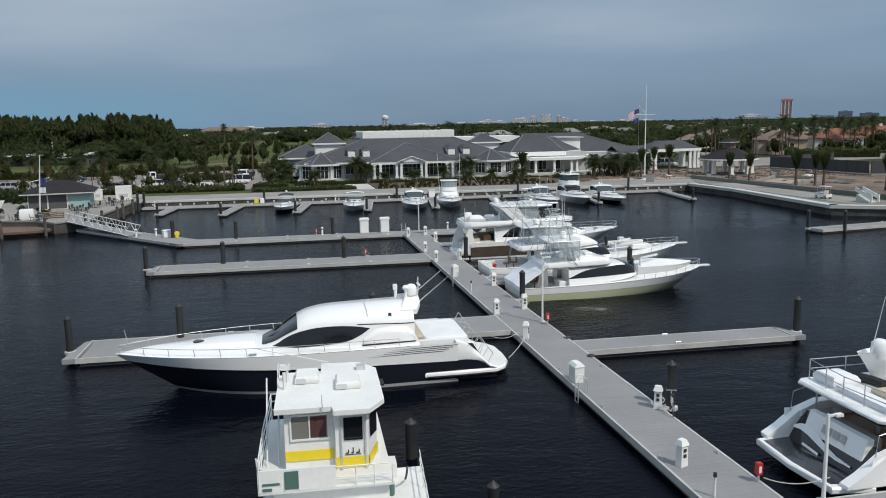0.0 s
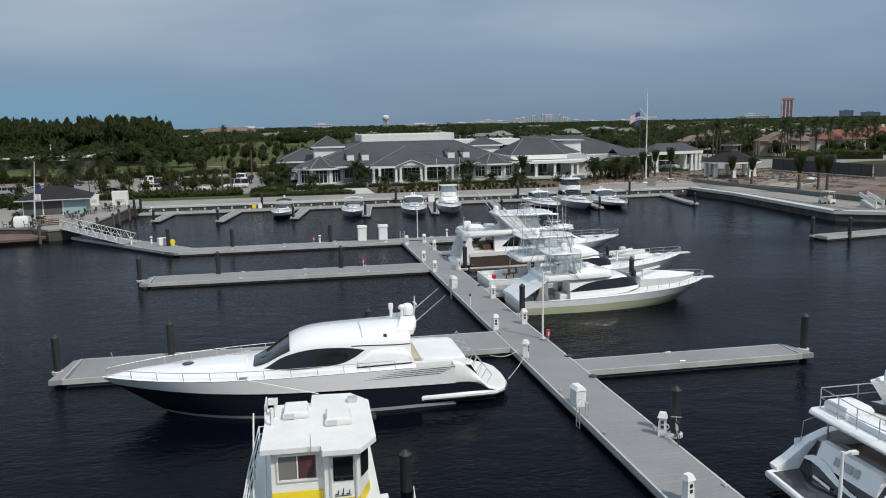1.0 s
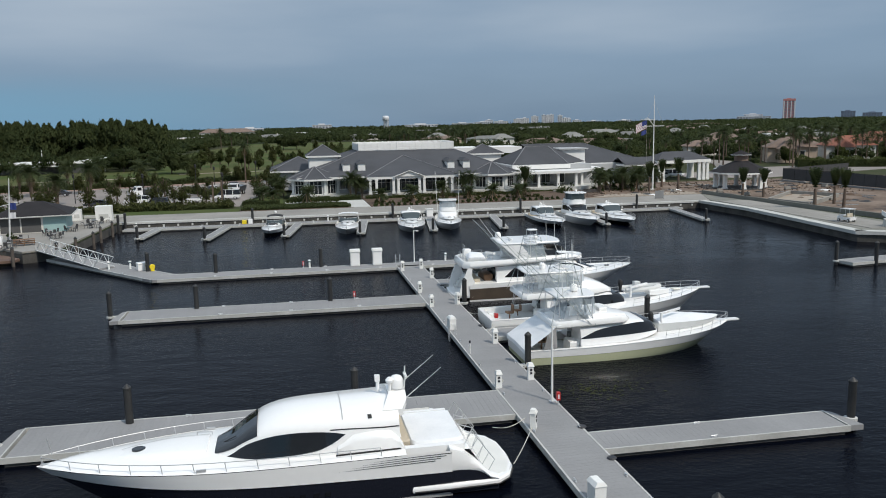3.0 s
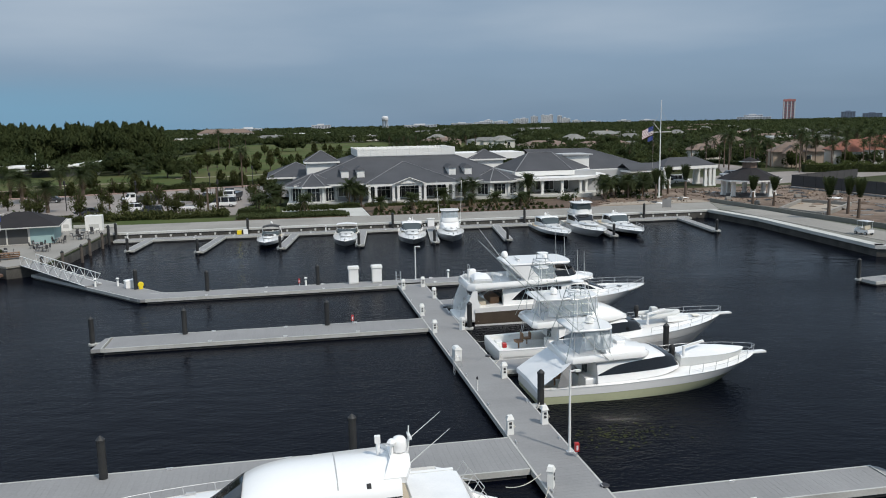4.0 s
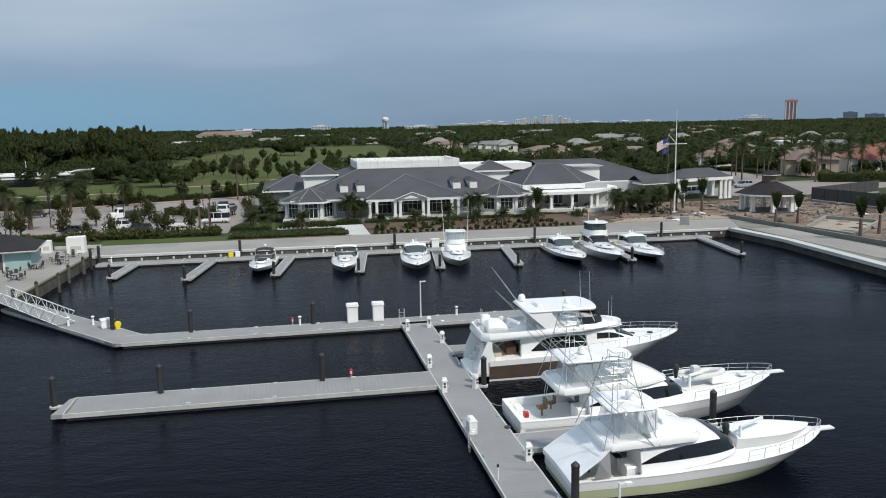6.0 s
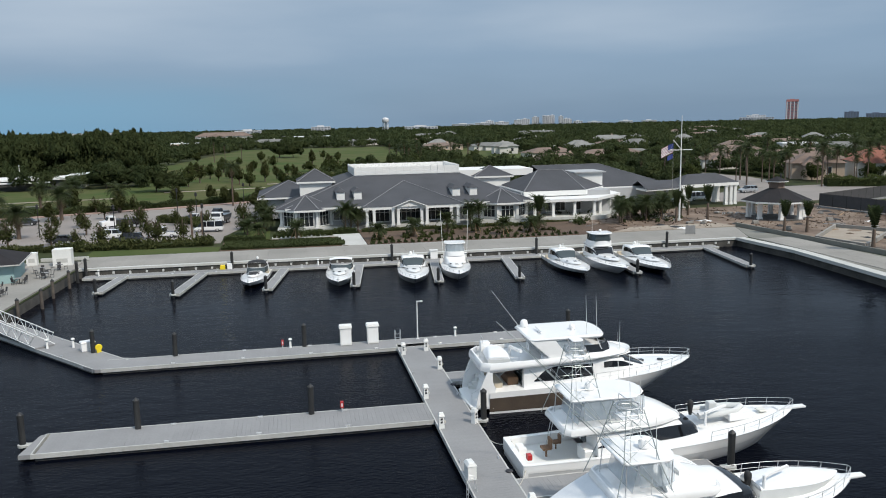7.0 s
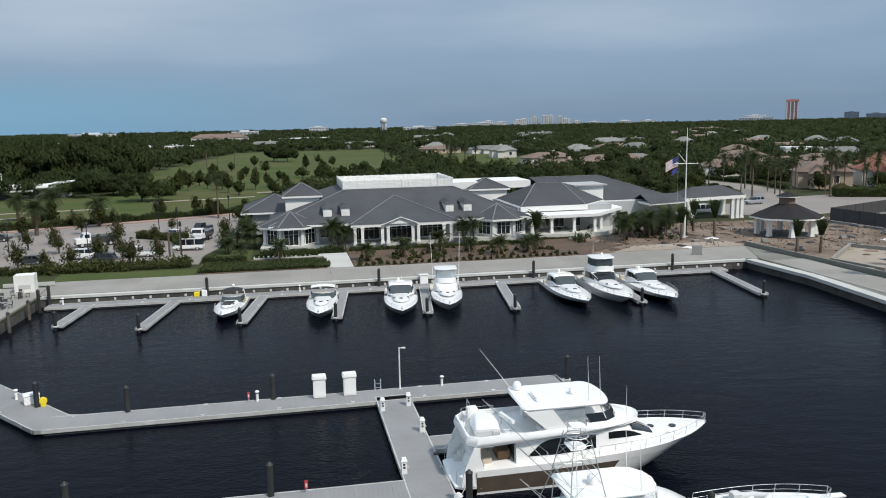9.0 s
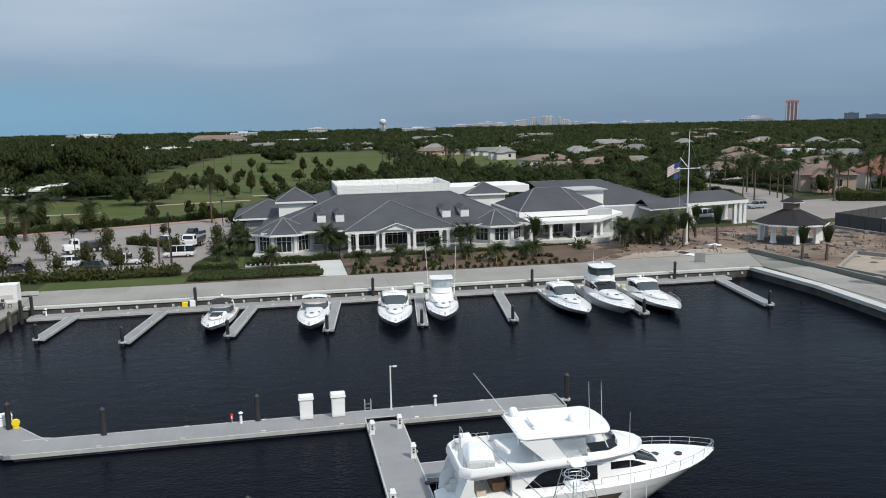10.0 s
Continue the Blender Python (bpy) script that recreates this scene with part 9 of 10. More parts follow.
pool = thing("pool_basin", "unfinished pale concrete pool basin on bare earth", "pool basin", (0, 0, LAND + 0.05))
for a, b in (((74.5, 131), (89, 143)), ((89, 143), (84.5, 151)), ((84.5, 151), (72.8, 140)), ((72.8, 140), (74.5, 131))):
    part("basin_wall", M().bar((a[0], a[1], 0.35), (b[0], b[1], 0.35), 0.4, 0.7), "promenade", pool, "low pale concrete wall")
part("basin_floor", M().prism([(74.5, 131), (89, 143), (84.5, 151), (72.8, 140)], 0.02, 0.12), "pale_sand", pool, "pale sandy basin floor")
def screen_fence(pts, h=3.0, pitch=3.2):
    """A tall court fence: round posts, a top rail and dark windscreen panels on a low kerb."""
    t = thing("court_fence", "tall dark mesh court fence on a low pale kerb", "fence", (0, 0, LAND), group="court fences")
    for (x0, y0), (x1, y1) in zip(pts, pts[1:]):
        L = math.hypot(x1 - x0, y1 - y0)
        k = max(1, round(L / pitch))
        q = [(lerp(x0, x1, i / k), lerp(y0, y1, i / k)) for i in range(k + 1)]
        for a, b in zip(q, q[1:]):
            part("post", M().tube([(*a, -0.2), (*a, h + 0.1)], 0.06, 6), "rubber", t, "black fence post")
            part("screen", M().bar((lerp(a[0], b[0], 0.02), lerp(a[1], b[1], 0.02), 0.5 + (h - 0.55) / 2), (lerp(a[0], b[0], 0.98), lerp(a[1], b[1], 0.98), 0.5 + (h - 0.55) / 2), 0.05, h - 0.55), "dark_mesh", t, "dark mesh screen")
        part("top_rail", M().tube([(*q[0], h), (*q[-1], h)], 0.04, 6), "rubber", t)
        part("kerb", M().bar((x0, y0, 0.2), (x1, y1, 0.2), 0.3, 0.4), "grey_mesh", t, "grey concrete kerb")


screen_fence([(105.5, 150.0), (104.0, 165.0), (102.0, 179.2), (128.0, 190.5)])
screen_fence([(105.9, 149.8), (150.0, 141.0)])
BLOCK = to_mesh("block", M().box(-0.17, -0.21, 0, 0.17, 0.21, 0.29), "promenade")
for k in range(120):
    x, y = rng.uniform(44, 112), rng.uniform(150, 186)
    if y < 158.5:
        y += 10
    if k > 90:
        x, y = rng.uniform(72, 96), rng.uniform(128, 158)
    if math.hypot(x - 82.7, y - 166.6) < 6.0:
        continue
    r = rng.uniform(0.25, 0.8)
    kind, a = rng.integers(0, 6), rng.uniform(0, 180)
    if kind in (0, 5):
        tagged(part("earth_mound", M().spin([(r * 1.9, -0.1), (r * 1.4, r * 0.25), (r * 0.6, r * 0.5), (0.05, r * 0.58)], k=9), "sand" if kind else "mulch", None, "small heap of loose earth on the site", 50, (x, y, LAND + 0.05), a), category="earth heap", group="site heaps")
    elif kind == 1:
        tm = thing("timber_stack", "small stack of weathered timber lying on the site", "timber", (x, y, LAND + 0.08), a, "site timber")
        for j in range(3):
            part("plank", M().box(-1.3 - r, -0.3 + 0.22 * j, 0, 1.3 + r, -0.12 + 0.22 * j, 0.12 + 0.04 * (j % 2)), "bark" if j else "new_timber", tm)
    elif kind == 2:
        bl = thing("block_pallet", "pallet of grey concrete blocks on the site", "pallet", (x, y, LAND + 0.08), a, "site pallets")
        part("pallet", M().box(-0.6, -0.5, 0, 0.6, 0.5, 0.12), "bark", bl)
        for j in range(6 if r < 0.5 else 9):
            u, v, w = j % 3, j // 3 % 2 if j < 6 else 0, j // 6
            part("block", BLOCK, None, bl, loc=(-0.36 + 0.36 * u, -0.22 + 0.44 * v + 0.1 * w, 0.12 + 0.3 * w))
    elif kind == 3:
        pb = thing("pipe_bundle", "bundle of dark plastic pipes on the ground", "pipes", (x, y, LAND + 0.05), a, "site pipes")
        for j in range(4):
            part("pipe", M().tube([(-1.6 - r, 0.16 * j, 0.08), (1.6, 0.16 * j + 0.1, 0.08)], 0.07, 6), "grey_mesh" if j % 2 else "rubber", pb)
    else:
        tp = M().loft([[(u * (0.6 + r), v * (0.5 + r * 0.6), 0.04 + 0.25 * (1 - u * u) * (1 - v * v) * (1 + 0.4 * math.sin(5 * u + 3 * v + k))) for v in (-1, -0.5, 0, 0.5, 1)] for u in (-1, -0.5, 0, 0.5, 1)], cap=False)
        tagged(part("tarpaulin", tp, "rubber" if k % 3 else "flat_roof", None, "crumpled dark sheet of tarpaulin on the ground" if k % 3 else "crumpled white sheet of tarpaulin on the ground", 50, (x, y, LAND + 0.03), a), category="tarpaulin", group="site sheets")
p = np.stack([rng.uniform(42, 115, 2600), rng.uniform(150, 186, 2600), np.full(2600, LAND + 0.12)], 1)
p = p[(p[:, 0] < 69.5) & (p[:, 1] > 158.5) | (p[:, 0] > 72.5)]
tagged(part("site_rubble", quads_mesh("site_rubble", leaves(p, 0.34, 0.6), "sand"), None, None), "scattered rubble and wheel-turned clods of earth", "rubble", kind="stuff")
box = thing("barrier_panel", "small grey mesh barrier panel on the promenade", "barrier", (57.6, 152.0, LAND + 0.05), -20)
part("panel", M().box(-0.8, -0.05, 0.1, 0.8, 0.05, 1.5), "grey_mesh", box)
part("foot", M().box(-0.8, -0.3, 0, -0.7, 0.3, 0.1).box(0.7, -0.3, 0, 0.8, 0.3, 0.1), "rubber", box)

# ---- dock furniture ----
def pedestal(x, y, rz=0.0):
    t = thing("power_pedestal", "white dock power pedestal with a sloping lamp head", "power pedestal", (x, y, 0.5), rz, "power pedestals")
    part("post", M().prism([(-0.19, -0.16), (0.19, -0.16), (0.19, 0.16), (-0.19, 0.16)], 0, 0.86, [(-0.16, -0.13), (0.16, -0.13), (0.16, 0.13), (-0.16, 0.13)]), "white_paint", t)
    part("head", M().prism([(-0.22, -0.19), (0.22, -0.19), (0.22, 0.19), (-0.22, 0.19)], 0.86, 1.08, [(-0.14, -0.1), (0.14, -0.1), (0.14, 0.14), (-0.14, 0.14)]), "white_paint", t, "sloping white cap")
    for z in (0.38, 0.6):
        part("socket", M().box(-0.07, -0.175, z, 0.07, -0.14, z + 0.13), "ink", t, "dark power socket")
    part("hose_reel", M().tube([(0.17 + 0.12 * math.cos(a), 0.02 * a - 0.1, 0.4 + 0.14 * math.sin(a)) for a in [i * 0.6 for i in range(22)]], 0.018, 5), "rope", t, "coiled pale hose")


for x, y, a in ((0.8, 31.2, 20), (2.8, 37.3, -30), (0.42, 50.5, 60), (0.34, 57.3, 0), (2.7, 58.3, 0), (0.3, 79.7, 0), (0.3, 85.8, 0), (0.35, 97.6, 0), (2.55, 98.3, 0), (2.7, 80.0, 40), (2.7, 66.9, 0), (2.7, 92.6, 0)):
    pedestal(x, y, a)


def locker(x, y, rz=0.0, h=1.05):
    t = thing("dock_locker", "tall white dock locker with a rounded lid", "dock locker", (x, y, 0.5), rz, "dock lockers")
    part("body", slab([(-0.26, -0.38), (0.26, -0.38), (0.26, 0.38), (-0.26, 0.38)], 0, h - 0.16, 0.03), "white_paint", t)
    part("lid", M().prism([(-0.3, -0.42), (0.3, -0.42), (0.3, 0.42), (-0.3, 0.42)], h - 0.18, h, [(-0.16, -0.36), (0.16, -0.36), (0.16, 0.36), (-0.16, 0.36)]), "white_paint", t)
    part("door", M().box(0.262, -0.3, 0.1, 0.275, 0.3, h - 0.25), "cap_stone", t, "pale flush door")


for x, y in ((0.5, 41.9), (0.45, 71.7)):
    locker(x, y, 4)
    rk = thing("dock_ladder", "grey metal ladder on the dock's edge", "ladder", (0.05, y - 1.6, 0.5), 0, "dock ladders")
    for s in (-0.22, 0.22):
        part("rail", M().tube([(0.35, s, 0), (0.3, s, 0.75), (0.0, s, 0.85), (-0.15, s, 0.6), (-0.15, s, -1.4)], 0.025, 6), "aluminium", rk)
    for k in range(4):
        part("rung", M().tube([(-0.15, -0.22, 0.1 - 0.3 * k), (-0.15, 0.22, 0.1 - 0.3 * k)], 0.02, 5), "aluminium", rk)
rk = thing("dock_ladder", "grey metal ladder on the cross dock's edge", "ladder", (0.55, 102.7, 0.5), 90, "dock ladders")
for s in (-0.25, 0.25):
    part("rail", M().tube([(-0.35, s, 0), (-0.3, s, 0.85), (0.0, s, 0.95), (0.15, s, 0.6), (0.15, s, -1.4)], 0.03, 6), "aluminium", rk)
for k in range(4):
    part("rung", M().tube([(0.15, -0.25, 0.5 - 0.35 * k), (0.15, 0.25, 0.5 - 0.35 * k)], 0.02, 5), "aluminium", rk)

# two dispenser cabinets on the cross dock
for x, lab in ((-4.45, "tall white fuel cabinet with an overhanging top"), (-1.9, "tall white fuel cabinet beside its twin")):
    t = thing("fuel_cabinet", lab, "fuel cabinet", (x, 102.2, 0.5), 0, "fuel cabinets")
    part("body", M().box(-0.52, -0.42, 0.05, 0.52, 0.42, 1.66), "white_paint", t)
    part("kickboard", M().box(-0.48, -0.38, 0, 0.48, 0.38, 0.05), "cap_stone", t)
    part("top", M().prism([(-0.62, -0.5), (0.62, -0.5), (0.62, 0.5), (-0.62, 0.5)], 1.66, 1.9, [(-0.56, -0.44), (0.56, -0.44), (0.56, 0.44), (-0.56, 0.44)]), "white_paint", t, "white overhanging top")
    part("door", M().box(-0.44, -0.435, 0.18, 0.44, -0.421, 1.55), "gelcoat", t, "flush white door")
    part("hose_nozzle", M().tube([(-0.56, 0.1, 1.1), (-0.64, 0.1, 1.0), (-0.62, 0.1, 0.6)], 0.03, 5), "ink", t)


def bollard_light(x, y, z=0.5, h=0.95):
    t = thing("bollard_light", "short white bollard light with a domed cap", "bollard light", (x, y, z), 0, "bollard lights")
    part("post", M().spin([(0.13, 0), (0.11, 0.05), (0.11, h - 0.32)], k=10), "white_paint", t, smooth=50)
    part("lens", M().spin([(0.1, h - 0.32), (0.1, h - 0.14)], k=10), "clear_vinyl", t, "clear lamp lens")
    part("cap", M().spin([(0.19, h - 0.14), (0.17, h - 0.07), (0.05, h)], k=10), "white_paint", t, "domed white cap", 50)


for x, y in ((6.15, 102.4), (-9.6, 102.4), (-32.3, 108.3), (-29.9, 108.0), (-5.1, 145.9), (-35.6, 146.3), (17.0, 145.3), (44.0, 145.0)):
    bollard_light(x, y)


def short_post(x, y, h=0.95):
    t = thing("marker_post", "thin white marker post with a dark top", "marker post", (x, y, 0.5), 0, "marker posts")
    part("post", M().tube([(0, 0, 0), (0, 0, h - 0.18)], 0.045, 8), "white_paint", t)
    part("cap", M().spin([(0.07, h - 0.18), (0.07, h - 0.03), (0.03, h)], k=8), "ink", t, "dark cap")


for x, y in ((0.66, 28.5), (0.3, 64.8)):
    short_post(x, y)


def extinguisher(x, y, lab="red fire extinguisher box on a short post"):
    t = thing("extinguisher_box", lab, "extinguisher box", (x, y, 0.5), 0, "extinguisher boxes")
    part("post", M().tube([(0, 0, 0), (0, 0, 0.35)], 0.04, 6), "aluminium", t)
    part("case", slab([(-0.11, -0.1), (0.11, -0.1), (0.11, 0.1), (-0.11, 0.1)], 0.3, 0.78, 0.03), "red_paint", t, "red case")
    part("label_plate", M().box(-0.05, -0.11, 0.4, 0.05, -0.102, 0.66), "flag_white", t, "pale plate with bars")


for x, y in ((2.85, 29.2), (2.85, 53.5), (-6.1, 84.5), (-10.3, 102.5)):
    extinguisher(x, y)


def dock_lamp(x, y, h, arm=0.35):
    t = thing("dock_lamp", "slim white dock lamp post with a small arm", "lamp post", (x, y, 0.5), 0, "dock lamps")
    part("post", M().tube([(0, 0, 0), (0, 0, h)], 0.075, 8, 0.055), "white_paint", t, smooth=60)
    part("arm", M().bar((0, 0, h - 0.08), (arm, 0, h - 0.04), 0.07), "white_paint", t)
    part("lamp_head", M().box(arm - 0.08, -0.09, h - 0.12, arm + 0.2, 0.09, h - 0.02), "white_paint", t, "flat white lamp head")
    part("base_plate", M().box(-0.16, -0.16, 0, 0.16, 0.16, 0.04), "aluminium", t)


dock_lamp(2.72, 54.2, 4.5)
dock_lamp(2.45, 102.4, 3.75)
dock_lamp(4.25, 27.4, 3.2)

t = thing("life_ring_box", "yellow round life-ring box on a low stand", "life ring box", (-27.1, 105.6, 0.5), 25)
part("case", M().spin([(0.26, -0.12), (0.32, -0.06), (0.32, 0.06), (0.26, 0.12)], k=16).move(Matrix.Translation((0, 0, 0.48)) @ Matrix.Rotation(math.pi / 2, 4, "X")), "yellow_paint", t, "yellow case", 40)
part("stand", M().box(-0.2, -0.1, 0, 0.2, 0.1, 0.3), "yellow_paint", t)
t = thing("dock_box", "low white dock storage box", "dock box", (-28.3, 106.6, 0.5), 25)
part("body", slab([(-0.6, -0.36), (0.6, -0.36), (0.6, 0.36), (-0.6, 0.36)], 0, 0.72, 0.06), "gelcoat", t)
part("lid", slab([(-0.64, -0.4), (0.64, -0.4), (0.64, 0.4), (-0.64, 0.4)], 0.7, 0.92, 0.08), "gelcoat", t, "rounded white lid")
t = thing("dock_box", "yellow and white dock box on the quay dock", "dock box", (-18.6, 146.6, 0.5), 0)
part("body", slab([(-0.5, -0.3), (0.2, -0.3), (0.2, 0.3), (-0.5, 0.3)], 0, 0.62, 0.05), "yellow_paint", t, "yellow box")
part("side_box", slab([(0.5, -0.3), (1.2, -0.3), (1.2, 0.3), (0.5, 0.3)], 0, 0.85, 0.05), "gelcoat", t, "white box")
t = thing("fish_station", "white cleaning station on the quay dock", "cleaning station", (12.3, 146.4, 0.5), 0)
part("body", slab([(-0.55, -0.35), (0.55, -0.35), (0.55, 0.35), (-0.55, 0.35)], 0, 1.25, 0.04), "gelcoat", t)
part("top", M().box(-0.65, -0.45, 1.25, 0.65, 0.45, 1.33), "white_paint", t)

# seawall fenders: dark blocks along the quay face
for i in range(44):
    x = -36 + i * 2.25
    fd = tagged(part("wall_fender", M().box(-0.14, -0.16, 0.62, 0.14, 0.0, 0.95), "cap_stone", None, "small pale fender block on the seawall", loc=(x, 147.1 - 0.018 * (x + 38), 0)), category="fender", group="seawall fenders")

# a drift of floating weed beside the sage-hulled boat
wp = np.stack([rng.normal(6.6, 1.6, 150), rng.normal(56.9, 0.9, 150), np.full(150, 0.012)], 1)
tagged(part("floating_weed", quads_mesh("floating_weed", leaves(wp, 0.16, 0.02), "leaf_olive"), None, None), "thin drift of olive weed floating on the water", "weed", kind="stuff")
# mooring lines
for a, b, s in (((-1.9, 50.2, 0.9), (0.35, 51.8, 0.6), 0.25), ((-2.1, 45.6, 0.9), (0.3, 50.4, 0.6), 0.1), ((5.1, 28.2, 0.9), (3.2, 29.4, 0.55), 0.25), ((3.9, 62.2, 1.2), (2.9, 60.4, 0.55), 0.2), ((4.0, 75.2, 1.0), (2.9, 77.0, 0.55), 0.3),
                ((4.2, 83.3, 1.4), (2.9, 81.2, 0.55), 0.3), ((3.9, 71.6, 1.0), (2.9, 70.0, 0.55), 0.2)):
    tagged(part("mooring_line", fender_line(a, b, s, 0.022), "rope", None, "slack pale mooring line from boat to dock"), category="rope", group="mooring lines")
for x, y in ((2.95, 67.6), (2.9, 72.0), (2.95, 88.3), (2.9, 45.9), (2.95, 50.0)):
    tagged(part("rope_coil", M().spin([(0.2, 0), (0.24, 0.05), (0.2, 0.1), (0.1, 0.1)], k=10), "ink", None, "dark coil of rope on the dock's edge", loc=(x, y, 0.5)), category="rope", group="rope coils")
t = thing("bicycle", "small grey bicycle leaning at the dock's edge", "bicycle", (3.15, 36.6, 0.5), 70)
for dx in (-0.45, 0.45):
    part("wheel", M().tube([(dx + 0.3 * math.cos(a), 0, 0.3 + 0.3 * math.sin(a)) for a in [i * math.pi / 8 for i in range(17)]], 0.022, 5), "ink", t, "thin dark wheel")
part("bike_frame", M().tube([(-0.45, 0, 0.3), (-0.15, 0, 0.75), (0.35, 0, 0.72), (0.45, 0, 0.3)], 0.025, 5).tube([(-0.15, 0, 0.75), (0.0, 0, 0.3), (0.35, 0, 0.72)], 0.022, 5), "aluminium", t)
part("saddle", M().box(-0.28, -0.07, 0.85, -0.02, 0.07, 0.92), "ink", t)
part("handlebar", M().tube([(0.36, -0.25, 0.95), (0.36, 0.25, 0.95)], 0.02, 5).tube([(0.35, 0, 0.72), (0.36, 0, 0.95)], 0.02, 5), "aluminium", t)

# ---- gangway and the western deck ----
gw = thing("gangway", "pale aluminium truss gangway down to the floating dock", "gangway", (0, 0, 0))
P0, P1 = Vector((-42.3, 119.9, 1.55)), Vector((-32.6, 108.6, 0.68))
d = (P1 - P0).normalized()
nrm = Vector((-d.y, d.x, 0)).normalized()
part("walkway", M().add([P0 + nrm * 0.9, P0 - nrm * 0.9, P1 - nrm * 0.9, P1 + nrm * 0.9] + [p - Vector((0, 0, 0.15)) for p in (P0 + nrm * 0.9, P0 - nrm * 0.9, P1 - nrm * 0.9, P1 + nrm * 0.9)],
     [(0, 1, 2, 3), (7, 6, 5, 4), (0, 4, 5, 1), (1, 5, 6, 2), (2, 6, 7, 3), (3, 7, 4, 0)]), "dock_deck", gw, "grey ribbed walkway")
for s in (1, -1):
    a, b = P0 + nrm * 0.95 * s, P1 + nrm * 0.95 * s
    up = Vector((0, 0, 1.1))
    part("top_chord", M().tube([a + up, b + up], 0.05, 6), "white_paint", gw, "pale top rail")
    part("bottom_chord", M().tube([a, b], 0.05, 6), "white_paint", gw)
    for i in range(13):
        part("truss_bar", M().tube([a.lerp(b, i / 13) + (up if i % 2 else Vector()), a.lerp(b, (i + 1) / 13) + (Vector() if i % 2 else up)], 0.035, 5), "white_paint", gw)
        if i % 2 == 0:
            part("truss_post", M().tube([a.lerp(b, i / 13), a.lerp(b, i / 13) + up], 0.035, 5), "white_paint", gw)
deck = sheet("west_deck", [(-44.5, 118.7), (-40.5, 121.2), (-39.0, 147.8), (-39.4, 154.0), (-62, 156.5), (-62, 126.8), (-47.5, 122.0)], LAND + 0.2, "promenade", "pale concrete quay deck with café tables", "pavement")
sheet("west_boards", [(-75, 121.5), (-50, 115.6), (-45.0, 117.0), (-44.7, 118.2), (-47.5, 121.5), (-62, 126.2), (-75, 126.5)], LAND - 0.55, "jetty_boards", "brown timber jetty along the western shore", "jetty")
for x, y in ((-39.4, 123.7), (-40.7, 119.6), (-38.6, 134.8), (-38.3, 128.8), (-38.2, 141), (-45.0, 116.6), (-50, 115.3), (-54.5, 116.4), (-60, 117.7)):
    pile(x, y, 2.5, 0.2, "weathered timber pile beside the quay deck", 0, "timber_pile")
sh = thing("dock_house", "low dock house with an aqua wall and a grey hip roof", "dock house", (-51.0, 142.2, LAND + 0.2), 8)
part("wall", M().box(-2.6, -4.2, 0, 6.2, 4.2, 2.5), "white_stucco", sh, "pale front wall")
part("wall", M().box(6.21, -4.2, 0, 6.3, 4.2, 2.5), "aqua_wall", sh, "aqua end wall")
part("wall", M().box(3.2, -4.3, 0, 6.3, -4.21, 2.5), "aqua_wall", sh, "aqua front panel")
part("roof", M().add([(-3.6, -5.2, 2.5), (7.2, -5.2, 2.5), (7.2, 5.2, 2.5), (-3.6, 5.2, 2.5), (0.6, 0, 4.3), (2.9, 0, 4.3)], [(0, 1, 5, 4), (1, 2, 5), (2, 3, 4, 5), (3, 0, 4), (3, 2, 1, 0)]), "shed_roof", sh, "dark grey hip roof")
part("fascia", M().box(-3.6, -5.22, 2.36, 7.2, -5.1, 2.52).box(7.1, -5.2, 2.36, 7.22, 5.2, 2.52), "cap_stone", sh, "pale fascia")
# closed dark panels draw the shade inside the open porch
for x in (-1.2, 1.6):
    part("opening", M().box(x - 1.3, -4.24, 0.1, x + 1.3, -4.201, 2.2), "deep_shade", sh, "dark panel standing in for a shaded open doorway")
for x, y, s, lab in ((-41.4, 151.6, 1.25, "large white plant-room cabinet on the quay deck"), (-45.8, 152.4, 0.7, "small white cabinet on the quay deck")):
    t = thing("plant_cabinet", lab, "cabinet", (x, y, LAND + 0.2), 4)
    part("body", M().box(-s, -s * 0.8, 0.1, s, s * 0.8, 2.4 if s > 1 else 1.9), "white_paint", t)
    part("kickboard", M().box(-s * 1.05, -s * 0.85, 0, s * 1.05, s * 0.85, 0.1), "cap_stone", t)
    part("vent", M().box(-s * 0.6, -s * 0.8 - 0.02, 0.5, s * 0.6, -s * 0.8 - 0.004, 1.1), "cap_stone", t, "pale vent panel")
t = thing("deck_kerb", "low pale kerb wall beside the quay deck", "kerb", (-42.0, 155.4, LAND + 0.2))
part("wall", M().box(-3.5, -0.15, 0, 3.2, 0.15, 0.5), "cap_stone", t)


def cafe_chair(x, y, rz):
    t = thing("cafe_chair", "dark metal café chair with a slung seat", "chair", (x, y, LAND + 0.2), rz, "café chairs")
    part("seat", M().box(-0.22, -0.22, 0.42, 0.22, 0.22, 0.46), "dark_mesh", t)
    part("backrest", M().add([(-0.22, 0.22, 0.46), (0.22, 0.22, 0.46), (0.22, 0.32, 0.95), (-0.22, 0.32, 0.95)], [(0, 1, 2, 3)]), "dark_mesh", t)
    for sx in (-0.2, 0.2):
        for sy in (-0.2, 0.2):
            part("leg", M().tube([(sx, sy, 0), (sx, sy, 0.44)], 0.018, 5), "ink", t)
    return t


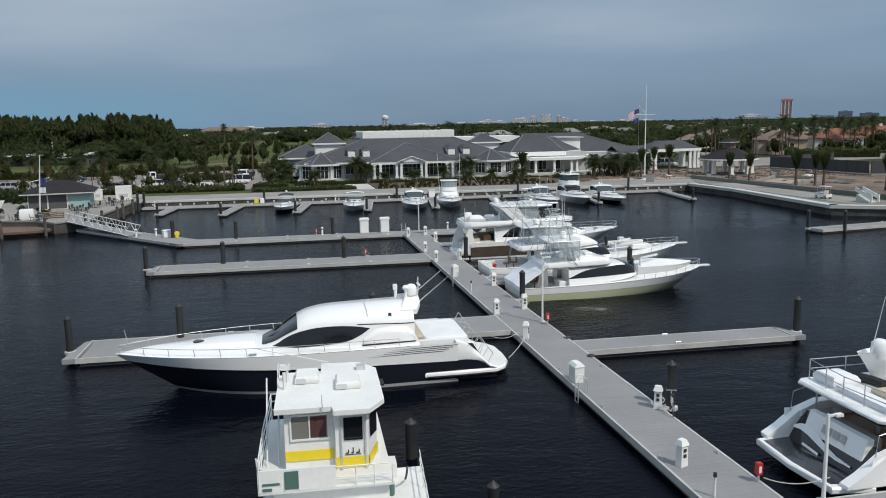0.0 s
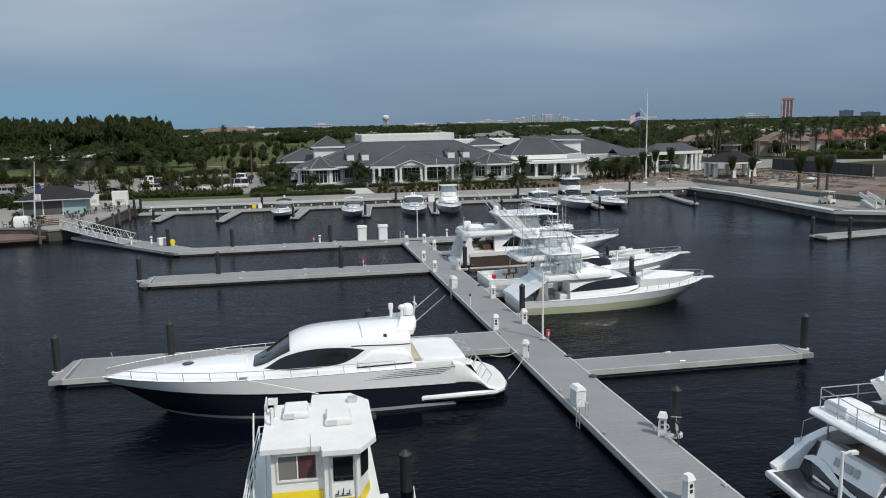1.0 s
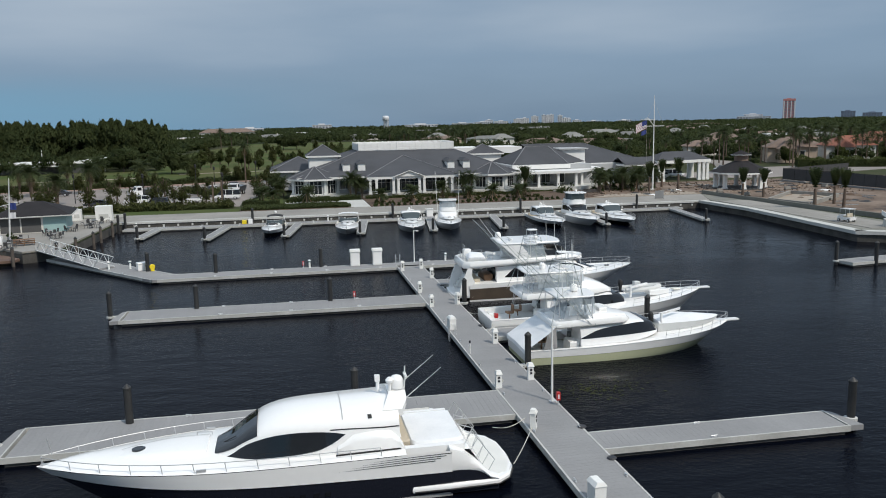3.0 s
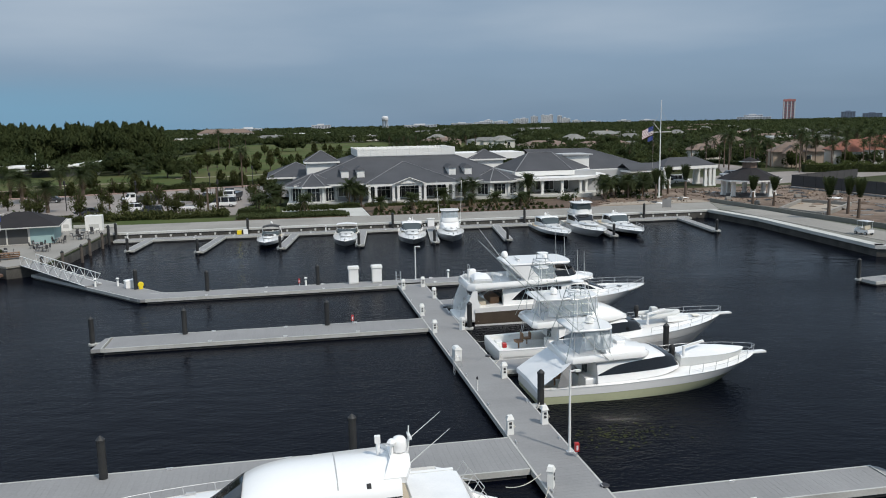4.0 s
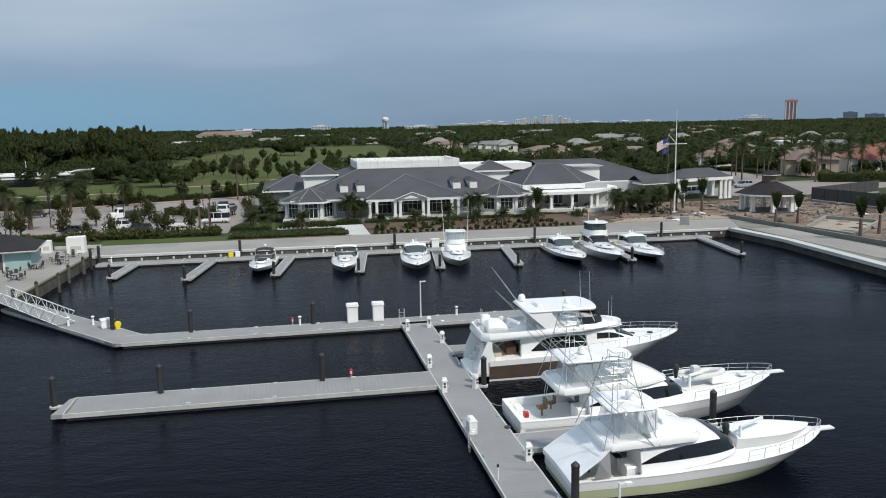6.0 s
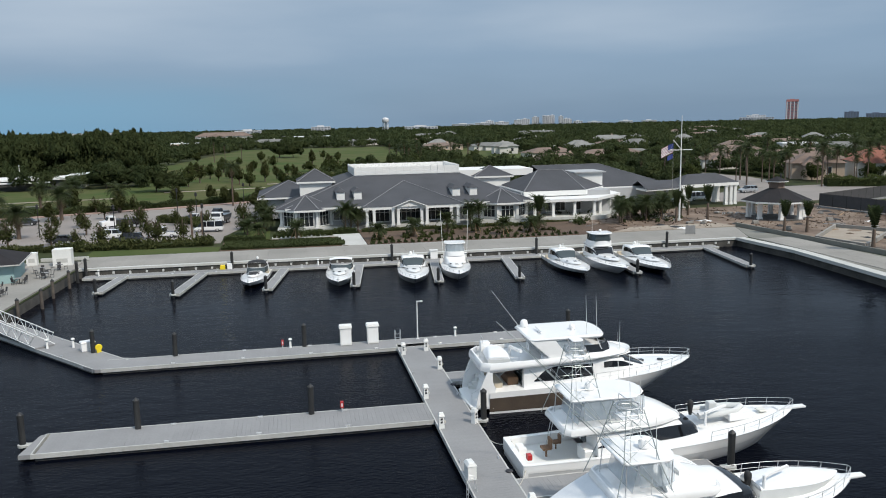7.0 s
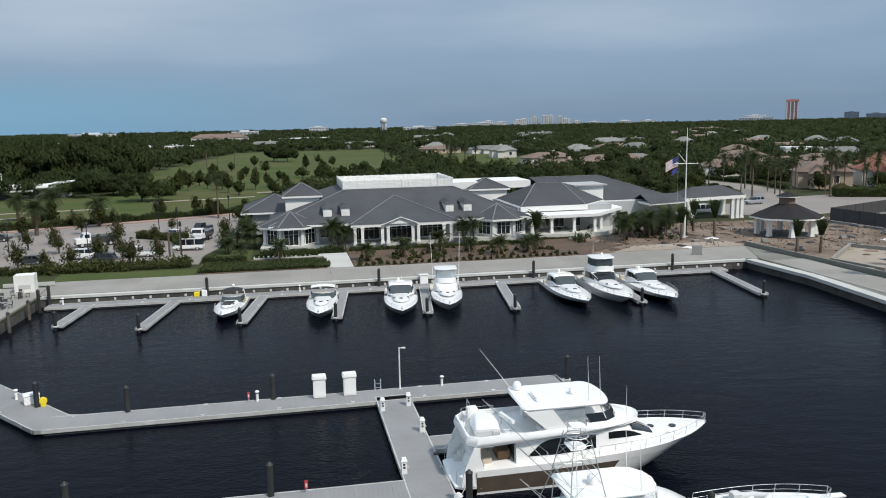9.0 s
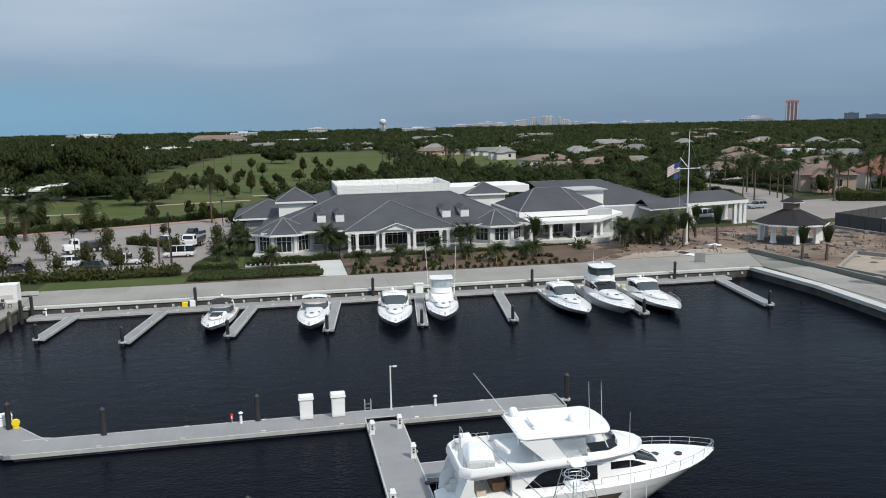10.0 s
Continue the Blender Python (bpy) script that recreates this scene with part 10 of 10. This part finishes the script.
chair = None
for x, y in ((-43.6, 130.6), (-43.4, 138.2), (-41.2, 141.4), (-42.6, 145.4), (-41.0, 147.6), (-47.4, 127.6), (-45.2, 134.2), (-50.5, 124.0), (-47.4, 122.6)):
    t = thing("cafe_table", "round dark café table on a central leg", "table", (x, y, LAND + 0.2), 0, "café tables")
    part("tabletop", M().spin([(0.5, 0.71), (0.52, 0.73), (0.5, 0.75)], k=14), "grey_mesh", t)
    part("leg", M().tube([(0, 0, 0), (0, 0, 0.72)], 0.05, 6), "ink", t)
    part("foot", M().spin([(0.28, 0), (0.25, 0.04), (0.05, 0.06)], k=10), "ink", t)
    for i in range(4):
        a = i * math.pi / 2 + 0.4 + x
        m = pose(x + 0.85 * math.cos(a), y + 0.85 * math.sin(a), LAND + 0.2, 0, 0, math.degrees(a) - 90)
        if chair is None:
            chair = cafe_chair(x + 0.85 * math.cos(a), y + 0.85 * math.sin(a), math.degrees(a) - 90)
        else:
            copy_thing(chair, m)
t = thing("wooden_bench", "stack of reddish-brown wooden deck chairs", "deck chairs", (-46.0, 124.8, LAND + 0.2), 20)
for j in range(3):
    part("slat_seat", M().box(-1.3, -0.5 + 0.1 * j, 0.25 + 0.25 * j, 1.3, 0.4 + 0.1 * j, 0.32 + 0.25 * j), "teak", t, "reddish-brown slatted seat")
    for sx in (-1.2, 0, 1.2):
        part("leg", M().box(sx - 0.04, -0.4, 0.0 + 0.25 * j, sx + 0.04, -0.32, 0.25 + 0.25 * j), "teak", t)
sm = thing("signal_mast", "tall white leaning signal mast with small flags", "mast", (-48.6, 127.6, LAND + 0.2))
part("pole", M().tube([(0, 0, 0), (0.5, -0.6, 4.4), (1.1, -1.4, 8.8)], 0.13, 8, 0.05), "white_paint", sm, smooth=60)
part("spreader", M().tube([(-0.8, -0.7, 5.0), (1.9, -0.6, 5.6)], 0.05, 6), "white_paint", sm)
part("signal_flag", M().loft([[(0.7 + 0.8 * u, -0.8 + 0.1 * math.sin(u * 5), 4.6), (0.7 + 0.8 * u, -0.8 + 0.1 * math.sin(u * 5 + 1), 5.5)] for u in (0, 0.25, 0.5, 0.75, 1)], cap=False), "flag_blue", sm, "small blue flag")
part("signal_flag", M().loft([[(0.5 + 0.8 * u, -0.6 + 0.1 * math.sin(u * 5), 3.4), (0.5 + 0.8 * u, -0.6 + 0.1 * math.sin(u * 5 + 1), 4.2)] for u in (0, 0.25, 0.5, 0.75, 1)], cap=False), "flag_white", sm, "small white flag")
t = thing("ice_chest", "white rounded ice chest on the quay deck", "ice chest", (-49.2, 123.8, LAND + 0.2), 10)
part("body", slab([(-0.9, -0.6), (0.9, -0.6), (0.9, 0.6), (-0.9, 0.6)], 0, 1.5, 0.2), "gelcoat", t, smooth=40)
t = thing("rowing_dinghy", "small white dinghy tied at the western jetty", "dinghy", (-53.0, 113.6, 0.05), 15)
hh = Hull(3.2, 1.4, 0.4, 0.55, rake=0.4, s0=0.4, p=2.0, flare=0.4)
part("hull", hh.band(0, 1, keel=True, n=12), "gelcoat", t, smooth=60)
part("thwart", M().box(1.0, -0.6, 0.25, 1.3, 0.6, 0.3), "teak", t)
for x, y, rz in ((-60.0, 134.5, 10), (-58.6, 129.2, 35)):
    t = thing("boat_on_stand", "small white skiff on a stand on the quay deck", "skiff", (x, y, LAND + 0.2), rz, "skiffs on the quay deck")
    hs = Hull(4.6, 1.8, 0.75, 1.0, rake=0.7, s0=0.4, p=2.0, flare=0.4)
    part("hull", hs.band(0, 1, keel=True, n=12).move(Matrix.Translation((0, 0, 0.9))), "gelcoat", t, smooth=60)
    part("cockpit", hs.deck(0.25, 0.0, 0.05, 0.9, 8).move(Matrix.Translation((0, 0, 0.9))), "deck_nonskid", t)
    part("console", M().box(1.7, -0.35, 1.3, 2.3, 0.35, 2.3), "gelcoat", t)
    part("outboard", M().spin([(0.12, 0.8), (0.2, 1.4), (0.22, 1.9), (0.1, 2.1)], -0.25, 0, 10), "rubber", t, "black outboard engine", 50)
    for sx in (0.8, 3.0):
        part("stand", M().box(sx - 0.08, -0.7, 0, sx + 0.08, 0.7, 0.12).box(sx - 0.06, -0.12, 0.1, sx + 0.06, 0.12, 0.6), "timber_pile", t)
for x, y in ((-53.2, 126.2), (-50.2, 124.8), (-56.5, 128.0), (-52.4, 132.4), (-60.0, 130.5), (-49.2, 129.8), (-47.8, 126.4)):
    t = thing("planter", "dark planter tub with a bushy shrub", "planter", (x, y, LAND + 0.2), 0, "planters on the quay deck")
    part("tub", M().spin([(0.3, 0), (0.42, 0.5), (0.38, 0.5)], k=12), "grey_mesh", t)
    pp, oo = crown_points(160, 0.6, 0.7, 6)
    part("shrub", foliage("shrub", pp + np.array([0, 0, 0.9]), oo, 0.18, "leaf_dark"), None, t)
# western shore fence and eastern stairs
fn = thing("guard_fence", "long low white fence behind the western jetty", "fence", (0, 0, LAND + 0.2))
for i in range(12):
    x = -88 + i * 2.4
    part("post", M().box(x - 0.05, 128.2, -0.25, x + 0.05, 128.3, 1.0), "white_paint", fn)
for z in (0.35, 0.65, 0.95):
    part("rail", M().box(-88, 128.22, z, -61.5, 128.28, z + 0.06), "white_paint", fn)
st = thing("stairway", "white stairway with solid side rails up from the eastern wall", "stairs", (69.5, 104.5, LAND), 25)
for i in range(7):
    part("step", M().box(-1.0, 0.3 * i, 0, 1.0, 0.3 * (i + 1), 0.17 * (i + 1)), "cap_stone", st)
for sx in (-1.1, 1.1):
    part("side_rail", M().add([(sx, -0.1, 0.5), (sx, 2.3, 1.7), (sx, 2.3, 2.3), (sx, -0.1, 1.1), (sx + 0.12, -0.1, 0.5), (sx + 0.12, 2.3, 1.7), (sx + 0.12, 2.3, 2.3), (sx + 0.12, -0.1, 1.1)],
         [(0, 1, 2, 3), (7, 6, 5, 4), (0, 4, 5, 1), (1, 5, 6, 2), (2, 6, 7, 3), (3, 7, 4, 0)]), "white_paint", st, "white side rail")
    part("newel", M().box(sx - 0.05, -0.2, 0, sx + 0.17, 0.02, 1.2), "white_paint", st)
# palm props in the beds
for x, y in ((6.0, 162.7), (11.9, 163.4), (23.4, 165.2), (27.5, 161.6), (32.6, 162.3), (-7.9, 167.0), (-14.2, 171.5), (62.7, 172.7), (55.6, 173.2)):
    t = thing("palm_brace", "pale timber props bracing a new palm", "brace", (x, y, LAND + 0.1), 0, "palm braces")
    for i in range(3):
        a = i * 2.1 + x
        part("prop", M().bar((1.1 * math.cos(a), 1.1 * math.sin(a), 0.05), (0.15 * math.cos(a), 0.15 * math.sin(a), 1.9), 0.1), "new_timber", t)

# ---- paving pieces: slabs of the promenade ----
slab_mesh = to_mesh("paving_slab", M().box(0.008, 0.008, 0, 2.992, 4.692, 0.05), "promenade")
for i in range(34):
    for j in range(2):
        x = -39.4 + 3.0 * i
        part("paving_slab", slab_mesh, None, prom, loc=(x, 148.75 + 4.7 * j - 0.0177 * (x + 39.4), LAND + 0.052), rz=-1.01)
east_mesh = to_mesh("paving_slab", M().box(0.008, 0.008, 0, 2.992, 2.992, 0.05), "promenade")
for i in range(2):
    for j in range(13):
        part("paving_slab", east_mesh, None, east_walk, loc=(65.2 + 3.0 * i, 105.0 + 3.0 * j, LAND + 0.062), rz=0)
